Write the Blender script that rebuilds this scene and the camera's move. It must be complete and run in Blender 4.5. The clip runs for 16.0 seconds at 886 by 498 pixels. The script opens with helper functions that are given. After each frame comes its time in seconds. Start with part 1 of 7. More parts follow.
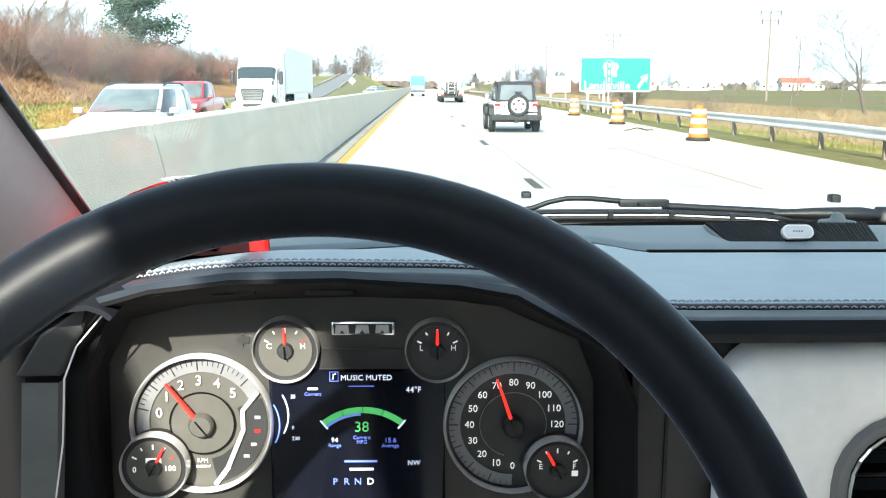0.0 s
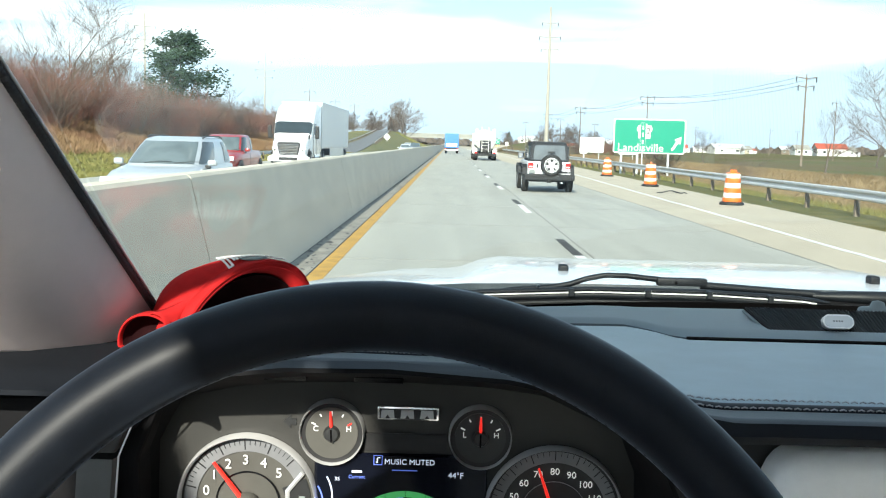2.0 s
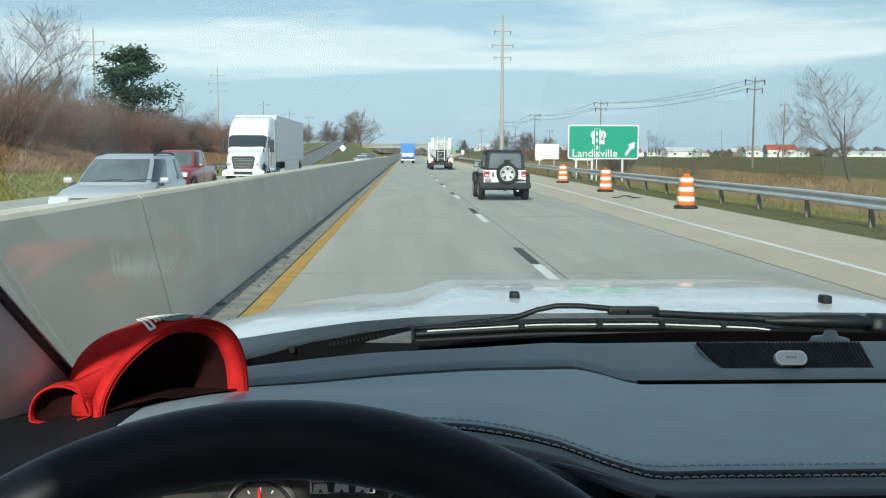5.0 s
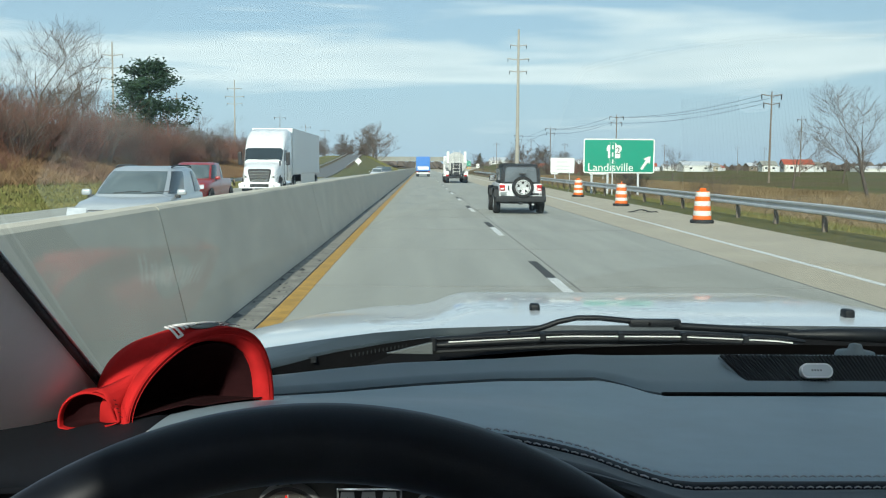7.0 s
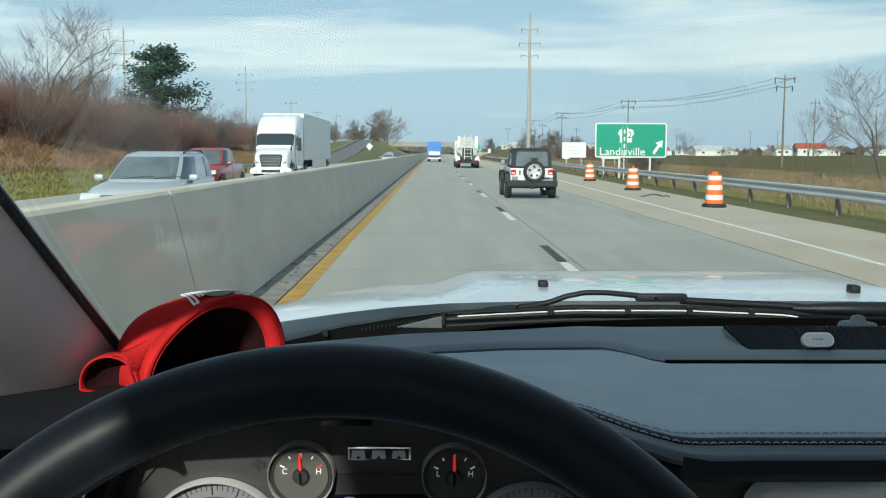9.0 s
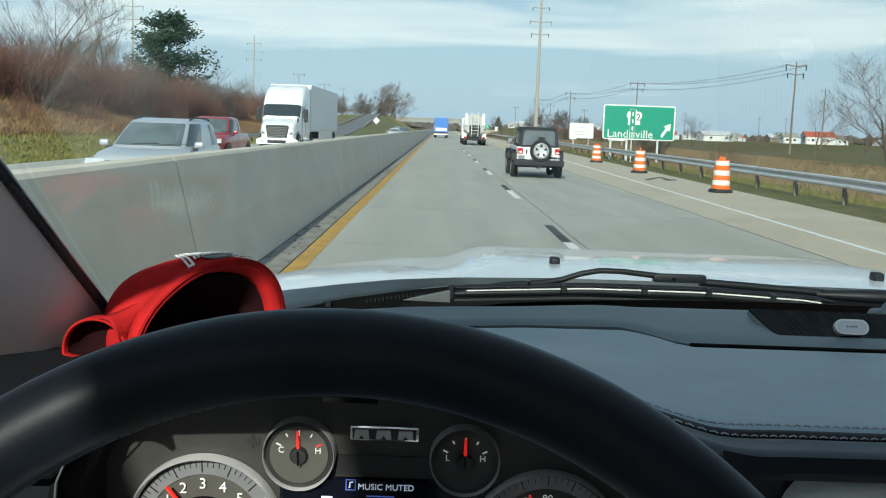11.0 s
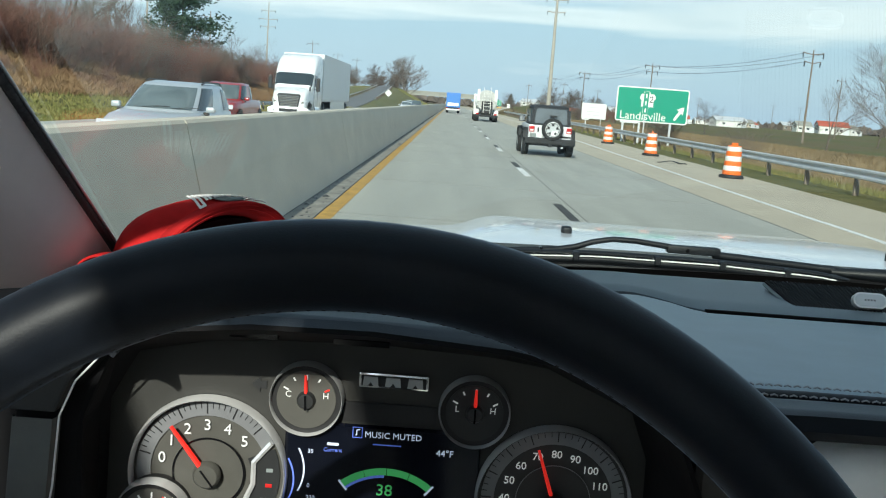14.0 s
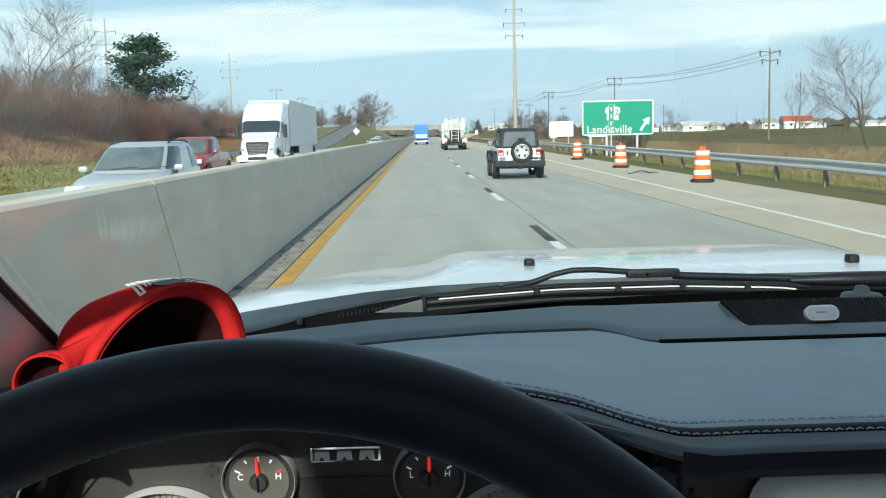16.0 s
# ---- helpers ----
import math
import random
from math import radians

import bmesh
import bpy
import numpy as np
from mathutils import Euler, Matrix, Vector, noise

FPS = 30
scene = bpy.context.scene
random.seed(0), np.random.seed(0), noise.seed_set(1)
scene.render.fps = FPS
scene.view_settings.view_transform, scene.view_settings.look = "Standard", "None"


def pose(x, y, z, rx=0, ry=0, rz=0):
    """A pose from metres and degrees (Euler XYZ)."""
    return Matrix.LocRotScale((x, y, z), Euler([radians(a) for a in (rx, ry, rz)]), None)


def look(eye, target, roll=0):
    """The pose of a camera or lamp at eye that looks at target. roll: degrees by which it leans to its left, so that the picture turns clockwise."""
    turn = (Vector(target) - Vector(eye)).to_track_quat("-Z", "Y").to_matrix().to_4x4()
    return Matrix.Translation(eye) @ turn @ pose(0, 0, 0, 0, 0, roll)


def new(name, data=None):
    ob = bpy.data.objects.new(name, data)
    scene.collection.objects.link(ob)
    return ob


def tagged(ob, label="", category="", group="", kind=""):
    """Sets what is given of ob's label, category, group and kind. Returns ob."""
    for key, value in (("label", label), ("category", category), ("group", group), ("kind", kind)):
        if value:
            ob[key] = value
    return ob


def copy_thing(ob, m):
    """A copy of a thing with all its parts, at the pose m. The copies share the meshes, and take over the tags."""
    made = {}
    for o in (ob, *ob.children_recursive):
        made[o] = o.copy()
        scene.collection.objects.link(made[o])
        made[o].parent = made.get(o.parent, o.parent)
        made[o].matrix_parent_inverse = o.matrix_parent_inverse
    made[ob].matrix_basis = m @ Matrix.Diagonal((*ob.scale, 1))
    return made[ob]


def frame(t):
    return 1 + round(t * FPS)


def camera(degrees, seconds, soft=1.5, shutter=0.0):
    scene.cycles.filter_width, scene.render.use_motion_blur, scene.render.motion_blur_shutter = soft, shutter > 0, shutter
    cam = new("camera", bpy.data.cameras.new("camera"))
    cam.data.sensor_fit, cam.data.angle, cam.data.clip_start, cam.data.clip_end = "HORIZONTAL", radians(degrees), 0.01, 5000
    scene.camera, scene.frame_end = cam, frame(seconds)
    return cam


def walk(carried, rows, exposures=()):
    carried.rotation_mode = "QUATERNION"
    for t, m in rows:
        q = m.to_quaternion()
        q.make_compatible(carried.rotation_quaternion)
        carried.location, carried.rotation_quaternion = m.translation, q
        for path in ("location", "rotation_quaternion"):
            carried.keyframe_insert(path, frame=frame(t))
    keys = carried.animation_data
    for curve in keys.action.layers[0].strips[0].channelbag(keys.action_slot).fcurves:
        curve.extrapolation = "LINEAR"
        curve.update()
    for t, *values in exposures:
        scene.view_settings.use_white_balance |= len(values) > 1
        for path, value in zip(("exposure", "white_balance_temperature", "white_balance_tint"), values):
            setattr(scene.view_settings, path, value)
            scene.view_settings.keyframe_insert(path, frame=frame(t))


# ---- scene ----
cam = camera(50.0, 16.0, soft=1.1)
PATH = [
    (0, (-0.007, 0.026, 1.615), (0.05, 1.996, 1.277), 0.2),
    (0.5, (-0.011, 0.02, 1.626), (0.016, 1.993, 1.299), -1.0),
    (1, (-0.01, 0.012, 1.632), (0.009, 1.993, 1.352), 0.5),
    (1.5, (-0.017, 0.008, 1.644), (-0.011, 1.995, 1.419), 0.6),
    (2, (-0.021, 0.011, 1.643), (-0.029, 1.999, 1.421), 1.5),
    (2.5, (0.007, 0.025, 1.679), (0.067, 2.017, 1.509), 1.0),
    (3, (-0.002, 0.042, 1.682), (0.058, 2.033, 1.506), -0.2),
    (3.5, (-0.003, 0.037, 1.682), (0.037, 2.029, 1.51), -0.2),
    (6, (0.0, 0.069, 1.673), (0.099, 2.055, 1.455), 0.4),
    (6.5, (-0.006, 0.058, 1.677), (0.071, 2.047, 1.48), 0.6),
    (7, (-0.011, 0.056, 1.673), (0.036, 2.048, 1.499), 0.4),
    (7.5, (-0.012, 0.052, 1.669), (0.027, 2.042, 1.477), 1.1),
    (8, (-0.008, 0.05, 1.666), (0.037, 2.04, 1.468), 0.6),
    (8.5, (0.001, 0.045, 1.656), (0.073, 2.031, 1.431), -0.0),
    (9, (-0.008, 0.032, 1.661), (0.015, 2.021, 1.456), 0.2),
    (9.5, (-0.021, 0.054, 1.665), (-0.011, 2.041, 1.433), 2.4),
    (10, (-0.015, 0.089, 1.657), (0.0, 2.072, 1.394), 1.3),
    (12.5, (-0.021, 0.095, 1.643), (0.0, 2.081, 1.407), 3.5),
    (13, (-0.015, 0.103, 1.642), (0.012, 2.085, 1.375), 1.7),
    (13.5, (-0.012, 0.11, 1.634), (0.016, 2.087, 1.338), 1.8),
    (14, (-0.023, 0.104, 1.624), (-0.017, 2.081, 1.319), 4.3),
    (14.5, (-0.02, 0.101, 1.626), (-0.026, 2.08, 1.333), 3.4),
    (15, (0.0, 0.101, 1.633), (0.045, 2.08, 1.348), 1.7),
    (15.5, (0.009, 0.096, 1.646), (0.039, 2.086, 1.449), 0.3),
    (16, (0.009, 0.106, 1.648), (0.052, 2.091, 1.407), -1.4),
]
EXPOSURES = [(0, 2.25, 6500, 4), (0.5, 2.25, 6500, 4), (1, 2.1, 6500, 4), (1.5, 1.8, 6450, 3), (2, 1.5, 6450, 3), (2.5, 1.22, 6450, 2), (3, 0.96, 6300, 0), (3.5, 0.86, 6300, 0), (6, 0.68, 6250, 0), (8.5, 0.64, 6250, 0), (10, 0.62, 6250, 0), (12.5, 0.68, 6250, 0), (14, 0.76, 6250, 0), (15, 0.86, 6250, 0), (16, 0.90, 6250, 0)]
walk(cam, [(t, look(e, g, r)) for t, e, g, r in PATH], EXPOSURES)

# ---- sky and sun ----
SUN_AZ, SUN_EL = 190.5, 28.0
world = bpy.data.worlds.new("world")
scene.world = world
world.use_nodes = True
wt = world.node_tree
wt.nodes.clear()


def wnode(kind, **kw):
    n = wt.nodes.new(kind)
    for k, v in kw.items():
        n.inputs[k].default_value = v
    return n


def wmath(op, a, b=None):
    n = wt.nodes.new("ShaderNodeMath")
    n.operation = op
    for i, s in enumerate((a, b)):
        if s is None:
            continue
        if isinstance(s, (int, float)):
            n.inputs[i].default_value = s
        else:
            wt.links.new(s, n.inputs[i])
    return n.outputs[0]


sky = wt.nodes.new("ShaderNodeTexSky")
sky.sky_type = "NISHITA"
sky.sun_disc = False
sky.sun_elevation, sky.sun_rotation = radians(SUN_EL), radians(SUN_AZ)
sky.air_density, sky.dust_density, sky.ozone_density = 1.0, 0.6, 1.6
tc = wt.nodes.new("ShaderNodeTexCoord")
sep = wt.nodes.new("ShaderNodeSeparateXYZ")
wt.links.new(tc.outputs["Generated"], sep.inputs[0])
up = wmath("MAXIMUM", wmath("ADD", sep.outputs[2], 0.07), 0.02)
comb = wt.nodes.new("ShaderNodeCombineXYZ")
wt.links.new(wmath("MULTIPLY", wmath("DIVIDE", sep.outputs[0], up), 0.5), comb.inputs[0])
wt.links.new(wmath("DIVIDE", sep.outputs[1], up), comb.inputs[1])
# broad cloud sheet, heavier in a layer low over the horizon, with torn edges
cmap = wt.nodes.new("ShaderNodeMapping")
cmap.inputs["Location"].default_value = (1.7, 0.4, 2.3)
cmap.inputs["Scale"].default_value = (2.6, 2.6, 26.0)
wt.links.new(tc.outputs["Generated"], cmap.inputs[0])
cl = wnode("ShaderNodeTexNoise", Scale=1.0, Detail=4.0, Roughness=0.5, Distortion=0.25)
wt.links.new(cmap.outputs[0], cl.inputs["Vector"])
layer = wmath("DIVIDE", wmath("SUBTRACT", sep.outputs[2], 0.108), 0.026)
layer = wmath("POWER", 2.718, wmath("MULTIPLY", wmath("MULTIPLY", layer, layer), -1.0))
low = wmath("MAXIMUM", wmath("SUBTRACT", 1.0, wmath("DIVIDE", sep.outputs[2], 0.075)), 0.0)
dens = wmath("ADD", wmath("MULTIPLY", wmath("SUBTRACT", cl.outputs["Fac"], 0.5), 1.0), wmath("ADD", wmath("MULTIPLY", layer, 0.24), 0.425))
dens = wmath("SUBTRACT", dens, wmath("MULTIPLY", low, 0.14))
cramp = wt.nodes.new("ShaderNodeValToRGB")
cramp.color_ramp.elements[0].position, cramp.color_ramp.elements[1].position = 0.48, 0.62
wt.links.new(dens, cramp.inputs[0])
fine = wnode("ShaderNodeTexNoise", Scale=2.2, Detail=4.0, Roughness=0.55, Distortion=0.3)
wt.links.new(cmap.outputs[0], fine.inputs["Vector"])
cmix = wt.nodes.new("ShaderNodeMix")
cmix.data_type = "RGBA"
cmix.inputs["A"].default_value = (6.6, 7.7, 8.7, 1)
cmix.inputs["B"].default_value = (11.6, 11.8, 11.9, 1)
wt.links.new(fine.outputs["Fac"], cmix.inputs["Factor"])
# thin veil over the blue, thicker towards the horizon
veil = wt.nodes.new("ShaderNodeMix")
veil.data_type = "RGBA"
vf = wmath("MINIMUM", wmath("MAXIMUM", wmath("SUBTRACT", 0.92, wmath("MULTIPLY", sep.outputs[2], 2.6)), 0.35), 0.92)
wt.links.new(vf, veil.inputs["Factor"])
wt.links.new(sky.outputs[0], veil.inputs["A"])
veil.inputs["B"].default_value = (5.1, 6.65, 8.7, 1)
smix = wt.nodes.new("ShaderNodeMix")
smix.data_type = "RGBA"
wt.links.new(wmath("ADD", wmath("MULTIPLY", cramp.outputs[0], 0.86), 0.04), smix.inputs["Factor"])
wt.links.new(veil.outputs["Result"], smix.inputs["A"])
wt.links.new(cmix.outputs["Result"], smix.inputs["B"])
bg = wnode("ShaderNodeBackground", Strength=0.066)
wt.links.new(smix.outputs["Result"], bg.inputs[0])
wo = wt.nodes.new("ShaderNodeOutputWorld")
wt.links.new(bg.outputs[0], wo.inputs[0])

sun_data = bpy.data.lights.new("sun", "SUN")
sun_data.energy, sun_data.angle, sun_data.color = 3.5, radians(0.8), (1.0, 0.93, 0.84)
sun = new("sun", sun_data)
az, el = radians(SUN_AZ), radians(SUN_EL)
sun.matrix_world = look((math.sin(az) * math.cos(el) * 50, math.cos(az) * math.cos(el) * 50, math.sin(el) * 50), (0, 0, 0))


# ---- materials ----
def mat(name, base, rough=0.6, metal=0.0, vary=0.15, scale=8.0, bump=0.0, bscale=200.0, spec=0.5, second=None, coat=0.0, rand=0.0, island=0.0, stretch=None):
    """A surface with two scales of colour variation, roughness variation and fine relief."""
    m = bpy.data.materials.new(name)
    m.use_nodes = True
    nt = m.node_tree
    p = nt.nodes["Principled BSDF"]
    p.inputs["Metallic"].default_value = metal
    p.inputs["Specular IOR Level"].default_value = spec
    p.inputs["Coat Weight"].default_value = coat
    p.inputs["Coat Roughness"].default_value = 0.06
    t = nt.nodes.new("ShaderNodeTexCoord")
    n1 = nt.nodes.new("ShaderNodeTexNoise")
    n1.inputs["Scale"].default_value, n1.inputs["Detail"].default_value, n1.inputs["Roughness"].default_value = scale, 6, 0.65
    if stretch:
        mp = nt.nodes.new("ShaderNodeMapping")
        mp.inputs["Scale"].default_value = stretch
        nt.links.new(t.outputs["Object"], mp.inputs[0])
        nt.links.new(mp.outputs[0], n1.inputs["Vector"])
    else:
        nt.links.new(t.outputs["Object"], n1.inputs["Vector"])
    mx = nt.nodes.new("ShaderNodeMix")
    mx.data_type = "RGBA"
    b = second or tuple(min(1, c * (1 + vary)) for c in base)
    a = base if second else tuple(c * (1 - vary) for c in base)
    mx.inputs["A"].default_value, mx.inputs["B"].default_value = (*a, 1), (*b, 1)
    rp = nt.nodes.new("ShaderNodeMapRange")
    rp.inputs["From Min"].default_value, rp.inputs["From Max"].default_value = 0.3, 0.7
    nt.links.new(n1.outputs["Fac"], rp.inputs["Value"])
    nt.links.new(rp.outputs[0], mx.inputs["Factor"])
    col = mx.outputs["Result"]
    if rand or island:
        oi = nt.nodes.new("ShaderNodeObjectInfo" if rand else "ShaderNodeNewGeometry")
        spread = rand or island
        hs = nt.nodes.new("ShaderNodeHueSaturation")
        mr = nt.nodes.new("ShaderNodeMapRange")
        mr.inputs["To Min"].default_value, mr.inputs["To Max"].default_value = 1 - spread, 1 + spread
        nt.links.new(oi.outputs["Random" if rand else "Random Per Island"], mr.inputs["Value"])
        nt.links.new(mr.outputs[0], hs.inputs["Value"])
        nt.links.new(col, hs.inputs["Color"])
        col = hs.outputs[0]
    nt.links.new(col, p.inputs["Base Color"])
    rr = nt.nodes.new("ShaderNodeMapRange")
    rr.inputs["To Min"].default_value, rr.inputs["To Max"].default_value = max(0.02, rough * 0.85), min(1, rough * 1.15)
    nt.links.new(n1.outputs["Fac"], rr.inputs["Value"])
    nt.links.new(rr.outputs[0], p.inputs["Roughness"])
    if bump:
        n2 = nt.nodes.new("ShaderNodeTexNoise")
        n2.inputs["Scale"].default_value, n2.inputs["Detail"].default_value = bscale, 3
        nt.links.new(t.outputs["Object"], n2.inputs["Vector"])
        bp = nt.nodes.new("ShaderNodeBump")
        bp.inputs["Strength"].default_value, bp.inputs["Distance"].default_value = bump, 0.3 / bscale
        nt.links.new(n2.outputs["Fac"], bp.inputs["Height"])
        nt.links.new(bp.outputs[0], p.inputs["Normal"])
    return m


def glow(name, colour, strength):
    m = bpy.data.materials.new(name)
    m.use_nodes = True
    p = m.node_tree.nodes["Principled BSDF"]
    p.inputs["Base Color"].default_value = (*[c * 0.7 for c in colour], 1)
    p.inputs["Emission Color"].default_value = (*colour, 1)
    p.inputs["Emission Strength"].default_value = strength
    return m


def glass(name, tint=(1, 1, 1), rough=0.0):
    m = bpy.data.materials.new(name)
    m.use_nodes = True
    p = m.node_tree.nodes["Principled BSDF"]
    p.inputs["Base Color"].default_value = (*tint, 1)
    p.inputs["Roughness"].default_value = rough
    p.inputs["Transmission Weight"].default_value = 1
    p.inputs["IOR"].default_value = 1.45
    return m


M = {}
# pad base is paler and bluer than its dark leather, carrying skylight
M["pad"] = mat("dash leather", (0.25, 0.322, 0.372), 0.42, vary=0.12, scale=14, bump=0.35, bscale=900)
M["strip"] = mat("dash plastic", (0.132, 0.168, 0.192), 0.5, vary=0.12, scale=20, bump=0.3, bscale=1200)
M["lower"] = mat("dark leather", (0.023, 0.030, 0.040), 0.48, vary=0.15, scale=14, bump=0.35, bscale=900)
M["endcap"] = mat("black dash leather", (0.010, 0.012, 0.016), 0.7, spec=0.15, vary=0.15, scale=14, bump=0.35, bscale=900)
M["black"] = mat("black plastic", (0.010, 0.010, 0.011), 0.5, vary=0.2, scale=30, bump=0.2, bscale=700)
M["grille"] = mat("grille plastic", (0.007, 0.008, 0.010), 0.7, spec=0.22, vary=0.2, scale=30, bump=0.2, bscale=700)
M["gloss"] = mat("gloss black", (0.006, 0.006, 0.007), 0.12, vary=0.1, scale=30)
M["rubber"] = mat("rubber", (0.014, 0.015, 0.016), 0.7, vary=0.25, scale=25, bump=0.3, bscale=300)
M["rim"] = mat("wheel leather", (0.0055, 0.0075, 0.0115), 0.46, spec=0.20, vary=0.3, scale=30, bump=0.25, bscale=1300)
leather = M["rim"].node_tree.nodes["Principled BSDF"]
leather.inputs["Sheen Weight"].default_value = 0.22
leather.inputs["Sheen Roughness"].default_value = 0.35
leather.inputs["Sheen Tint"].default_value = (0.55, 0.72, 1.0, 1)
M["thread"] = mat("grey thread", (0.38, 0.39, 0.41), 0.8, vary=0.15, scale=300)
M["bezel"] = mat("silver trim", (0.80, 0.80, 0.80), 0.38, metal=0.35, vary=0.06, scale=40, bump=0.1, bscale=1500)
M["chrome"] = mat("chrome", (0.85, 0.85, 0.86), 0.10, metal=1.0, vary=0.04, scale=50)
M["sidetrim"] = mat("side trim grain", (0.085, 0.088, 0.086), 0.6, vary=0.1, scale=60, bump=0.4, bscale=1200)
M["surround"] = mat("vent silver", (0.93, 0.94, 0.94), 0.36, metal=0.05, vary=0.05, scale=40, bump=0.1, bscale=1500)
M["plate"] = mat("cluster face", (0.023, 0.0225, 0.020), 0.55, vary=0.08, scale=60, bump=0.25, bscale=1500)
# dial faces: lighter copy for the sunlit left, darker for the shaded right
M["dial"] = mat("dial face", (0.074, 0.072, 0.063), 0.5, vary=0.06, scale=60)
M["dialdark"] = mat("dark dial face", (0.02, 0.021, 0.022), 0.45, vary=0.06, scale=60)
M["dialring"] = mat("grey dial ring", (0.165, 0.17, 0.178), 0.5, vary=0.06, scale=60)
M["ink"] = glow("backlit white print", (1.0, 1.0, 0.98), 0.12)
M["redneedle"] = glow("backlit red needle", (1.0, 0.03, 0.02), 0.22)
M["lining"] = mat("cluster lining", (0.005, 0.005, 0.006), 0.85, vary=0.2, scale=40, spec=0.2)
M["screen"] = mat("screen", (0.004, 0.005, 0.010), 0.12, vary=0.1, scale=20)
M["scrwhite"] = glow("screen white", (0.75, 0.82, 1.0), 0.20)
M["scrblue"] = glow("screen blue", (0.16, 0.25, 0.9), 0.14)
M["scrgreen"] = glow("screen green", (0.10, 0.55, 0.16), 0.14)
M["cap"] = mat("red felt", (0.41, 0.014, 0.015), 0.95, spec=0.15, vary=0.15, scale=50, bump=0.5, bscale=900)
# near-black, so the colour carries the shade inside cap and loop
M["capdark"] = mat("cap shade and dark thread", (0.020, 0.006, 0.007), 0.95, spec=0.08, vary=0.3, scale=40, bump=0.3, bscale=600)
M["embroid"] = mat("white embroidery", (0.75, 0.75, 0.74), 0.8, vary=0.1, scale=200, bump=0.4, bscale=900)
M["embgrey"] = mat("grey embroidery", (0.22, 0.25, 0.25), 0.8, vary=0.2, scale=200, bump=0.4, bscale=900)
# pink in the base paints red light thrown back by the cap
M["pillar"] = mat("pillar cloth with red bounce", (0.82, 0.72, 0.71), 0.8, vary=0.05, scale=12, bump=0.2, bscale=1500)
M["seal"] = mat("pillar seal", (0.035, 0.035, 0.037), 0.65, vary=0.3, scale=80, bump=0.5, bscale=500)
M["cabgrey"] = mat("grey cab cloth", (0.74, 0.71, 0.67), 0.9, vary=0.1, scale=10, bump=0.2, bscale=600)
M["ring"] = mat("bright dial ring", (0.86, 0.86, 0.86), 0.20, metal=0.55, vary=0.03, scale=50)
M["silver"] = mat("silver car paint", (0.42, 0.45, 0.48), 0.3, metal=0.2, vary=0.04, scale=3, coat=0.6)
M["liner"] = mat("headliner", (0.84, 0.81, 0.78), 0.9, vary=0.06, scale=20, bump=0.2, bscale=900)
M["white"] = mat("white car paint", (0.78, 0.80, 0.82), 0.28, vary=0.03, scale=3, coat=0.7)
M["wiper"] = mat("wiper black", (0.008, 0.010, 0.013), 0.5, spec=0.35, vary=0.25, scale=30, bump=0.2, bscale=300)
M["cowl"] = mat("cowl plastic", (0.012, 0.014, 0.016), 0.8, spec=0.25, vary=0.2, scale=30, bump=0.3, bscale=500)
M["ledge"] = mat("satin cowl plastic", (0.036, 0.046, 0.052), 0.36, spec=0.6, vary=0.2, scale=40, bump=0.2, bscale=500)
M["cowllight"] = mat("painted light on cowl", (0.095, 0.105, 0.107), 0.6, vary=0.12, scale=60)
M["conc"] = mat("road concrete", (0.375, 0.372, 0.33), 0.85, vary=0.13, scale=1.5, bump=0.4, bscale=60, stretch=(1, 0.07, 1))
M["shoulder"] = mat("shoulder concrete", (0.47, 0.415, 0.32), 0.9, vary=0.12, scale=0.5, bump=0.4, bscale=60)
M["joint"] = mat("joint seal", (0.22, 0.215, 0.20), 0.9, vary=0.3, scale=3)
M["asphalt"] = mat("asphalt", (0.15, 0.152, 0.155), 0.9, vary=0.2, scale=0.6, bump=0.5, bscale=90)
M["dirt"] = mat("gutter dirt", (0.25, 0.235, 0.205), 0.95, vary=0.35, scale=3.0, bump=0.15, bscale=60)
M["yellow"] = mat("yellow line", (0.46, 0.27, 0.055), 0.75, vary=0.35, scale=4)
M["line"] = mat("white line", (0.72, 0.72, 0.70), 0.7, vary=0.18, scale=6)
M["tar"] = mat("black contrast mark", (0.055, 0.055, 0.055), 0.85, vary=0.3, scale=6)
M["barrier"] = mat("barrier concrete", (0.575, 0.525, 0.43), 0.9, vary=0.13, scale=1.1, stretch=(1, 0.6, 1.4), bump=0.5, bscale=50)
M["jwhite"] = mat("white offroad paint", (0.74, 0.75, 0.77), 0.3, vary=0.04, scale=3, coat=0.6)
M["soft"] = mat("black soft top", (0.016, 0.018, 0.022), 0.75, vary=0.2, scale=10, bump=0.3, bscale=200)
M["tyre"] = mat("tyre rubber", (0.018, 0.018, 0.018), 0.8, vary=0.25, scale=15, bump=0.4, bscale=60)
M["alloy"] = mat("alloy", (0.60, 0.61, 0.62), 0.35, metal=0.7, vary=0.06, scale=12)
M["rimsilver"] = mat("bright silver wheel", (0.58, 0.60, 0.61), 0.35, metal=0.25, vary=0.05, scale=12)
M["tail"] = mat("red lamp", (0.50, 0.02, 0.02), 0.25, vary=0.08, scale=20)
# pale, patchy base paints part of the sky's reflection in the glass
M["wglass"] = mat("windscreen with painted reflection", (0.10, 0.125, 0.13), 0.06, vary=0.35, scale=1.6, spec=1.0)
M["dglass"] = mat("dark car glass", (0.03, 0.04, 0.045), 0.08, vary=0.1, scale=2, spec=0.8)
M["rglass"] = mat("rear window film", (0.13, 0.15, 0.17), 0.12, vary=0.15, scale=3, spec=0.8)
M["lamp"] = mat("clear lamp", (0.62, 0.64, 0.66), 0.12, metal=0.3, vary=0.1, scale=12, coat=1.0)
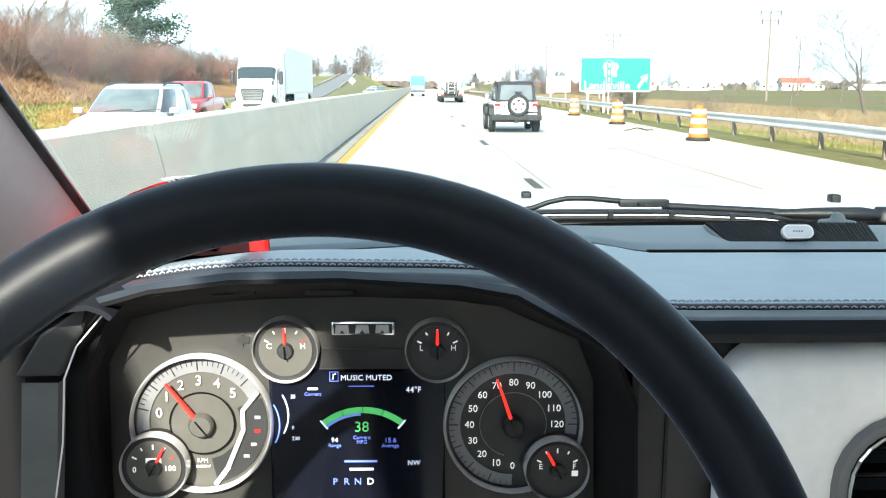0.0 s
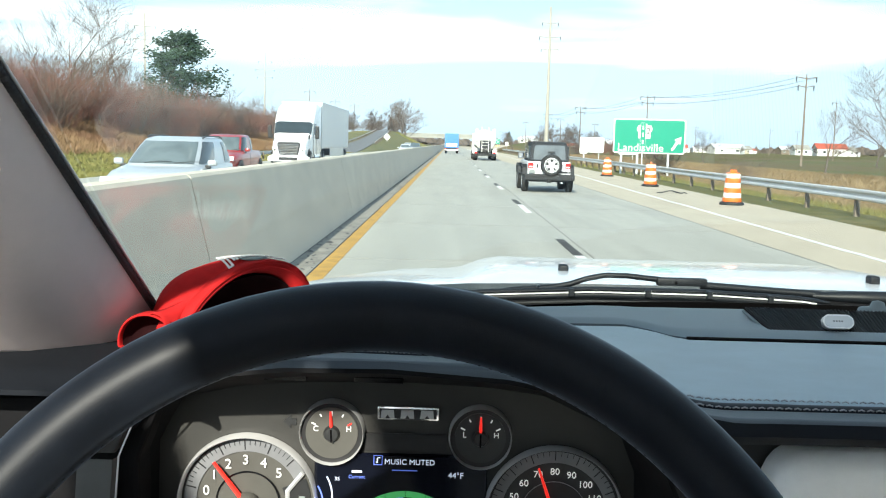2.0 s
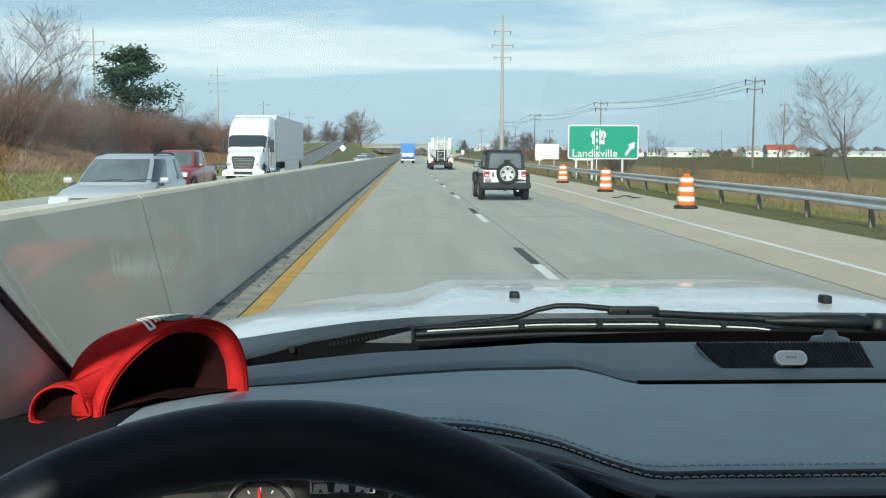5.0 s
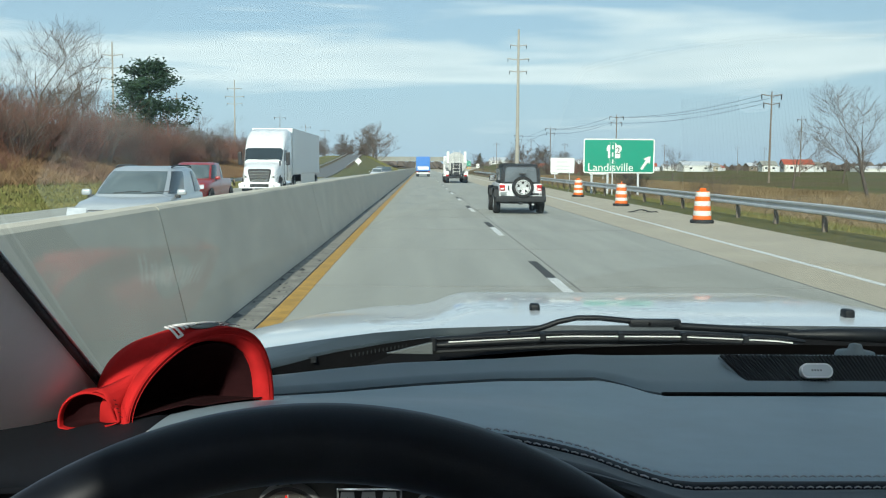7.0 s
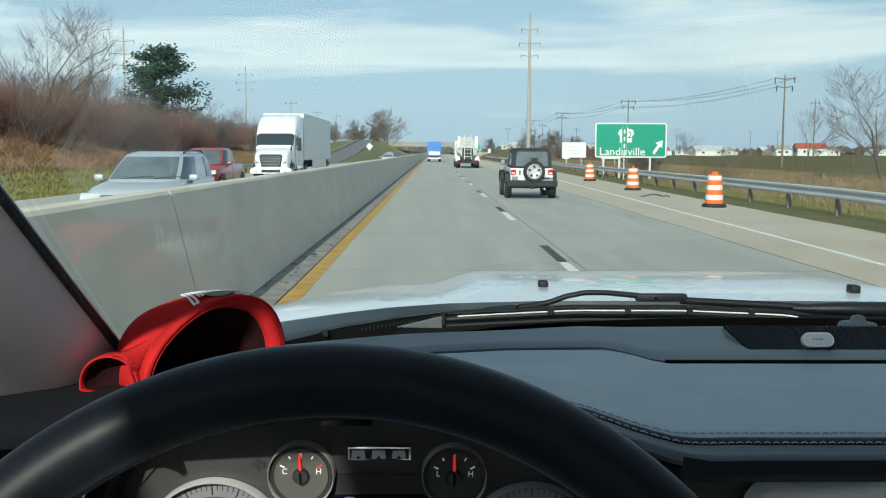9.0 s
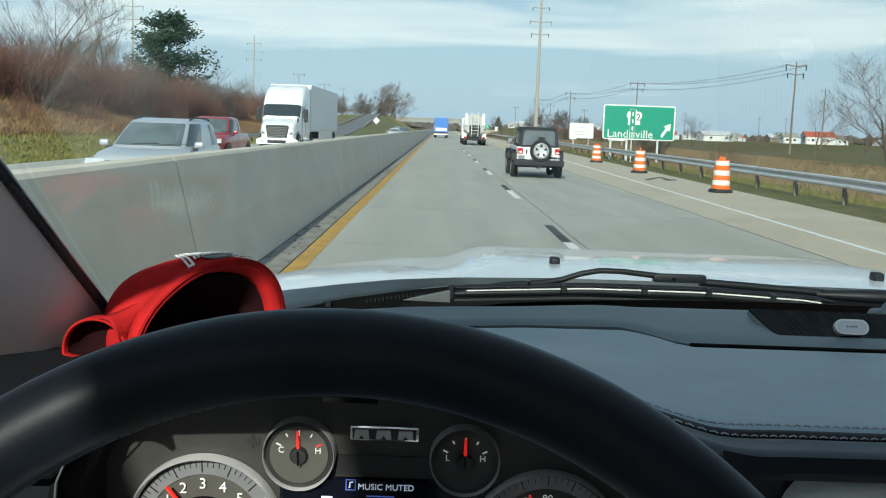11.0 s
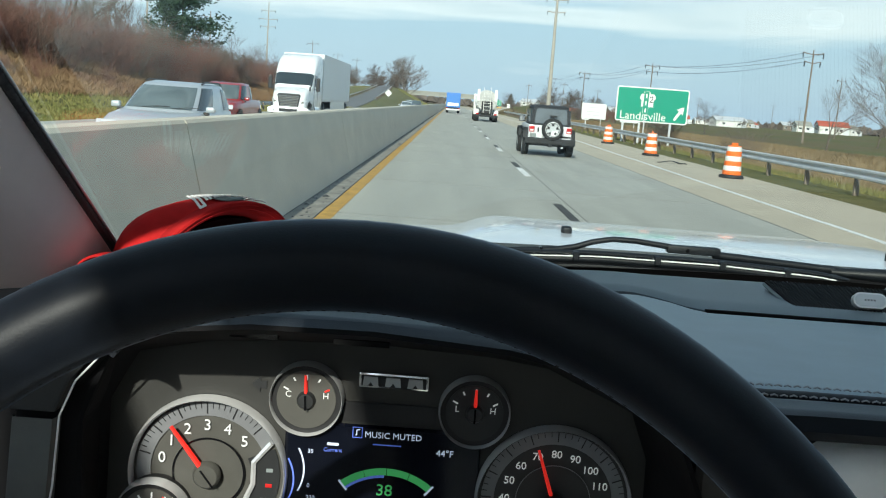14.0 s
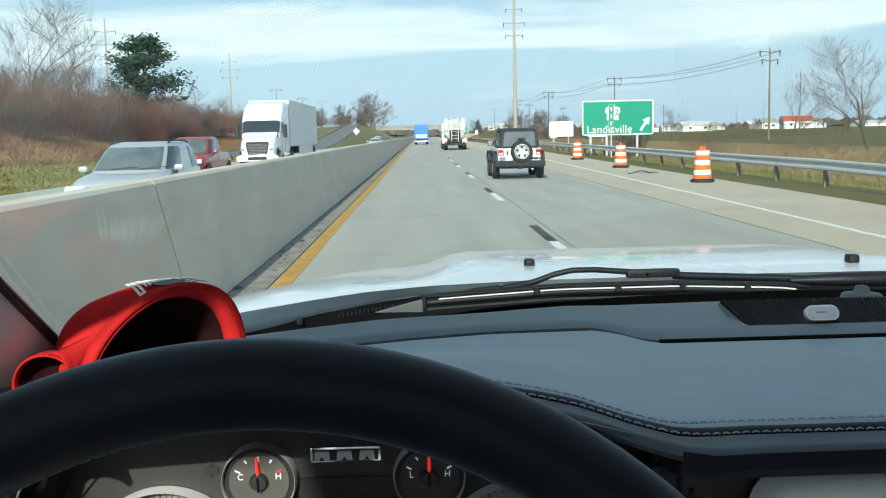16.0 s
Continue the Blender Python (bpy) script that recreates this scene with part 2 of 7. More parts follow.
M["galv"] = mat("galvanised steel", (0.56, 0.58, 0.60), 0.45, metal=0.12, vary=0.12, scale=2.5)
M["post"] = mat("weathered wood post", (0.19, 0.155, 0.12), 0.9, vary=0.3, scale=6, bump=0.5, bscale=60)
M["orange"] = mat("orange plastic", (0.82, 0.17, 0.025), 0.45, vary=0.1, scale=6)
M["sheeting"] = mat("white sheeting", (0.78, 0.78, 0.75), 0.4, vary=0.06, scale=8)
M["green"] = mat("sign green", (0.008, 0.27, 0.17), 0.42, vary=0.06, scale=2)
M["steelpole"] = mat("weathered steel pole", (0.36, 0.34, 0.29), 0.7, vary=0.12, scale=0.6)
M["bark"] = mat("bark", (0.105, 0.085, 0.068), 0.9, vary=0.3, scale=4, bump=0.5, bscale=30, rand=0.2)
M["twig"] = mat("bare twigs", (0.120, 0.095, 0.079), 0.9, vary=0.3, scale=0.7, rand=0.25)
M["redtwig"] = mat("reddish twigs", (0.160, 0.073, 0.054), 0.9, vary=0.3, scale=0.7, rand=0.3)
M["verge"] = mat("ramp grass", (0.085, 0.105, 0.026), 0.95, second=(0.20, 0.165, 0.065), scale=0.25, bump=0.6, bscale=6)
M["weed"] = mat("dry weeds", (0.115, 0.057, 0.032), 0.95, scale=0.16, second=(0.25, 0.165, 0.085), island=0.35)
M["straw"] = mat("straw grass", (0.20, 0.148, 0.082), 0.95, vary=0.3, scale=0.3, island=0.3)
M["needles"] = mat("evergreen needles", (0.022, 0.05, 0.022), 0.85, vary=0.4, scale=1.5)
M["grass"] = mat("grass blades", (0.085, 0.105, 0.024), 0.9, scale=0.3, second=(0.20, 0.17, 0.06), island=0.3)
M["barn"] = mat("barn white", (0.70, 0.70, 0.68), 0.7, vary=0.06, scale=0.3)
M["roofgrey"] = mat("metal roof", (0.62, 0.64, 0.66), 0.5, metal=0.2, vary=0.1, scale=0.3)
M["roofred"] = mat("red roof", (0.42, 0.10, 0.06), 0.6, vary=0.15, scale=0.3)
M["redpaint"] = mat("red car paint", (0.30, 0.018, 0.018), 0.3, vary=0.06, scale=3, coat=0.6)
M["bluepaint"] = mat("blue truck paint", (0.06, 0.20, 0.55), 0.4, vary=0.08, scale=2)
M["darkblue"] = mat("dark blue paint", (0.03, 0.05, 0.075), 0.3, vary=0.08, scale=3, coat=0.6)
M["trailer"] = mat("white trailer panel", (0.70, 0.72, 0.73), 0.45, vary=0.08, scale=0.8)
M["steel"] = mat("stainless tank", (0.66, 0.65, 0.62), 0.3, metal=0.8, vary=0.1, scale=2)
M["bridge"] = mat("bridge steel", (0.30, 0.30, 0.27), 0.8, vary=0.2, scale=0.2)
M["farwood"] = mat("far bare woods", (0.085, 0.070, 0.060), 0.95, second=(0.15, 0.12, 0.095), scale=0.02, island=0.3)
M["amber"] = mat("amber sign", (0.75, 0.42, 0.02), 0.5, vary=0.06, scale=4)


def ground_material():
    m = bpy.data.materials.new("ground cover")
    m.use_nodes = True
    nt = m.node_tree
    p = nt.nodes["Principled BSDF"]
    p.inputs["Roughness"].default_value = 0.95
    p.inputs["Specular IOR Level"].default_value = 0.2
    t = nt.nodes.new("ShaderNodeTexCoord")
    sx = nt.nodes.new("ShaderNodeSeparateXYZ")
    nt.links.new(t.outputs["Object"], sx.inputs[0])

    def noi(scale, detail=6, rough=0.65, stretch=None):
        n = nt.nodes.new("ShaderNodeTexNoise")
        n.inputs["Scale"].default_value, n.inputs["Detail"].default_value, n.inputs["Roughness"].default_value = scale, detail, rough
        if stretch:
            mp = nt.nodes.new("ShaderNodeMapping")
            mp.inputs["Scale"].default_value = stretch
            nt.links.new(t.outputs["Object"], mp.inputs[0])
            nt.links.new(mp.outputs[0], n.inputs["Vector"])
        else:
            nt.links.new(t.outputs["Object"], n.inputs["Vector"])
        return n.outputs["Fac"]

    def mixc(f, a, b):
        x = nt.nodes.new("ShaderNodeMix")
        x.data_type = "RGBA"
        nt.links.new(f, x.inputs["Factor"])
        for key, v in (("A", a), ("B", b)):
            if isinstance(v, tuple):
                x.inputs[key].default_value = (*v, 1)
            else:
                nt.links.new(v, x.inputs[key])
        return x.outputs["Result"]

    def ramp(v, lo, hi):
        x = nt.nodes.new("ShaderNodeMapRange")
        x.inputs["From Min"].default_value, x.inputs["From Max"].default_value = lo, hi
        nt.links.new(v, x.inputs["Value"])
        return x.outputs[0]

    def addm(a, b, k):
        x = nt.nodes.new("ShaderNodeMath")
        x.operation = "MULTIPLY_ADD"
        nt.links.new(b, x.inputs[0])
        x.inputs[1].default_value = k
        nt.links.new(a, x.inputs[2])
        return x.outputs[0]

    big, small, rows = noi(0.05), noi(1.2), noi(0.02, 4, 0.6, (0.35, 3.0, 1))
    grass = mixc(ramp(small, 0.3, 0.7), (0.075, 0.10, 0.022), (0.17, 0.155, 0.05))
    field = mixc(ramp(rows, 0.42, 0.58), (0.075, 0.11, 0.026), (0.125, 0.098, 0.052))
    straw = mixc(ramp(small, 0.3, 0.7), (0.15, 0.11, 0.055), (0.25, 0.19, 0.10))
    bank = mixc(ramp(small, 0.3, 0.7), (0.135, 0.075, 0.038), (0.25, 0.155, 0.075))
    xw = addm(sx.outputs[0], noi(0.12), 5.0)
    right = mixc(ramp(xw, 14.5, 17.0), grass, straw)
    right = mixc(ramp(xw, 30.0, 36.0), right, field)
    left = mixc(ramp(xw, -19.5, -16.5), bank, grass)
    c = mixc(ramp(sx.outputs[0], -1.0, 1.0), left, right)
    c = mixc(ramp(big, 0.35, 0.9), c, straw)
    nt.links.new(c, p.inputs["Base Color"])
    bp = nt.nodes.new("ShaderNodeBump")
    bp.inputs["Strength"].default_value, bp.inputs["Distance"].default_value = 0.8, 0.12
    nt.links.new(noi(7.0), bp.inputs["Height"])
    nt.links.new(bp.outputs[0], p.inputs["Normal"])
    return m


M["ground"] = ground_material()
M["tinted"] = glass("tinted rear glass", (0.55, 0.58, 0.57))
M["windshield"] = glass("windshield glass", (0.955, 1.0, 0.972))
M["windshield"].node_tree.nodes["Principled BSDF"].inputs["IOR"].default_value = 1.54


# ---- building helpers ----
def part(name, bm, material, parent=None, label="", smooth=None):
    """Links a bmesh as one mesh object, under a thing or a part."""
    me = bpy.data.meshes.new(name)
    if bm.faces:
        bmesh.ops.recalc_face_normals(bm, faces=bm.faces[:])
    bm.to_mesh(me)
    bm.free()
    return mesh_part(name, me, material, parent, label, smooth)


def mesh_part(name, me, material, parent=None, label="", smooth=None):
    if material is not None:
        me.materials.clear()
        me.materials.append(M[material])
    if smooth is not None:
        for p in me.polygons:
            p.use_smooth = True
        if smooth < 180:
            me.set_sharp_from_angle(angle=radians(smooth))
    ob = new(name, me)
    if parent is not None:
        ob.parent = parent
    if label:
        tagged(ob, label)
    return ob


def thing(name, label, category, group="", m=None, kind=""):
    ob = new(name)
    ob.empty_display_size = 0.1
    if m is not None:
        ob.matrix_world = m
    return tagged(ob, label, category, group, kind)


def add_box(bm, lo, hi, bevel=0.0, seg=2, m=None):
    r = bmesh.ops.create_cube(bm, size=1)
    vs = r["verts"]
    s = [hi[i] - lo[i] for i in range(3)]
    c = [(hi[i] + lo[i]) / 2 for i in range(3)]
    for v in vs:
        v.co = Vector((v.co.x * s[0] + c[0], v.co.y * s[1] + c[1], v.co.z * s[2] + c[2]))
    if bevel:
        es = list({e for v in vs for e in v.link_edges})
        r = bmesh.ops.bevel(bm, geom=es, offset=bevel, segments=seg, profile=0.6, affect="EDGES")
        vs = list({v for f in r["faces"] for v in f.verts} | {v for v in vs if v.is_valid})
    if m is not None:
        bmesh.ops.transform(bm, matrix=m, verts=[v for v in vs if v.is_valid])
    return bm


def box(lo, hi, bevel=0.0, seg=2, m=None):
    return add_box(bmesh.new(), lo, hi, bevel, seg, m)


def add_cyl(bm, p, q, r0, r1=None, seg=16, caps=True):
    p, q = Vector(p), Vector(q)
    r1 = r0 if r1 is None else r1
    d = q - p
    m = Matrix.Translation((p + q) / 2) @ d.to_track_quat("Z", "Y").to_matrix().to_4x4()
    bmesh.ops.create_cone(bm, cap_ends=caps, segments=seg, radius1=r0, radius2=r1, depth=d.length, matrix=m)
    return bm


def cyl(p, q, r0, r1=None, seg=16):
    return add_cyl(bmesh.new(), p, q, r0, r1, seg)


def add_tube(bm, pts, r, seg=8, flat=1.0):
    """A tube along a line of points; r a number or a list."""
    pts = [Vector(p) for p in pts]
    rings = []
    for i, p in enumerate(pts):
        d = (pts[min(i + 1, len(pts) - 1)] - pts[max(i - 1, 0)]).normalized()
        q = d.to_track_quat("Z", "Y")
        rad = r[i] if isinstance(r, (list, tuple)) else r
        rings.append([bm.verts.new(p + q @ Vector((math.cos(a) * rad, math.sin(a) * rad * flat, 0))) for a in (2 * math.pi * k / seg for k in range(seg))])
    for a, b in zip(rings, rings[1:]):
        for k in range(seg):
            bm.faces.new((a[k], a[(k + 1) % seg], b[(k + 1) % seg], b[k]))
    bm.faces.new(rings[0][::-1])
    bm.faces.new(rings[-1])
    return bm


def tube(pts, r, seg=8, flat=1.0):
    return add_tube(bmesh.new(), pts, r, seg, flat)


def loft(sections, close=False, caps=False):
    """Faces between rows of points of equal length."""
    bm = bmesh.new()
    rows = [[bm.verts.new(p) for p in s] for s in sections]
    for a, b in zip(rows, rows[1:]):
        n = len(a)
        for k in range(n if close else n - 1):
            bm.faces.new((a[k], a[(k + 1) % n], b[(k + 1) % n], b[k]))
    if caps:
        bm.faces.new(rows[0][::-1])
        bm.faces.new(rows[-1])
    return bm


def solid(bm, thick):
    """Gives a sheet a thickness, away from its normals."""
    bmesh.ops.recalc_face_normals(bm, faces=bm.faces[:])
    bmesh.ops.solidify(bm, geom=bm.faces[:], thickness=thick)
    return bm


def prism(outline, lo, hi, axis="x", bevel=0.0):
    """An outline (pairs) pushed from lo to hi along an axis."""
    put = {"x": lambda a, b, c: (c, a, b), "y": lambda a, b, c: (a, c, b), "z": lambda a, b, c: (a, b, c)}[axis]
    bm = loft([[put(a, b, lo) for a, b in outline], [put(a, b, hi) for a, b in outline]], close=True, caps=True)
    if bevel:
        bmesh.ops.recalc_face_normals(bm, faces=bm.faces[:])
        bmesh.ops.bevel(bm, geom=bm.edges[:], offset=bevel, segments=2, profile=0.6, affect="EDGES")
    return bm


def lathe(profile, seg=40, m=None):
    """Turns a profile of (radius, height) about the local z axis."""
    bm = loft([[(r * math.cos(2 * math.pi * k / seg), r * math.sin(2 * math.pi * k / seg), h) for r, h in profile] for k in range(seg + 1)])
    bmesh.ops.remove_doubles(bm, verts=bm.verts[:], dist=1e-6)
    if m is not None:
        bmesh.ops.transform(bm, matrix=m, verts=bm.verts[:])
    return bm


def text_mesh(words, size, depth=0.0, align="CENTER"):
    cu = bpy.data.curves.new("text", "FONT")
    cu.body, cu.size, cu.extrude, cu.align_x, cu.align_y = words, size, depth, align, "CENTER"
    cu.resolution_u = 3
    ob = bpy.data.objects.new("text", cu)
    scene.collection.objects.link(ob)
    bpy.context.view_layer.update()
    me = bpy.data.meshes.new_from_object(ob)
    bpy.data.objects.remove(ob)
    bpy.data.curves.remove(cu)
    return me


def write(name, words, size, at, material, parent, label="", turn=(90, 0, 0), depth=0.0003, align="CENTER"):
    me = text_mesh(words, size, depth, align)
    me.transform(pose(*at, *turn))
    return mesh_part(name, me, material, parent, label)


# ---- ground and roads ----
def height(x, y):
    """Height of the land beside the road."""
    h = -0.06
    if x < -15:
        rise = 2.6 + 0.8 * math.sin(y * 0.021 + 1.0) + 0.5 * math.sin(y * 0.05)
        h += rise * min(1, max(0, (-15.5 - x) / 13.0)) ** 1.2
    if x > 12:
        h -= 0.55 * math.exp(-((x - 19) / 5.0) ** 2)
        h += max(0, x - 60) * 0.004
    # embankment of the bridge far ahead
    far = max(0.0, 1 - abs(y - 520) / 130.0)
    if x > 22:
        h += 5.2 * far * min(1, (x - 22) / 26.0) * max(0.0, 1 - max(0, x - 48) / 30.0)
    if x < -24:
        h += 4.4 * far * min(1, (-24 - x) / 20.0)
    return h


def ramp_x(y):
    """Middle line of the side road on the far bank."""
    f = (y - 118) / 212.0
    return -15.6 - 7.2 * f


def on_ramp(x, y, room=7.0):
    return 104 < y < 380 and ramp_x(y) - room - 3 < x < ramp_x(y) + room + 12


def build_ground():
    xs = [-3500, -1500, -700, -350, -200, -130, -90, -70, -55, -45, -38, -33, -29, -26, -23.5, -21, -19, -17, -15.5, -14.5, -13.5, -6, 0, 6, 11, 12, 13, 14.5, 16, 17.5, 19, 21, 23, 26, 30, 35, 42, 52, 70, 100, 150, 250, 450, 900, 1800, 3500]
    ys = [-300, -120, -60] + list(range(-30, 260, 8)) + list(range(260, 760, 16)) + [820, 950, 1200, 1700, 2500, 4200]
    bm = bmesh.new()
    rows = [[bm.verts.new((x, y, height(x, y) + (0.10 * noise.noise((x * 0.3, y * 0.3, 0)) if abs(x) > 14.6 and y < 400 else 0))) for x in xs] for y in ys]
    for a, b in zip(rows, rows[1:]):
        for k in range(len(xs) - 1):
            bm.faces.new((a[k], a[k + 1], b[k + 1], b[k]))
    tagged(part("ground", bm, "ground", smooth=180), "flat farmland with grass verges, dry weeds and fields", "ground", kind="structure")


def strip(name, x0, x1, y0, y1, z, material, label, category, parent=None, steps=60, bend=None):
    """A flat band along the road, 40 mm thick; x0, x1 numbers or functions of y."""
    f0 = x0 if callable(x0) else (lambda y: x0)
    f1 = x1 if callable(x1) else (lambda y: x1)
    rows = []
    for i in range(steps + 1):
        y = y0 + (y1 - y0) * (i / steps) ** 1.6
        rows.append([(f0(y), y, z - 0.04), (f0(y), y, z), (f1(y), y, z), (f1(y), y, z - 0.04)])
    ob = part(name, loft(rows), material, parent)
    if parent is None:
        tagged(ob, label, category, kind="structure")
    return ob


def right_line(y):
    return 6.45 + 1.55 * min(1, max(0, (y + 5) / 85.0)) + 0.004 * max(0, y - 80)


def shoulder_edge(y):
    return right_line(y) + 2.6


build_ground()
road = strip("road", -2.1, 5.62, -60, 700, 0.0, "conc", "pale grey concrete carriageway with two lanes", "road", steps=40)
strip("exit_lane", 5.62, lambda y: right_line(y) + 0.3, -60, 700, 0.0, "shoulder", "tan concrete deceleration lane beside the carriageway", "road")
strip("shoulder", lambda y: right_line(y) + 0.3, shoulder_edge, -60, 700, -0.004, "shoulder", "tan concrete road shoulder", "pavement")
strip("oncoming_road", -13.9, -3.0, -60, 700, -0.002, "conc", "pale concrete carriageway of the oncoming traffic", "road")
strip("yellow_line", -1.70, -1.49, -60, 700, 0.005, "yellow", "worn yellow edge line", "line")
strip("edge_line", lambda y: right_line(y) - 0.07, lambda y: right_line(y) + 0.07, -60, 700, 0.005, "line", "white edge line of the exit lane", "line")
strip("oncoming_edge_line", -11.75, -11.6, -60, 700, 0.004, "line", "white edge line across the median", "line")
strip("gutter", -2.12, -1.715, -60, 700, 0.006, "dirt", "dirt and grit along the barrier foot", "dirt")
strip("gutter_joint", -1.722, -1.708, -60, 300, 0.0075, "tar", "dark joint beside the yellow line", "joint")
strip("barrier_joint", -2.118, -2.085, -60, 300, 0.0075, "tar", "dark joint at the barrier foot", "joint")
strip("lane_joint", 2.16, 2.185, -60, 300, 0.004, "joint", "dark lengthwise joint between the lanes", "joint")
strip("shoulder_joint", 5.60, 5.63, -60, 300, 0.005, "joint", "dark lengthwise joint at the lane edge", "joint")

# sawn cross joints of the slabs
for i in range(30):
    bm = box((-1.5, 7.2 + 6.1 * i - 0.006, 0.0), (5.6, 7.2 + 6.1 * i + 0.006, 0.0035))
    tagged(part("cross_joint", bm, "joint"), "narrow sawn joint across the concrete", "joint", "slab joints", "structure")

# lane dashes, each a white bar with a black bar before it
dash_mesh = dark_mesh = None
for i in range(22):
    y0 = 11.3 + 12.19 * i
    for which in (0, 1):
        a, b, w = ((y0 - 0.1, y0 + 3.05, 0.075), (y0 + 3.05, y0 + 5.6, 0.075))[which]
        me = (dash_mesh, dark_mesh)[which]
        if me is None:
            bm = box((-w, 0, 0.0), (w, b - a, 0.006))
            ob = part(("lane_dash", "contrast_mark")[which], bm, ("line", "tar")[which])
            if which:
                dark_mesh = ob.data
            else:
                dash_mesh = ob.data
        else:
            ob = new(("lane_dash", "contrast_mark")[which], me)
        ob.location = (1.98, a, 0.0)
        tagged(ob, ("worn white lane dash on the concrete", "black contrast mark before a lane dash")[which], "lane marking", ("lane dashes", "contrast marks")[which], "structure")


def build_barrier():
    """Tall single-slope median barrier, cast in long lengths."""
    prof = [(-2.1, 0.0), (-2.13, 0.10), (-2.40, 1.27), (-2.43, 1.30), (-2.62, 1.30), (-2.65, 1.27), (-2.92, 0.10), (-2.95, 0.0)]
    y, i, first = -40.0, 0, None
    while y < 640:
        if first is None or y > 420:
            ln = 12.17 if y <= 420 else 230.0
            ob = part("median_barrier", prism(prof, 0, ln, "y"), "barrier", smooth=25)
            first = first or ob
        else:
            ln = 12.17
            ob = new("median_barrier", first.data)
        ob.location = (0, y, 0)
        tagged(ob, "tall stained concrete median barrier with sloping faces", "barrier", "median barrier lengths", "structure")
        y += ln + 0.03
        i += 1


build_barrier()


def build_grit():
    """Small stones and scraps lying along the barrier foot."""
    rng = random.Random(77)
    verts, faces = [], []
    for i in range(420):
        y = 5 + rng.random() ** 1.6 * 120
        x = -2.06 + 0.34 * rng.random() ** 2.0
        r = rng.uniform(0.008, 0.03) * (3.0 if i % 17 == 0 else 1.0)
        k = len(verts)
        for j in range(6):
            a = j * 1.047 + rng.uniform(-0.3, 0.3)
            verts.append((x + math.cos(a) * r * rng.uniform(0.6, 1.1), y + math.sin(a) * r * rng.uniform(0.8, 2.2), 0.007))
        verts.append((x, y, 0.007 + r * rng.uniform(0.25, 0.6)))
        faces += [(k + j, k + (j + 1) % 6, k + 6) for j in range(6)]
    me = bpy.data.meshes.new("gutter_grit")
    me.from_pydata(verts, [], faces)
    tagged(mesh_part("gutter_grit", me, "tar"), "dark grit and scraps along the barrier foot", "grit", kind="stuff")


build_grit()


# ---- guard rail, barrels, signs ----
def rail_x(y):
    return 10.9 + 0.012 * y


def build_guard_rail(y0, y1, fx, zf, label):
    rail = thing("guard_rail", label, "guard rail", "guard rails")
    w = [(0.0, 0.40), (0.045, 0.425), (0.045, 0.47), (0.0, 0.525), (0.0, 0.575), (0.045, 0.63), (0.045, 0.675), (0.0, 0.70)]
    rows, n = [], max(8, int((y1 - y0) / 6))
    for i in range(n + 1):
        y = y0 + (y1 - y0) * i / n
        drop = 0.32 * max(0, 1 - (y - y0) / 7.0) if y0 > 0 else 0
        rows.append([(fx(y) - a, y, zf(y) + h - drop) for a, h in w])
    part("beam", solid(loft(rows), 0.006), "galv", rail)
    me = None
    for i in range(int((y1 - y0) / 3.81)):
        y = y0 + 1.0 + i * 3.81
        if me is None:
            p = part("post", box((0.03, -0.05, -0.7), (0.17, 0.05, 0.60), 0.008, 1), "post", rail)
            me = p.data
        else:
            p = new("post", me)
            p.parent = rail
        p.location = (fx(y), y, zf(y))
    return rail


build_guard_rail(14, 250, rail_x, lambda y: 0.02, "galvanised steel guard rail along the shoulder")
build_guard_rail(45, 102, lambda y: -15.0, lambda y: 0.0, "galvanised steel guard rail beyond the oncoming lanes")


def build_barrel(m):
    t = thing("traffic_barrel", "orange and white striped plastic traffic barrel", "traffic barrel", "traffic barrels", m)
    part("base", lathe([(0.0, 0.0), (0.36, 0.0), (0.38, 0.03), (0.36, 0.09), (0.29, 0.11), (0.0, 0.11)], 24), "rubber", t, "black rubber base", 30)
    z, r = 0.10, 0.29
    for i in range(6):
        h = (0.13, 0.15, 0.15, 0.15, 0.15, 0.14)[i]
        part("band", lathe([(r - 0.006, z), (r, z + 0.01), (r - 0.008, z + h - 0.008), (r - 0.016, z + h)], 24), ("orange", "sheeting")[i % 2], t, ("orange band", "white reflective band")[i % 2], 40)
        z, r = z + h, r - 0.013
    part("top", lathe([(r, z), (r - 0.02, z + 0.03), (0.0, z + 0.035)], 24), "orange", t, "", 40)
    part("handle", box((-0.11, -0.03, z + 0.02), (0.11, 0.03, z + 0.12), 0.02), "orange", t)
    return t


barrel = build_barrel(pose(8.75, 29.5, 0.0, 0, 0, 20))
copy_thing(barrel, pose(8.95, 42.5, 0.0, 0, 0, 75))
copy_thing(barrel, pose(9.25, 56.0, 0.0, 0, 0, 130))


def sign_panel(name, w, h, z0, material, t, border="sheeting", thick=0.02):
    """An upright board facing the driver, with rounded corners and a border strip."""
    r = 0.07 * min(w, h)

    def outline(dw):
        pts = []
        for cx, cz, a0 in ((w / 2 - r, z0 + h - r, 0), (-w / 2 + r, z0 + h - r, 90), (-w / 2 + r, z0 + r, 180), (w / 2 - r, z0 + r, 270)):
            for k in range(5):
                a = radians(a0 + k * 22.5)
                pts.append((cx + math.cos(a) * (r - dw), cz + math.sin(a) * (r - dw)))
        return pts
    p = part(name, prism(outline(0), 0, thick, "y"), border, t)
    part("face", prism(outline(0.035 * min(w, h)), -0.004, 0.0, "y"), material, p)
    return p


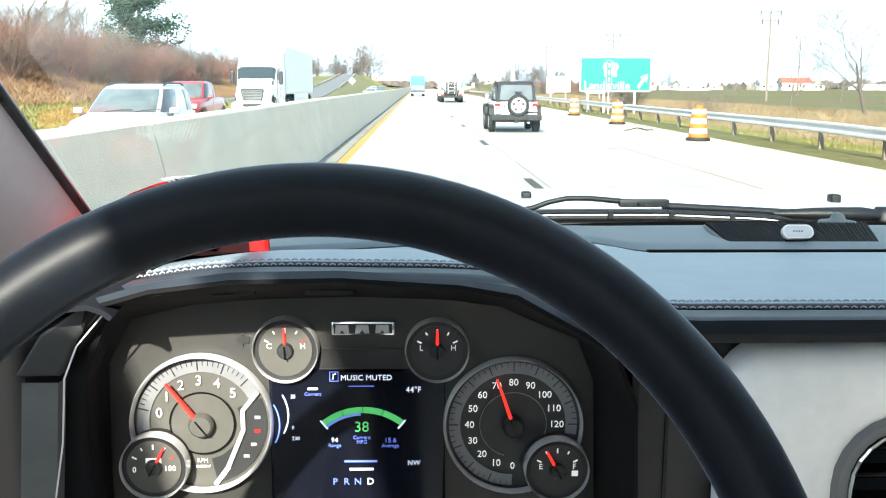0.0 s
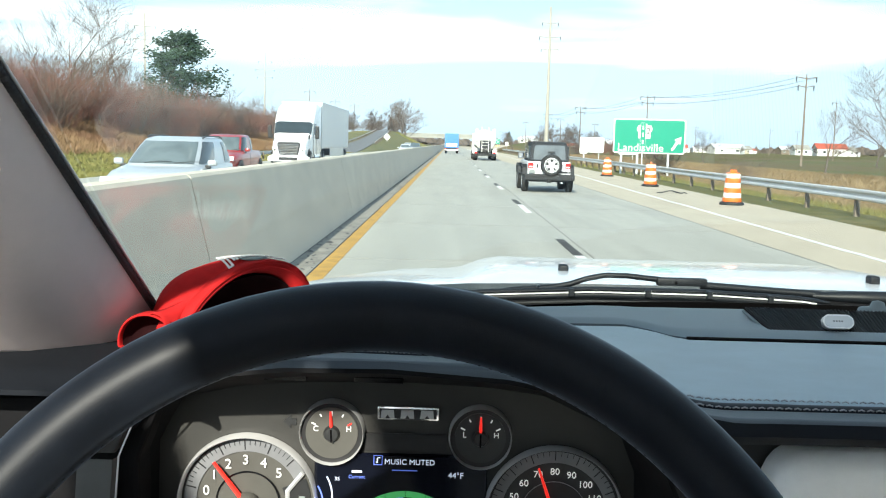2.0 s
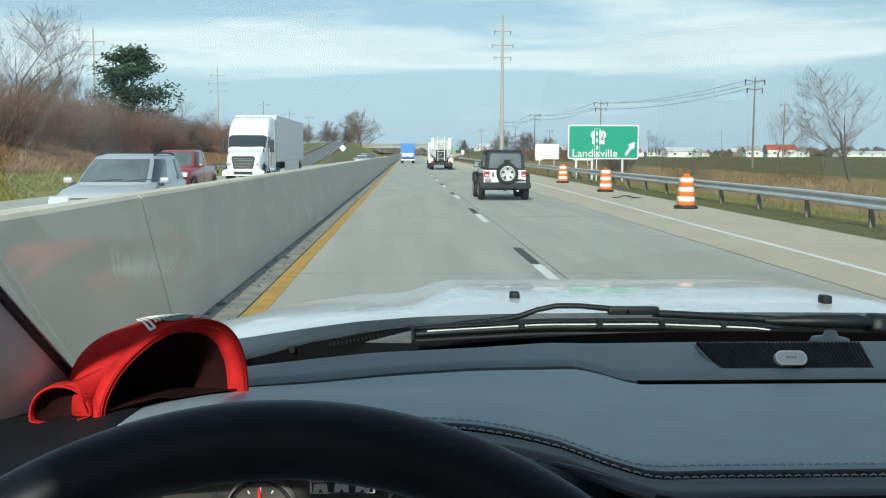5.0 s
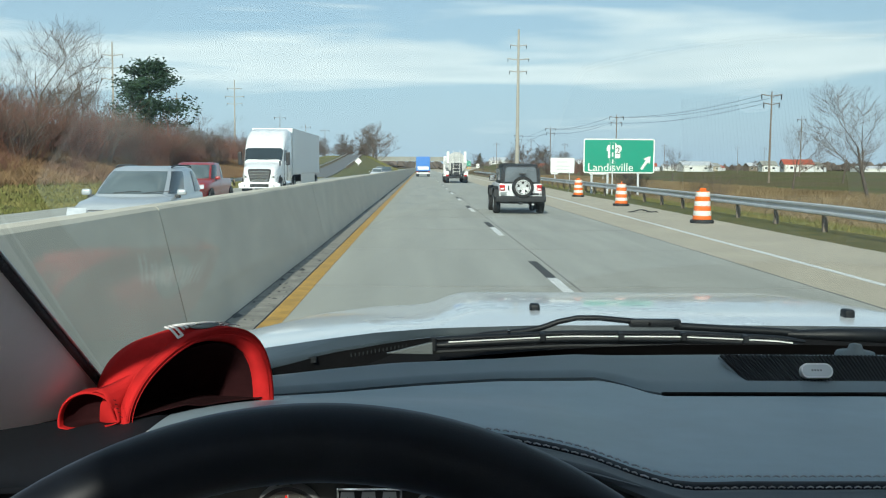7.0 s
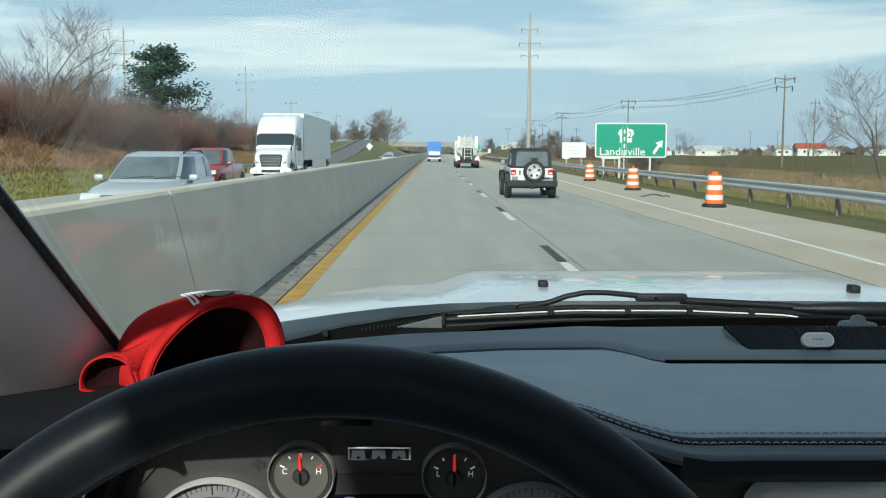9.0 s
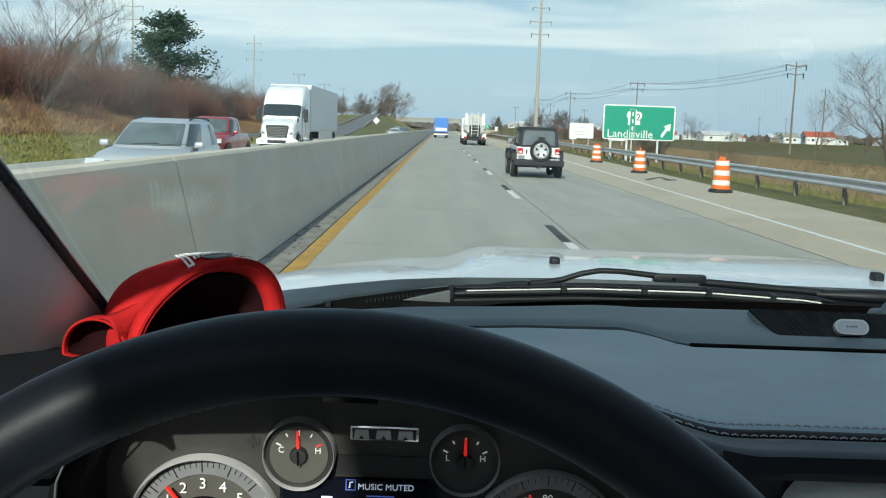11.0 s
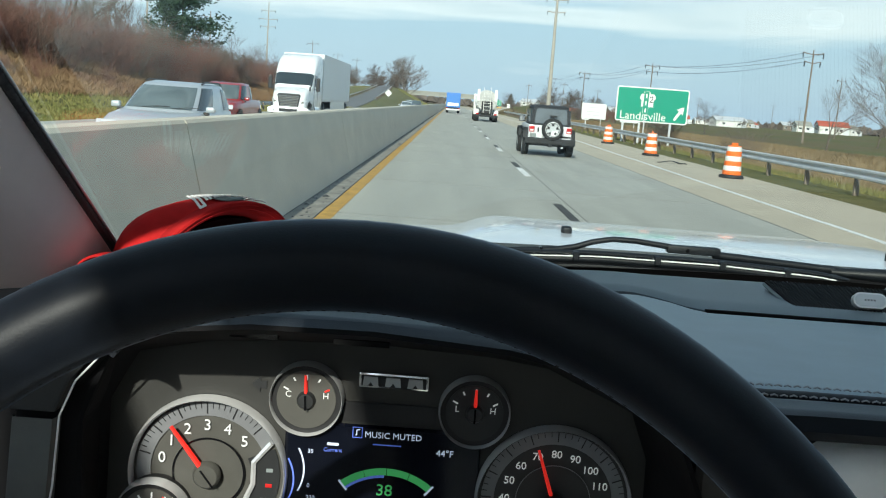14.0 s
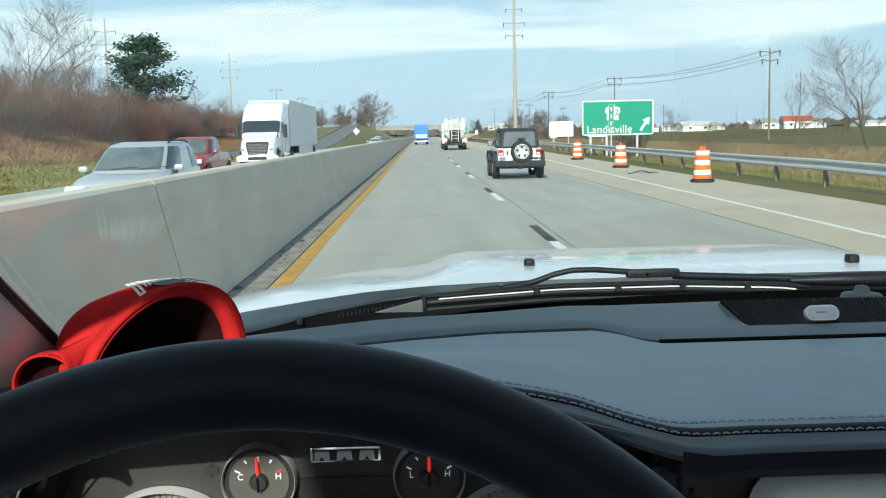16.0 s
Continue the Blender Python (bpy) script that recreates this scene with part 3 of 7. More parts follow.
def build_exit_sign():
    t = thing("highway_sign", "green highway sign with white arrow on three posts", "road sign", m=pose(13.7, 66, -1.35, 0, 0, -3) @ Matrix.Scale(1.38, 4))
    for x in (-1.35, -0.55, 0.98):
        part("post", box((x - 0.05, 0.03, 0), (x + 0.05, 0.13, 3.4), 0.008, 1), "galv", t)
    p = sign_panel("board", 3.55, 1.72, 1.95, "green", t)
    write("place_name", "Landisville", 0.56, (-0.42, -0.006, 2.23), "sheeting", p)
    # keystone shaped route marker
    k = [(-0.30, 2.70), (0.30, 2.70), (0.30, 3.02), (0.38, 3.10), (0.38, 3.22), (0.30, 3.35), (0.12, 3.35), (0.10, 3.44), (-0.10, 3.44), (-0.12, 3.35), (-0.30, 3.35), (-0.38, 3.22), (-0.38, 3.10), (-0.30, 3.02)]
    q = part("route_shield", prism([(a - 0.25, b) for a, b in k], -0.010, -0.006, "y"), "sheeting", p)
    write("route_number", "2", 0.46, (-0.06, -0.013, 3.06), "black", q)
    arrow = [(1.08, 2.20), (1.17, 2.11), (1.45, 2.52), (1.54, 2.42), (1.58, 2.82), (1.22, 2.68), (1.34, 2.60)]
    part("arrow", prism(arrow, -0.010, -0.006, "y"), "sheeting", p, "white slanting arrow")
    return t


build_exit_sign()


def build_board(x, y, w, h, z0, label, posts=2, face="sheeting"):
    t = thing("roadside_board", label, "board", "roadside boards", pose(x, y, height(x, y)))
    for i in range(posts):
        px = (i - (posts - 1) / 2) * w * 0.6
        part("post", box((px - 0.04, 0.02, 0), (px + 0.04, 0.1, z0 + h * 0.9), 0.006, 1), "galv", t)
    p = sign_panel("board", w, h, z0, face, t, "galv")
    for i, (a, b) in enumerate(((0.72, 0.42), (0.45, 0.6), (0.25, 0.5))):
        part("line_of_text", box((-w * b / 2, -0.008, z0 + h * a - h * 0.035), (w * b / 2, -0.005, z0 + h * a + h * 0.035)), "galv", p)
    return t


build_board(17.5, 118, 3.0, 1.9, 1.6, "white notice board with grey lettering on steel posts")
fb = build_board(26.0, 140, 2.6, 1.9, 0.9, "white field notice board with an orange panel")
part("orange_panel", box((-1.0, -0.012, 1.65), (1.0, -0.009, 2.55)), "orange", fb, "faded orange panel")
build_board(21.0, 150, 1.1, 0.8, 1.2, "small white roadside plate on a post", 1)


def build_mile_marker(x, y, z=1.35):
    t = thing("mile_marker", "tall green mile marker on a steel post", "road sign", m=pose(x, y, height(x, y)))
    part("post", box((-0.035, 0.02, 0), (0.035, 0.08, z + 1.0), 0.006, 1), "galv", t)
    p = sign_panel("board", 0.34, 1.5, z, "green", t)
    for i in range(3):
        part("numeral_bar", box((-0.05, -0.008, z + 0.14 + i * 0.46), (0.05, -0.005, z + 0.40 + i * 0.46)), "sheeting", p)


build_mile_marker(12.45, 62, 2.0)


# ---- bare trees and shrubs ----
def limb(bm, p, d, ln, r, depth, rng, tw, spread, minr):
    """One limb as a bent, tapering three-sided rod, then its side limbs."""
    n = 3 if depth > 1 else 2
    pts, rad = [p], [r]
    q, e = p.copy(), d.copy()
    for i in range(n):
        e = (e + Vector((rng.uniform(-1, 1), rng.uniform(-1, 1), rng.uniform(-0.3, 0.8))) * 0.16).normalized()
        q = q + e * ln / n
        pts.append(q.copy())
        rad.append(max(minr, r * (1 - 0.62 * (i + 1) / n)))
    target = bm if depth >= 3 else tw
    seg = 6 if depth >= 4 else 3
    rings = []
    for i, c in enumerate(pts):
        f = (pts[min(i + 1, n)] - pts[max(i - 1, 0)]).normalized().to_track_quat("Z", "Y")
        rings.append([target.verts.new(c + f @ Vector((math.cos(a), math.sin(a), 0)) * rad[i]) for a in (6.2832 * k / seg for k in range(seg))])
    for a, b in zip(rings, rings[1:]):
        for k in range(seg):
            target.faces.new((a[k], a[(k + 1) % seg], b[(k + 1) % seg], b[k]))
    if depth <= 0:
        return
    kids = rng.randint(4, 6) if depth > 1 else rng.randint(4, 5)
    for k in range(kids):
        f = rng.uniform(0.35, 1.0) if k else 1.0
        i = min(n - 1, int(f * n))
        c = pts[i].lerp(pts[i + 1], f * n - i) if f < 1 else pts[-1]
        side = Vector((rng.uniform(-1, 1), rng.uniform(-1, 1), rng.uniform(-0.15, 0.5)))
        g = (e * (1.0 - spread * 0.4) + side * spread * (0.45 if k == 0 else 1)).normalized()
        limb(bm, c, g, ln * rng.uniform(0.52, 0.78), max(minr, rad[i] * rng.uniform(0.42, 0.62)), depth - 1, rng, tw, spread, minr)


def build_tree(seed, tall, trunk_r, depth, m, label, spread=0.75, stems=1, twig="twig", group="bare trees", name="tree", minr=0.008):
    rng = random.Random(seed)
    bm, tw = bmesh.new(), bmesh.new()
    for s in range(stems):
        a = rng.uniform(0, 6.28)
        lean = 0.08 if stems == 1 else 0.6
        d = Vector((math.cos(a) * lean, math.sin(a) * lean, 1)).normalized()
        base = Vector((math.cos(a), math.sin(a), 0)) * (0.0 if stems == 1 else 0.35 * rng.random())
        limb(bm, base - d * 0.3, d, tall * (0.42 if depth > 2 else 0.6) * rng.uniform(0.85, 1.1), trunk_r, depth, rng, tw, spread, minr)
    t = thing(name, label, "tree" if name == "tree" else "shrub", group, m)
    if bm.verts:
        part("trunk", bm, "bark", t, "", 60)
    else:
        bm.free()
    part("crown", tw, twig, t, "bare leafless twigs")
    return t


def at_ground(x, y, turn=0.0, s=1.0):
    return Matrix.Translation((x, y, height(x, y) - 0.1)) @ Matrix.Rotation(turn, 4, "Z")


def place(ob, x, y, turn, s):
    if on_ramp(x, y):
        return None
    c = copy_thing(ob, at_ground(x, y, turn))
    c.scale = (s, s, s * (0.92 + 0.16 * ((x * 7.3 + y * 3.1) % 1)))
    return c


tree_a = build_tree(11, 13.0, 0.26, 4, at_ground(-34, 96, 0.3), "tall bare deciduous tree on the brushy bank", 0.7)
tree_b = build_tree(23, 11.0, 0.20, 4, at_ground(-30, 74, 1.3), "bare grey tree with a rounded crown", 0.9)
tree_c = build_tree(37, 12.0, 0.22, 4, at_ground(-40, 120, 2.3), "slender bare tree behind the brush", 0.62)
tree_d = build_tree(51, 15.0, 0.36, 4, at_ground(-47, 352, 0.4), "large round bare tree on the knoll beside the side road", 0.95, minr=0.024)
bush_a = build_tree(5, 3.6, 0.035, 2, at_ground(-24, 60, 0.0), "bare reddish shrub on the bank", 1.1, 16, "redtwig", "bare shrubs", "shrub", 0.007)
bush_b = build_tree(8, 4.2, 0.04, 2, at_ground(-26, 68, 0.9), "bare brown shrub on the bank", 1.0, 14, "twig", "bare shrubs", "shrub", 0.007)

rng = random.Random(4)
for i in range(80):
    y = 44 + i * 3.0 + rng.uniform(-3, 3)
    x = -31 - rng.random() ** 1.4 * 26 - 0.02 * y
    place((tree_a, tree_b, tree_c)[i % 3], x, y, rng.uniform(0, 6.28), rng.uniform(0.55, 0.95) * (0.75 if y > 150 else 1.0))
for i in range(230):
    y = 34 + i * 1.15 + rng.uniform(-2, 2)
    x = -20.0 - rng.random() ** 1.1 * 17 - 0.01 * y
    place((bush_a, bush_b)[int(rng.random() < 0.45)], x, y, rng.uniform(0, 6.28), rng.uniform(0.35, 1.1) * (0.42 if x > -24 else 1.15))
for i in range(70):
    y = 48 + i * 0.85 + rng.uniform(-2, 2)
    place((bush_a, bush_b)[int(rng.random() < 0.35)], -23.5 - rng.random() * 9, y, rng.uniform(0, 6.28), rng.uniform(0.45, 1.2))
for i in range(44):
    y = 58 + i * 2.6 + rng.uniform(-2, 2)
    place((tree_b, tree_b, tree_c)[i % 3], -29 - rng.random() * 16 - 0.03 * y, y, rng.uniform(0, 6.28), rng.uniform(0.40, 0.62))
# hedgerow and trees ahead on the far side and along the exit
for i in range(22):
    y = 330 + i * 11 + rng.uniform(-4, 4)
    place(tree_d, -28 - rng.random() * 26, y, rng.uniform(0, 6.28), rng.uniform(0.5, 0.9))
for x, y, s in ((25.5, 232, 0.8), (29, 244, 0.65), (33, 238, 0.7), (38, 250, 0.6), (23, 262, 0.7), (46, 255, 0.55), (20, 300, 0.7), (58, 130, 0.75), (34, 128, 0.5), (62, 520, 1.0), (84, 540, 1.1), (-19, 384, 1.75), (-26, 396, 1.5), (-18, 412, 1.35), (-31, 408, 1.2), (-46, 330, 0.9), (-50, 300, 0.8), (-44, 260, 0.7), (-48, 235, 0.75), (-40, 212, 0.6)):
    place(tree_d if y > 200 else tree_b, x, y, x, s * (0.85 if y > 200 else 1.0))
for i in range(26):
    place((bush_b, bush_a)[i % 2], 22 + rng.random() * 26, 205 + i * 3.4, rng.uniform(0, 6.28), rng.uniform(0.6, 1.0))
for x, y, s in ((15.8, 70, 0.7), (17.2, 56, 0.6), (19, 88, 0.8)):
    place(bush_b, x, y, y, s)


def build_evergreen(seed, tall, wide, m, label, bushy=False):
    rng = random.Random(seed)
    t = thing("evergreen_tree", label, "tree", "evergreen trees", m)
    part("trunk", cyl((0, 0, -0.3), (0, 0, tall * 0.9), tall * 0.022, 0.03, 8), "bark", t)
    bm = bmesh.new()
    limbs = []
    for i in range(64 if bushy else 60):
        f = rng.random() ** 0.9
        z = tall * ((0.30 if bushy else 0.12) + (0.68 if bushy else 0.86) * f)
        a = rng.uniform(0, 6.28)
        reach = wide * ((1 - f ** 2.0) ** 0.5 + 0.1 if bushy else (1 - f) ** 0.75 + 0.06) * rng.uniform(0.55, 1.1)
        limbs.append((Vector((0, 0, z)), Vector((math.cos(a) * reach, math.sin(a) * reach, z + reach * (0.25 if bushy else -0.15)))))
    for p, q in limbs:
        for k in range(70 if bushy else 24):
            g = rng.uniform(0.35, 1.05)
            puff = 0.55 if bushy else 0.30
            c = p.lerp(q, g) + Vector((rng.gauss(0, puff), rng.gauss(0, puff), rng.gauss(0, puff * 0.6)))
            s = rng.uniform(0.15, 0.34)
            rot = Euler((rng.uniform(-0.7, 0.7), rng.uniform(-0.7, 0.7), rng.uniform(0, 6.28))).to_matrix()
            pts = [c + rot @ Vector(v) * s for v in ((-0.7, -0.5, 0), (1.0, 0, -0.15), (-0.7, 0.5, 0), (-0.1, 0, 0.45))]
            v = [bm.verts.new(w) for w in pts]
            for f3 in ((0, 1, 3), (1, 2, 3), (2, 0, 3), (0, 2, 1)):
                bm.faces.new([v[n] for n in f3])
    part("crown", bm, "needles", t, "dense dark green needle sprays")
    return t


build_evergreen(3, 11.5, 4.4, at_ground(-31.5, 112), "broad dark evergreen tree among bare brush", True)
fir = build_evergreen(6, 9.5, 3.2, at_ground(24, 590), "dark conical evergreen tree beside the bridge")
copy_thing(fir, at_ground(37, 600, 2.0))
copy_thing(fir, at_ground(72, 330, 1.0)).scale = (0.5, 0.5, 0.5)


# ---- weeds and grass ----
def tufts(name, label, material, n, area, tall, seed, width=0.02, lean=0.5, keep=None):
    rng = random.Random(seed)
    verts, faces = [], []
    for i in range(n):
        x, y = area(rng)
        if keep and not keep(x, y):
            continue
        z = height(x, y) - 0.05
        for b in range(3):
            a, h = rng.uniform(0, 6.28), tall * rng.uniform(0.45, 1.15)
            w = width * rng.uniform(0.7, 1.4) * (1 + y / 70.0)
            bx, by = x + rng.uniform(-0.2, 0.2), y + rng.uniform(-0.2, 0.2)
            dx, dy = math.cos(a) * lean * h, math.sin(a) * lean * h
            k = len(verts)
            verts += [(bx - w, by, z), (bx + w, by, z), (bx + dx * 0.4 + w * 0.7, by + dy * 0.4, z + h * 0.62), (bx + dx * 0.4 - w * 0.7, by + dy * 0.4, z + h * 0.62), (bx + dx, by + dy, z + h)]
            faces += [(k, k + 1, k + 2, k + 3), (k + 3, k + 2, k + 4)]
    me = bpy.data.meshes.new(name)
    me.from_pydata(verts, [], faces)
    return tagged(mesh_part(name, me, material), label, "grass", kind="stuff")


tufts("dry_weeds", "dry russet weeds covering the roadside bank", "weed", 28000, lambda r: (-18.8 - r.random() ** 1.3 * 16, 22 + r.random() ** 1.5 * 230), 0.5, 1, 0.012, 0.95)
tufts("straw_grass", "tall straw-coloured grass beyond the shoulder", "straw", 26000, lambda r: (14.5 + r.random() ** 1.2 * 17, 14 + r.random() ** 1.5 * 190), 0.36, 2, 0.011, 0.8)
tufts("verge_grass", "short grass on the verge beside the shoulder", "grass", 11000, lambda r: (12.4 + r.random() * 3.6, 12 + r.random() ** 1.5 * 130), 0.2, 3, 0.016)
tufts("left_verge_grass", "short green grass beyond the oncoming lanes", "grass", 9000, lambda r: (-14.2 - r.random() * 5.2, 20 + r.random() ** 1.5 * 150), 0.2, 5, 0.02)


# ---- poles, wires ----
def build_pylon(x, y, tall, label, arms=((0.70, 2.4), (0.79, 3.0), (0.89, 2.2)), r=0.32, material="steelpole"):
    t = thing("power_pole", label, "utility pole", "power poles", pose(x, y, height(x, y) - 0.3))
    part("shaft", cyl((0, 0, 0), (0, 0, tall), r, r * 0.45, 12), material, t)
    for f, w in arms:
        a = part("cross_arm", tube([(-w, 0, tall * f + 0.25), (0, 0, tall * f), (w, 0, tall * f + 0.25)], 0.09 * (r / 0.32) ** 0.5, 6), material, t)
        for s in (-1, 1):
            part("insulator", cyl((s * w * 0.95, 0, tall * f + 0.2), (s * w * 0.95, 0, tall * f - 0.45), 0.07, 0.07, 6), "rubber", a)
    return t


build_pylon(18.6, 185, 29, "tall weathered steel power pole beside the highway", ((0.72, 1.7), (0.80, 2.1), (0.89, 1.6)), 0.42)
build_pylon(-62, 195, 25, "steel power pole with three cross arms", r=0.3)
build_pylon(-58, 300, 25, "steel power pole with three cross arms", r=0.3)
for x, y in ((-78, 180), (-68, 182), (-44, 300), (-42, 350), (-40, 400), (-48, 190)):
    build_pylon(x, y, 14.5, "weathered wooden power pole with one cross arm", ((0.92, 1.8),), 0.16, "post")
for x, y, h in ((92, 230, 15), (38, 330, 12), (52, 345, 11), (75, 420, 12), (110, 430, 13), (140, 420, 12), (30, 380, 12), (170, 470, 13)):
    build_pylon(x, y, h, "wooden utility pole standing in the field", ((0.93, 1.1),), 0.15, "post")


def build_wire(p, q, sag, name="overhead_wire"):
    pts = [Vector(p).lerp(Vector(q), i / 14) - Vector((0, 0, sag * 4 * (i / 14) * (1 - i / 14))) for i in range(15)]
    tagged(part(name, tube(pts, 0.025, 4), "rubber"), "thin black overhead wire between wooden poles", "wire", "overhead wires")


LINE_POLES = ((47.0, 128.0), (38.0, 186.0), (33.0, 244.0), (30.5, 300.0))
for x, y in LINE_POLES:
    build_pylon(x, y, 12.5, "tall brown wooden power pole with two cross arms", ((0.86, 1.1), (0.95, 1.4)), 0.17, "post")
for (xa, ya), (xb, yb) in zip(LINE_POLES, LINE_POLES[1:]):
    for dx, dz in ((-1.3, 11.7), (1.3, 11.7), (-1.0, 10.6)):
        build_wire((xa + dx, ya, height(xa, ya) + dz), (xb + dx, yb, height(xb, yb) + dz), 0.9)


# ---- the exit: gore and ramp ----
def exit_x(y):
    """Left edge of the exit ramp where it leaves the lanes."""
    return 5.9 + 0.00052 * max(0.0, y - 232) ** 2


def build_exit():
    rows = []
    for i in range(31):
        y = 246 + 5.0 * i
        x = exit_x(y)
        z = 0.012 + 0.00016 * max(0, y - 290) ** 2
        rows.append([(x, y, z - 0.05), (x, y, z), (x + 5.2, y, z), (x + 5.2, y, z - 0.05)])
    tagged(part("exit_ramp", loft(rows), "shoulder"), "tan concrete exit ramp curving away and climbing", "road", kind="structure")
    for dx, w, lab in ((0.35, 0.22, "white edge line of the exit ramp"), (4.6, 0.18, "white outer edge line of the exit ramp")):
        tagged(part("exit_edge_line", loft([[(r[1][0] + dx, r[1][1], r[1][2] + 0.012), (r[1][0] + dx + w, r[1][1], r[1][2] + 0.012)] for r in rows]), "line"), lab, "line", "exit lines", "structure")
    tagged(part("gore_line", box((5.45, 232, 0.0), (5.67, 300, 0.012)), "line"), "white solid line along the through lane", "line", "exit lines", "structure")
    for i in range(9):
        y = 252 + 4.2 * i
        x1 = exit_x(y) + 0.3
        if x1 > 5.9:
            tagged(part("gore_bar", prism([(5.68, y), (x1, y + 1.6), (x1, y + 2.2), (5.68, y + 0.6)], 0.0, 0.012, "z"), "line"), "white slanting bar painted in the exit gore", "lane marking", "gore bars", "structure")


build_exit()


# ---- far buildings and the bridge ----
def build_barn(x, y, w, d, h, wall, roof, label, turn=0):
    t = thing("farm_building", label, "building", "farm buildings", pose(x, y, height(x, y), 0, 0, turn))
    part("wall", prism([(-d / 2, -0.5), (d / 2, -0.5), (d / 2, h), (0, h * 1.55), (-d / 2, h)], -w / 2, w / 2, "x"), wall, t)
    e = 0.5
    for s in (-1, 1):
        o = [(s * (d / 2 + e), h - e * 0.5), (0, h * 1.56 + 0.02), (0, h * 1.56 + 0.3), (s * (d / 2 + e), h - e * 0.5 + 0.28)]
        part("roof", prism(o, -w / 2 - e, w / 2 + e, "x"), roof, t)
    n = max(2, int(w / 7))
    for i in range(n):
        cx = -w / 2 + (i + 0.5) * w / n
        win = part("window", box((cx - 0.9, -d / 2 - 0.06, h * 0.35), (cx + 0.9, -d / 2 + 0.02, h * 0.72)), "barn", t)
        part("pane", box((cx - 0.75, -d / 2 - 0.09, h * 0.39), (cx + 0.75, -d / 2 - 0.062, h * 0.68)), "dglass", win)
    part("door", box((w * 0.32, -d / 2 - 0.08, -0.2), (w * 0.32 + 3.0, -d / 2 + 0.02, h * 0.8)), "roofgrey", t)


build_barn(150, 520, 17, 10, 3.4, "barn", "roofgrey", "long white barn with a pale metal roof", 6)
build_barn(214, 540, 16, 11, 4.4, "barn", "roofred", "farm building with a red roof", -8)
build_barn(305, 600, 60, 14, 2.2, "barn", "roofgrey", "very long low white poultry shed", 3)
rng = random.Random(31)
for i in range(16):
    red = i % 5 == 2
    build_barn(50 + i * 12.5 + rng.uniform(-4, 4), 580 + rng.uniform(-30, 90), rng.uniform(7, 12), rng.uniform(7, 10), rng.uniform(2.4, 4.2), ("barn", "shoulder", "bridge", "barn", "post")[i % 5], "roofred" if red else ("roofgrey", "bridge")[i % 2], "small house with a red roof on the edge of town" if red else "small pale house on the edge of town", rng.uniform(-30, 30))
rng = random.Random(9)
for i in range(60):
    place(tree_d, 36 + i * 5.4 + rng.uniform(-4, 4), 550 + rng.uniform(-40, 110), rng.uniform(0, 6), rng.uniform(0.28, 0.55))
for x, y, s in ((66, 470, 0.42), (72, 474, 0.36), (118, 520, 0.4)):
    copy_thing(fir, at_ground(x, y, x)).scale = (s, s, s)


def build_overpass():
    t = thing("overpass", "grey highway overpass on concrete piers", "bridge", m=pose(0, 520, 0, 0, 0, 4))
    part("deck", box((-46, -5, 5.9), (20, 5, 6.5), 0.1, 1), "bridge", t)
    for yy in (-4.6, -1.6, 1.6, 4.6):
        part("girder", box((-45, yy - 0.2, 4.7), (19, yy + 0.2, 5.9)), "bridge", t)
    for yy in (-4.9, 4.9):
        part("parapet", box((-46, yy - 0.15, 6.5), (20, yy + 0.15, 7.1), 0.04, 1), "bridge", t)
    for x in (-26, -2.5, 17):
        p = part("pier_cap", box((x - 0.6, -5, 4.0), (x + 0.6, 5, 4.7), 0.05, 1), "barrier", t)
        for yy in (-3.6, 0, 3.6):
            part("column", cyl((x, yy, -0.3), (x, yy, 4.0), 0.5, 0.5, 14), "barrier", p)


build_overpass()


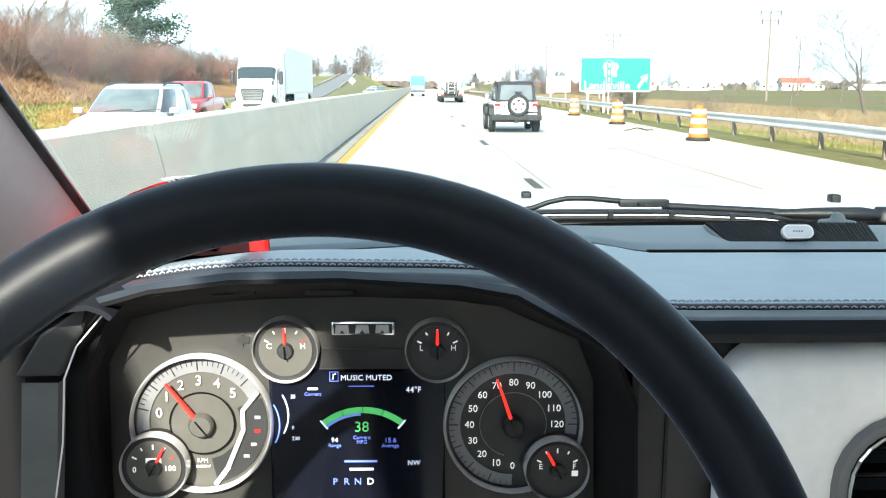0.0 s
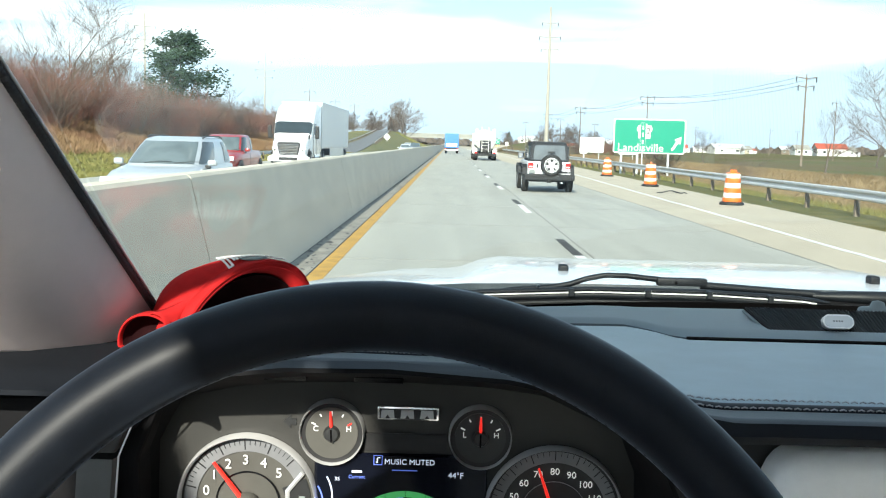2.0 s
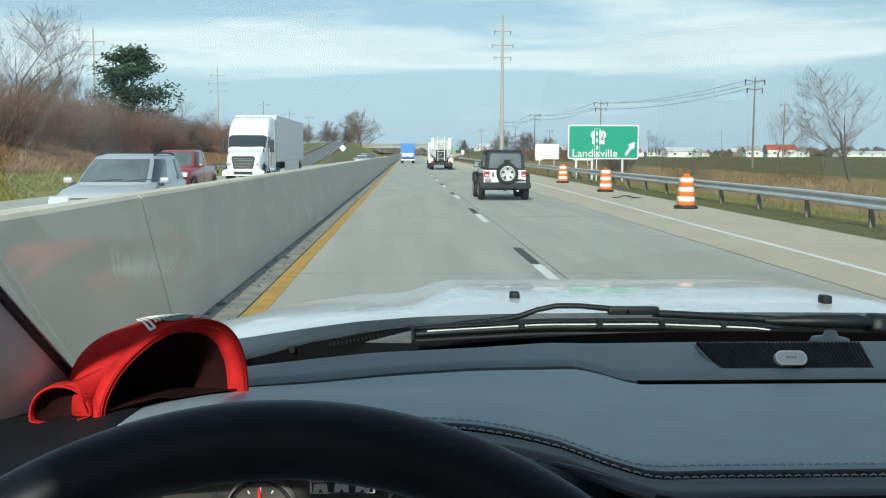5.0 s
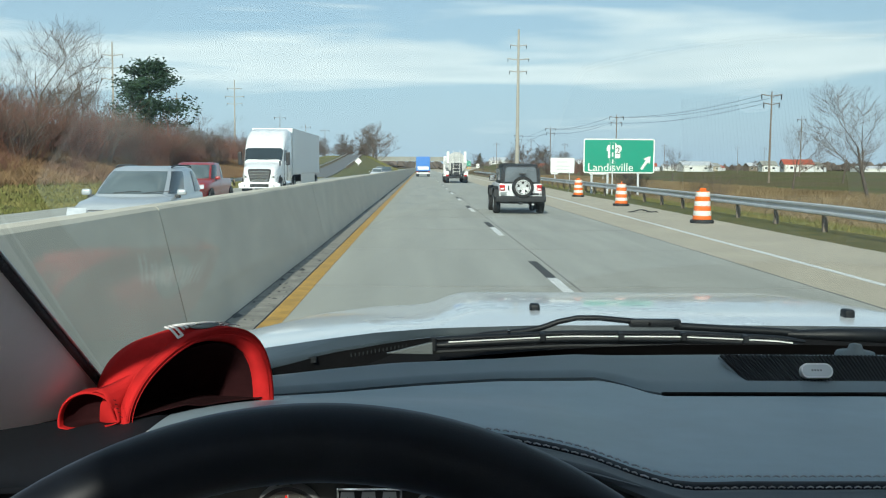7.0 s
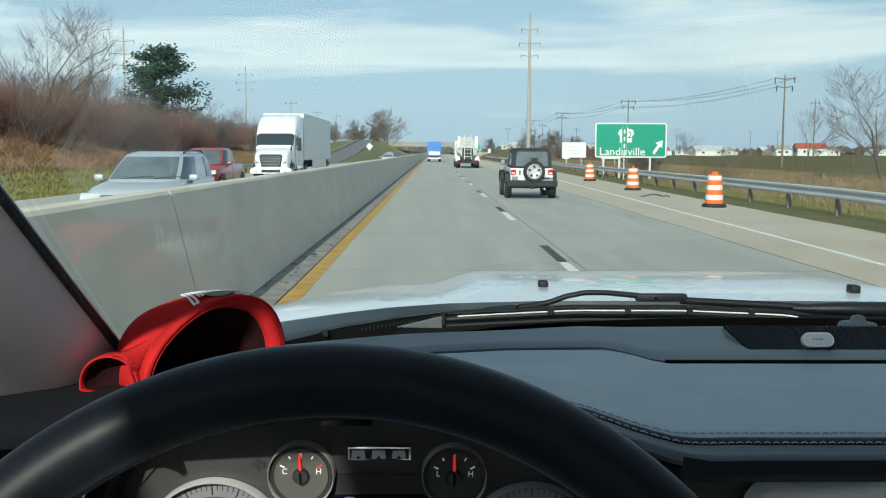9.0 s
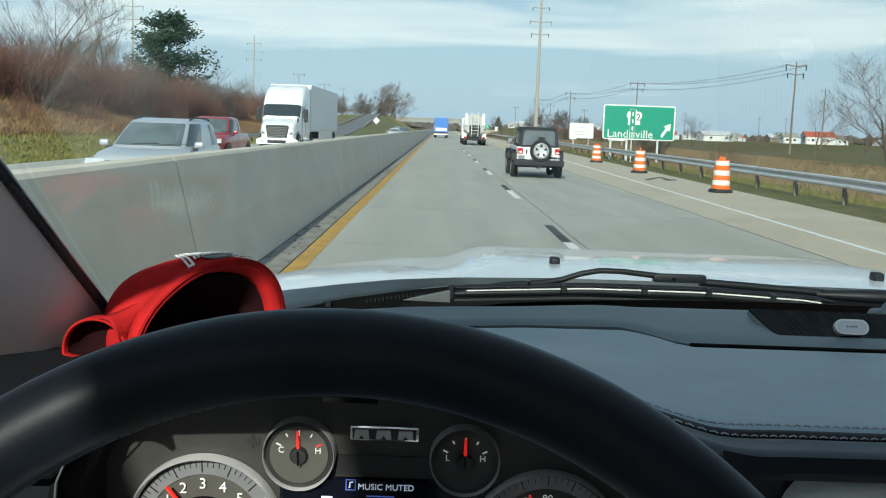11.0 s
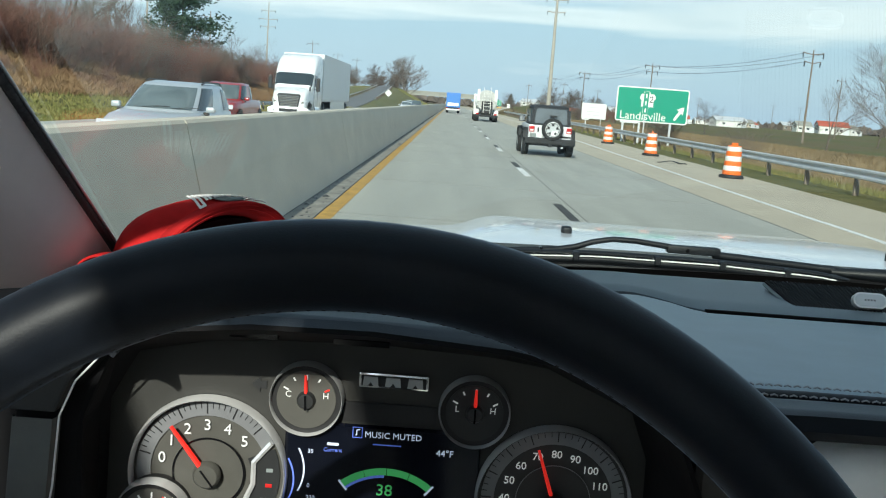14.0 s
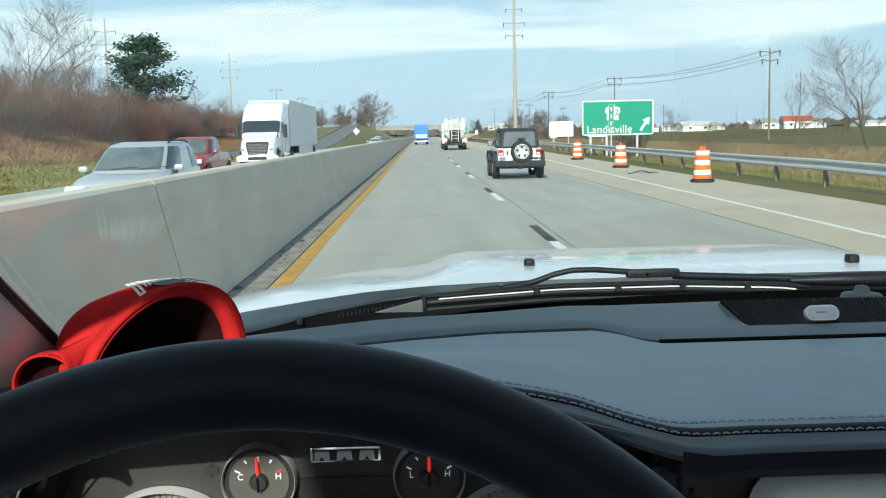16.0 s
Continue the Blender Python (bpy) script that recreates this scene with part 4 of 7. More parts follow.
def build_ramp():
    """Side road that climbs the left bank towards the bridge."""
    rows, near, away = [], [], []
    for i in range(41):
        f = i / 40
        y = 138 + 192 * f
        x, z, w = ramp_x(y), 0.03 + 5.6 * f ** 1.35, 2.1 - 0.5 * f
        rows.append([(x - w - 0.5, y, z - 0.05), (x - w, y, z), (x + w, y, z), (x + w + 0.5, y, z - 0.05)])
        run = max(0.6, 1.9 * z)
        near.append([(x + w + 0.45, y, z - 0.04), (x + w + 1.8, y, z - 0.16), (x + w + 1.8 + run * 0.5, y, z * 0.5 - 0.1), (x + w + 1.8 + run, y, -0.16)])
        away.append([(x - w - 0.45, y, z - 0.04), (x - w - 2.2, y, z - 0.16), (x - w - 9, y, min(z - 0.3, height(x - w - 9, y) + 1.2)), (x - w - 20, y, height(x - w - 20, y) - 0.3)])
    last = rows[-1]
    for k, side in enumerate((near, away)):
        tagged(part("ramp_embankment", loft(side), "verge", smooth=180), "grassy slope beside the side road", "embankment", "ramp slopes", "structure")
    tagged(part("ramp_road", solid(loft(rows), 0.1), "asphalt"), "dark asphalt side road climbing the bank", "road", kind="structure")
    for s in (1, 2):
        e = [r[s] for r in rows]
        sg = 1 if s == 1 else -1
        tagged(part("ramp_edge_line", solid(loft([[(x + sg * 0.25, y, z + 0.03), (x + sg * 0.55, y, z + 0.03)] for x, y, z in e]), 0.01), "line"), "white edge line of the side road", "line", "ramp lines", "structure")
    x0, z0 = (last[1][0] + last[2][0]) / 2, last[1][2]
    tagged(part("ramp_crest", loft([[(x0 - 26, 330, -0.5), (x0 - 26, 331, z0 - 2.0), (x0 - 26, 372, z0 - 3.0)], [(x0 - 8, 330, -0.5), (x0 - 8, 330.5, z0 - 0.3), (x0 - 8, 372, z0 - 1.2)], [(x0 + 5, 330, -0.5), (x0 + 5, 330.5, z0 - 0.3), (x0 + 5, 372, z0 - 1.2)], [(x0 + 17, 330, -0.5), (x0 + 17, 331, -0.3), (x0 + 12, 372, -0.3)]]), "verge"), "grassy knoll where the side road crests", "embankment", kind="structure")


build_ramp()
for side in (-1, 1):
    build_guard_rail(196, 326, lambda y: ramp_x(y) + side * (3.0 - 0.5 * (y - 138) / 192), lambda y: 0.0 + 5.6 * ((y - 138) / 192) ** 1.35, "galvanised steel guard rail along the climbing side road")


def build_sign_post(name, label, x, y, shape, size, z, face, extra=None):
    t = thing(name, label, "road sign", "", pose(x, y, height(x, y)))
    part("post", box((-0.035, 0.02, 0), (0.035, 0.08, z + size * 0.5), 0.006, 1), "galv", t)
    if shape == "diamond":
        o = [(0, z - size * 0.7), (size * 0.7, z), (0, z + size * 0.7), (-size * 0.7, z)]
        b = part("board", prism(o, 0, 0.02, "y"), "galv", t)
        part("face", prism([(a * 0.94, z + (c - z) * 0.94) for a, c in o], -0.004, 0, "y"), face, b)
    else:
        b = sign_panel("board", size, size * 1.25, z - size * 0.6, face, t)
    return t, b


build_sign_post("warning_sign", "white diamond sign on a post beyond the barrier", -15.2, 232, "diamond", 1.25, 3.0, "sheeting")
build_sign_post("marker_sign", "narrow white marker sign on a post", -15.9, 112, "board", 0.45, 2.6, "sheeting")
t, b = build_sign_post("parking_sign", "white no parking sign on a steel post", 17.0, 285, "board", 0.9, 2.6, "sheeting")
part("ring", lathe([(0.24, 0.0), (0.30, 0.0), (0.30, 0.004), (0.24, 0.004)], 24, pose(0, -0.006, 2.65, 90, 0, 0)), "black", b, "dark ring")
t, b = build_sign_post("exit_sign", "green exit sign over two small amber plates", 16.5, 330, "board", 1.5, 3.4, "green")
write("exit_text", "EXIT", 0.5, (0, -0.008, 3.85), "sheeting", b)
part("arrow", prism([(-0.30, 2.80), (-0.18, 2.70), (0.16, 3.18), (0.28, 3.08), (0.32, 3.50), (-0.10, 3.38), (0.04, 3.28)], -0.010, -0.006, "y"), "sheeting", b, "white slanting arrow")
for s in (-1, 1):
    part("amber_plate", prism([(s * 0.4, 1.55), (s * 0.4 + 0.3, 1.85), (s * 0.4, 2.15), (s * 0.4 - 0.3, 1.85)], 0, 0.02, "y"), "amber", t, "small amber diamond plate")


def build_far_woods():
    """Low uneven line of woods along the horizon."""
    rng = random.Random(12)
    verts, faces = [], []
    for i in range(2600):
        x = rng.uniform(-900, 1100)
        y = rng.uniform(760, 1050) + (60 if -60 < x < 45 else 0) + 40 * math.sin(x * 0.01)
        s = rng.uniform(2.5, 6.0) * (0.7 + 0.6 * (0.5 + 0.5 * math.sin(x * 0.017 + 1)))
        k = len(verts)
        z = height(x, y) - 0.5
        for j in range(6):
            a = j * 1.047 + rng.uniform(-0.3, 0.3)
            verts.append((x + math.cos(a) * s * rng.uniform(0.7, 1.2), y + math.sin(a) * s, z + s * rng.uniform(0.1, 0.5)))
        verts.append((x + rng.uniform(-1, 1), y, z + s * rng.uniform(0.9, 1.5)))
        faces += [(k + j, k + (j + 1) % 6, k + 6) for j in range(6)]
    me = bpy.data.meshes.new("far_woods")
    me.from_pydata(verts, [], faces)
    tagged(mesh_part("far_woods", me, "farwood"), "low line of bare brown woods along the horizon", "woods", kind="stuff")


build_far_woods()
for x, y, s in ((28.5, 60, 0.78), (33, 84, 0.6)):
    place(tree_b, x, y, x, s)


# ---- vehicles ----
def wheel_parts(t, x, y, r, w, rim="alloy", name="wheel"):
    side = 1 if x > 0 else -1
    m = pose(x, y, r, 0, 90 * side, 0)
    tyre_prof = [(r * 0.62, -w / 2), (r * 0.9, -w / 2), (r, -w * 0.36), (r, w * 0.36), (r * 0.9, w / 2), (r * 0.62, w / 2)]
    ob = part(name, lathe(tyre_prof, 24, m), "tyre", t, "", 40)
    bm = lathe([(0.0, w * 0.30), (r * 0.18, w * 0.34), (r * 0.22, w * 0.22), (r * 0.52, w * 0.26), (r * 0.63, w * 0.44), (r * 0.66, w * 0.44)], 24, m)
    part("rim", bm, rim, ob, "", 40)
    return ob


def build_offroad_car(m):
    t = thing("offroad_car", "white boxy off-road car with black soft top and rear spare wheel", "car", "cars in traffic", m)
    part("body", prism([(0.05, 0.55), (0.10, 1.10), (2.3, 1.12), (2.5, 1.14), (3.75, 1.08), (3.85, 0.98), (3.85, 0.55)], -0.76, 0.76, "x", 0.035), "jwhite", t, "white body", 30)
    part("under_body", box((-0.70, 0.1, 0.38), (0.70, 3.8, 0.56), 0.03), "rubber", t)
    top = [(0.08, 1.10), (0.16, 1.66), (0.26, 1.78), (0.5, 1.82), (2.0, 1.81), (2.2, 1.76), (2.62, 1.12)]
    bm = loft([[(s * (0.72 - 0.11 * max(0, (b - 1.12) / 0.7)), a, b) for a, b in top] for s in (-1, 1)], close=True, caps=True)
    bmesh.ops.recalc_face_normals(bm, faces=bm.faces[:])
    bmesh.ops.bevel(bm, geom=bm.edges[:], offset=0.03, segments=2, affect="EDGES")
    part("soft_top", bm, "soft", t, "black fabric top", 40)
    part("rear_window", prism([(-0.58, 1.17), (0.58, 1.17), (0.54, 1.64), (0.48, 1.69), (-0.48, 1.69), (-0.54, 1.64)], 0.060, 0.10, "y"), "rglass", t, "hazy plastic rear window")
    for s in (-1, 1):
        part("side_window", prism([(0.35, 1.2), (1.25, 1.2), (1.25, 1.66), (0.45, 1.66)], s * 0.655, s * 0.715, "x"), "dglass", t)
        part("door_window", prism([(1.4, 1.2), (2.3, 1.2), (2.05, 1.66), (1.4, 1.66)], s * 0.655, s * 0.715, "x"), "dglass", t)
        lamp = part("tail_lamp", box((s * 0.66 - 0.09, 0.02, 0.86), (s * 0.66 + 0.09, 0.12, 1.06), 0.012), "tail", t, "red tail lamp")
        part("lamp_guard", box((s * 0.66 - 0.06, 0.012, 0.89), (s * 0.66 + 0.06, 0.022, 0.94)), "sheeting", lamp)
        fl = [(0.28, 0.62), (0.36, 0.88), (0.55, 0.99), (1.05, 0.99), (1.25, 0.88), (1.33, 0.62), (1.24, 0.62), (1.17, 0.83), (1.0, 0.92), (0.6, 0.92), (0.45, 0.83), (0.37, 0.62)]
        part("rear_fender", prism(fl, s * 0.74, s * 0.93, "x", 0.01), "rubber", t, "black flared fender")
        part("front_fender", prism([(a + 2.35, b) for a, b in fl], s * 0.74, s * 0.93, "x", 0.01), "rubber", t, "black flared fender")
        mir = part("mirror", box((s * 0.86 - 0.11, 2.15, 1.17), (s * 0.86 + 0.11, 2.28, 1.40), 0.03), "black", t, "black door mirror")
        part("mirror_glass", box((s * 0.86 - 0.09, 2.143, 1.19), (s * 0.86 + 0.09, 2.149, 1.38)), "chrome", mir)
        wheel_parts(t, s * 0.80, 0.80, 0.395, 0.24)
        wheel_parts(t, s * 0.80, 3.15, 0.395, 0.24)
        part("bumper_step", box((s * 0.62 - 0.2, -0.17, 0.44), (s * 0.62 + 0.2, 0.06, 0.63), 0.03), "rubber", t)
        part("hinge", box((0.70 * 1 - 0.02, 0.02, 0.70 + 0.22 * (s + 1) / 2), (0.74, 0.06, 0.76 + 0.22 * (s + 1) / 2)), "black", t)
    part("bumper", box((-0.90, -0.16, 0.44), (0.90, 0.08, 0.66), 0.04), "rubber", t, "black plastic bumper")
    part("tailgate", box((-0.56, 0.03, 0.66), (0.70, 0.10, 1.10), 0.015), "jwhite", t)
    part("plate_lamp", box((0.34, 0.012, 0.70), (0.66, 0.028, 0.77), 0.004, 1), "black", t, "dark plate holder")
    part("tailgate_handle", box((-0.46, 0.0, 0.86), (-0.41, 0.03, 1.02), 0.008, 1), "black", t)
    part("number_plate", box((-0.72, 0.018, 0.68), (-0.50, 0.028, 0.80)), "embgrey", t, "plain grey number plate")
    part("hitch", box((-0.06, -0.22, 0.36), (0.06, 0.1, 0.45)), "rubber", t)
    part("exhaust", cyl((0.45, -0.05, 0.36), (0.45, 0.35, 0.36), 0.035, None, 10), "galv", t)
    # spare wheel on the tailgate
    mm = pose(0.06, -0.10, 0.98, 90, 0, 0)
    spare = part("spare_wheel", lathe([(0.22, -0.11), (0.35, -0.11), (0.385, -0.07), (0.385, 0.07), (0.35, 0.11), (0.22, 0.11)], 32, mm), "tyre", t, "black spare tyre", 40)
    part("rim", lathe([(0.0, 0.085), (0.07, 0.09), (0.09, 0.075), (0.20, 0.085), (0.245, 0.115), (0.265, 0.112)], 32, mm), "rimsilver", spare, "silver wheel rim", 40)
    for k in range(5):
        bm = prism([(-0.022, 0.120), (0.022, 0.120), (0.050, 0.175), (0.040, 0.200), (-0.040, 0.200), (-0.050, 0.175)], 0.05, 0.108, "z")
        bmesh.ops.transform(bm, matrix=mm @ pose(0, 0, 0, 0, 0, 72 * k), verts=bm.verts[:])
        part("rim_hole", bm, "black", spare, "dark opening between the spokes")
    part("brake_lamp", box((-0.07, -0.06, 1.42), (0.19, -0.02, 1.47), 0.008), "black", spare)
    part("lamp_bracket", box((0.03, -0.05, 1.0), (0.09, -0.01, 1.43)), "black", spare)
    return t


build_offroad_car(pose(3.55, 34.0, 0.0))


def build_box_truck(m):
    t = thing("box_truck", "blue and white box truck seen from behind", "truck", "trucks in traffic", m)
    part("cargo_box", box((-1.2, 0, 0.95), (1.2, 6.5, 3.45), 0.04), "bluepaint", t, "blue cargo box")
    part("rear_door", box((-1.0, -0.03, 1.1), (1.0, 0.02, 3.2), 0.01), "bluepaint", t)
    for i in range(3):
        part("door_panel", box((-0.95, -0.05, 1.2 + i * 0.66), (0.95, -0.03, 1.75 + i * 0.66), 0.01), ("sheeting", "bluepaint", "bluepaint")[i], t)
    part("chassis", box((-0.9, 0.1, 0.55), (0.9, 8.3, 0.95), 0.02), "rubber", t)
    part("cab", prism([(6.6, 0.6), (6.6, 2.6), (7.9, 2.6), (8.3, 1.7), (8.9, 1.5), (8.9, 0.6)], -1.05, 1.05, "x", 0.05), "sheeting", t)
    part("bumper", box((-1.15, -0.2, 0.5), (1.15, 0.0, 0.72), 0.02), "sheeting", t)
    for s in (-1, 1):
        part("tail_lamp", box((s * 1.0 - 0.12, -0.04, 0.75), (s * 1.0 + 0.12, 0.02, 0.92), 0.01), "tail", t)
        wheel_parts(t, s * 0.95, 1.6, 0.48, 0.45)
        wheel_parts(t, s * 1.0, 7.7, 0.48, 0.28)


build_box_truck(pose(0.35, 165, 0))


def build_tank_truck(m):
    # a concrete mixer; the tank, ladder and cabinet are simple stand-ins
    t = thing("tank_truck", "concrete mixer truck seen from behind, built as a stainless tank with ladder", "truck", "trucks in traffic", m)
    part("tank", cyl((0, 0.2, 2.15), (0, 8.5, 2.15), 1.08, None, 28), "steel", t, "polished tank in place of the mixer drum", 50)
    for y in (0.9, 3.2, 5.6, 7.9):
        part("band", lathe([(1.08, -0.05), (1.11, -0.05), (1.11, 0.05), (1.08, 0.05)], 28, pose(0, y, 2.15, 90, 0, 0)), "galv", t)
    part("rear_cabinet", box((-0.55, -0.25, 0.85), (0.55, 0.2, 2.1), 0.03), "black", t, "dark middle of the truck's rear")
    for s in (-1, 1):
        part("ladder_rail", tube([(0.35 * s + 0.0, -0.32, 0.9), (0.35 * s, -0.32, 3.35), (0.35 * s, 0.9, 3.5)], 0.03, 6), "sheeting", t)
        part("fender", prism([(0.6, 0.7), (0.9, 1.25), (2.9, 1.25), (3.2, 0.7), (3.1, 0.7), (2.8, 1.17), (1.0, 1.17), (0.7, 0.7)], s * 0.8, s * 1.24, "x"), "sheeting", t)
        part("tail_lamp", box((s * 0.95 - 0.14, -0.18, 0.72), (s * 0.95 + 0.14, -0.1, 0.88), 0.01), "tail", t)
        for y in (1.25, 2.5, 9.6):
            wheel_parts(t, s * 0.98, y, 0.5, 0.5)
        part("marker_board", box((s * 0.9 - 0.14, -0.12, 2.1), (s * 0.9 + 0.14, -0.05, 3.3), 0.02), "sheeting", t)
    for z in (1.2, 1.55, 1.9, 2.25, 2.6, 2.95):
        part("rung", cyl((-0.35, -0.32, z), (0.35, -0.32, z), 0.02, None, 6), "sheeting", t)
    part("chassis", box((-0.5, -0.1, 0.55), (0.5, 9.8, 0.95), 0.02), "rubber", t)
    part("bumper", box((-1.2, -0.3, 0.5), (1.2, -0.1, 0.72), 0.02), "rubber", t)
    part("cab", prism([(8.7, 0.6), (8.7, 2.9), (9.9, 2.9), (10.3, 1.8), (11.5, 1.6), (11.5, 0.6)], -1.15, 1.15, "x", 0.05), "sheeting", t)


build_tank_truck(pose(3.7, 100, 0))


def build_semi(m):
    """Faces the driver: front at y = 0."""
    t = thing("semi_truck", "white semi truck with sleeper cab and long box trailer", "truck", "oncoming vehicles", m)

    def section(y, w, z0, z1, r):
        pts = [(-w, y, z0)]
        for cx, a0 in ((-w + r, 180), (w - r, 90)):
            for k in range(6):
                a = radians(a0 - 18 * k)
                pts.append((cx + math.cos(a) * r, y, z1 - r + math.sin(a) * r))
        return pts + [(w, y, z0)]
    nose = [(0.0, 0.80, 0.60, 1.34, 0.16), (0.06, 0.90, 0.58, 1.46, 0.18), (0.20, 0.98, 0.55, 1.56, 0.22), (0.7, 1.05, 0.55, 1.74, 0.25), (1.36, 1.10, 0.55, 1.93, 0.25)]
    part("bonnet", loft([section(*q) for q in nose], close=True, caps=True), "white", t, "white sloping bonnet", 45)
    house = [(1.30, 1.10, 0.6, 1.90, 0.20), (1.42, 1.14, 0.6, 2.02, 0.22), (1.98, 1.19, 0.6, 2.80, 0.24), (2.14, 1.20, 0.6, 3.04, 0.30), (2.5, 1.22, 0.6, 3.42, 0.36), (3.1, 1.24, 0.6, 3.78, 0.38), (3.9, 1.25, 0.6, 3.98, 0.34), (4.75, 1.25, 0.6, 4.02, 0.30)]
    cab = part("cab", loft([section(*q) for q in house], close=True, caps=True), "white", t, "white sleeper cab with a swept roof", 45)
    rows = []
    for f in (0.05, 0.35, 0.65, 0.95):
        y, w, z, r = 1.42 + 0.56 * f, 1.14 + 0.05 * f, 2.02 + 0.78 * f, 0.22 + 0.02 * f
        row = []
        for k in range(15):
            x = (w - 0.03) * (k - 7) / 7
            over = max(0.0, abs(x) - (w - r))
            row.append((x, y - 0.014, z - r + math.sqrt(max(0.0, r * r - over * over)) + 0.012))
        rows.append(row)
    screen = part("windscreen", solid(loft(rows), 0.012), "dglass", t, "dark windscreen", 60)
    part("screen_post", box((-0.012, 1.40, 1.99), (0.012, 1.44, 2.06)), "black", screen)
    for v in (-1, 1):
        part("wiper", tube([(v * 0.12, 1.41, 2.04), (v * 0.5, 1.44, 2.10), (v * 0.85, 1.47, 2.10)], 0.012, 5), "black", screen)
    gr = part("grille", prism([(-0.56, 0.74), (0.56, 0.74), (0.70, 1.40), (0.60, 1.50), (-0.60, 1.50), (-0.70, 1.40)], -0.05, 0.03, "y", 0.015), "black", t, "dark slatted grille")
    for k in range(7):
        w = 0.50 + 0.018 * k
        part("grille_bar", box((-w, -0.085, 0.775 + 0.092 * k), (w, -0.045, 0.815 + 0.092 * k), 0.01, 1), "chrome", gr)
    part("bumper", prism([(-1.22, 0.34), (1.22, 0.34), (1.24, 0.62), (1.0, 0.72), (-1.0, 0.72), (-1.24, 0.62)], -0.14, 0.35, "y", 0.04), "white", t, "white bumper", 40)
    part("bumper_intake", box((-0.55, -0.16, 0.42), (0.55, -0.12, 0.60), 0.015, 1), "black", t)
    for v in (-1, 1):
        lamp = part("headlamp", loft([[(v * x, y, z) for x, z, y in ((0.70, 0.92, -0.03), (0.98, 0.98, 0.08), (1.04, 1.12, 0.20))], [(v * x, y, z) for x, z, y in ((0.72, 1.06, -0.02), (0.94, 1.14, 0.06), (1.02, 1.26, 0.20))]]), "lamp", t, "clear swept headlamp", 60)
        part("lamp_bulb", cyl((v * 0.82, 0.02, 1.02), (v * 0.82, 0.0, 1.02), 0.06, None, 12), "chrome", lamp)
        part("fog_lamp", cyl((v * 0.86, -0.10, 0.50), (v * 0.86, -0.145, 0.50), 0.07, None, 12), "lamp", t)
        part("wheel_arch", cyl((v * 0.72, 1.15, 0.52), (v * 1.09, 1.15, 0.52), 0.62, None, 24), "black", t, "dark wheel arch")
        part("door_window", prism([(1.95, 1.98), (2.95, 1.98), (2.95, 2.66), (2.28, 2.66)], v * 1.195, v * 1.232, "x"), "dglass", t)
        part("sleeper_window", prism([(3.35, 2.1), (3.75, 2.1), (3.75, 2.5), (3.35, 2.5)], v * 1.225, v * 1.256, "x"), "dglass", t)
        for y in (1.72, 3.05):
            part("door_gap", box((v * 1.238 - 0.012, y - 0.01, 0.7), (v * 1.238 + 0.012, y + 0.01, 2.72)), "black", t)
        mir = part("mirror", box((v * 1.46 - 0.12, 1.62, 1.72), (v * 1.46 + 0.12, 1.78, 2.52), 0.05), "black", t, "black tall mirror")
        for z in (1.85, 2.4):
            part("mirror_arm", cyl((v * 1.2, 1.78, z), (v * 1.4, 1.72, z), 0.02, None, 6), "black", mir)
        part("side_mirror_foot", box((v * 1.12 - 0.05, 0.62, 1.70), (v * 1.12 + 0.05, 0.74, 1.98), 0.03), "black", t)
        part("fuel_tank", cyl((v * 0.98, 2.1, 0.62), (v * 0.98, 4.1, 0.62), 0.30, None, 20), "chrome", t, "bright fuel tank")
        part("step", box((v * 1.18 - 0.14, 2.2, 0.55), (v * 1.18 + 0.14, 2.9, 0.60)), "galv", t)
        part("cab_extender", box((v * 1.235 - 0.015, 4.75, 0.9), (v * 1.235 + 0.015, 5.05, 3.9), 0.006, 1), "white", t)
        for y in (1.15, 5.6, 6.9, 19.0, 20.3):
            wheel_parts(t, v * 0.98, y, 0.5, 0.42)
        part("skirt", box((v * 1.27 - 0.02, 9.5, 0.42), (v * 1.27 + 0.02, 17.8, 1.12), 0.005, 1), "sheeting", t, "pale side skirt")
        for z in (1.18, 4.06):
            part("rail", box((v * 1.302 - 0.012, 5.15, z - 0.06), (v * 1.302 + 0.012, 21.2, z + 0.05)), "alloy", t, "aluminium edge rail")
        for i in range(5):
            part("marker_lamp", box((v * 1.318 - 0.008, 6.5 + 3.4 * i, 1.16), (v * 1.318 + 0.008, 6.62 + 3.4 * i, 1.21)), "amber", t)
    for x in (-0.75, -0.3, 0, 0.3, 0.75):
        part("roof_lamp", box((x - 0.05, 2.16, 3.03), (x + 0.05, 2.24, 3.11), 0.01, 1), "amber", t)
    part("trailer", box((-1.3, 5.12, 1.12), (1.3, 21.2, 4.11), 0.03), "trailer", t, "white box trailer")
    part("refrigeration_unit", box((-0.9, 4.86, 2.4), (0.9, 5.12, 3.9), 0.05), "dialring", t, "grey unit on the trailer front")
    part("chassis", box((-0.5, 0.6, 0.55), (0.5, 20.9, 1.12), 0.02), "rubber", t)
    part("landing_gear", box((-0.8, 8.6, 0.25), (0.8, 8.75, 1.12), 0.02), "galv", t)


build_semi(pose(-9.6, 57, 0))


def ring_of(z, y0, y1, w, n=5.0, k=48, grow=0.0):
    """A rounded rectangle at one height: front y0, back y1, half width w."""
    c, h = (y0 + y1) / 2, (y1 - y0) / 2 + grow
    pts = []
    for i in range(k):
        a = 2 * math.pi * i / k
        ca, sa = math.cos(a), math.sin(a)
        pts.append(((w + grow) * math.copysign(abs(ca) ** (2 / n), ca), c + h * math.copysign(abs(sa) ** (2 / n), sa), z))
    return pts


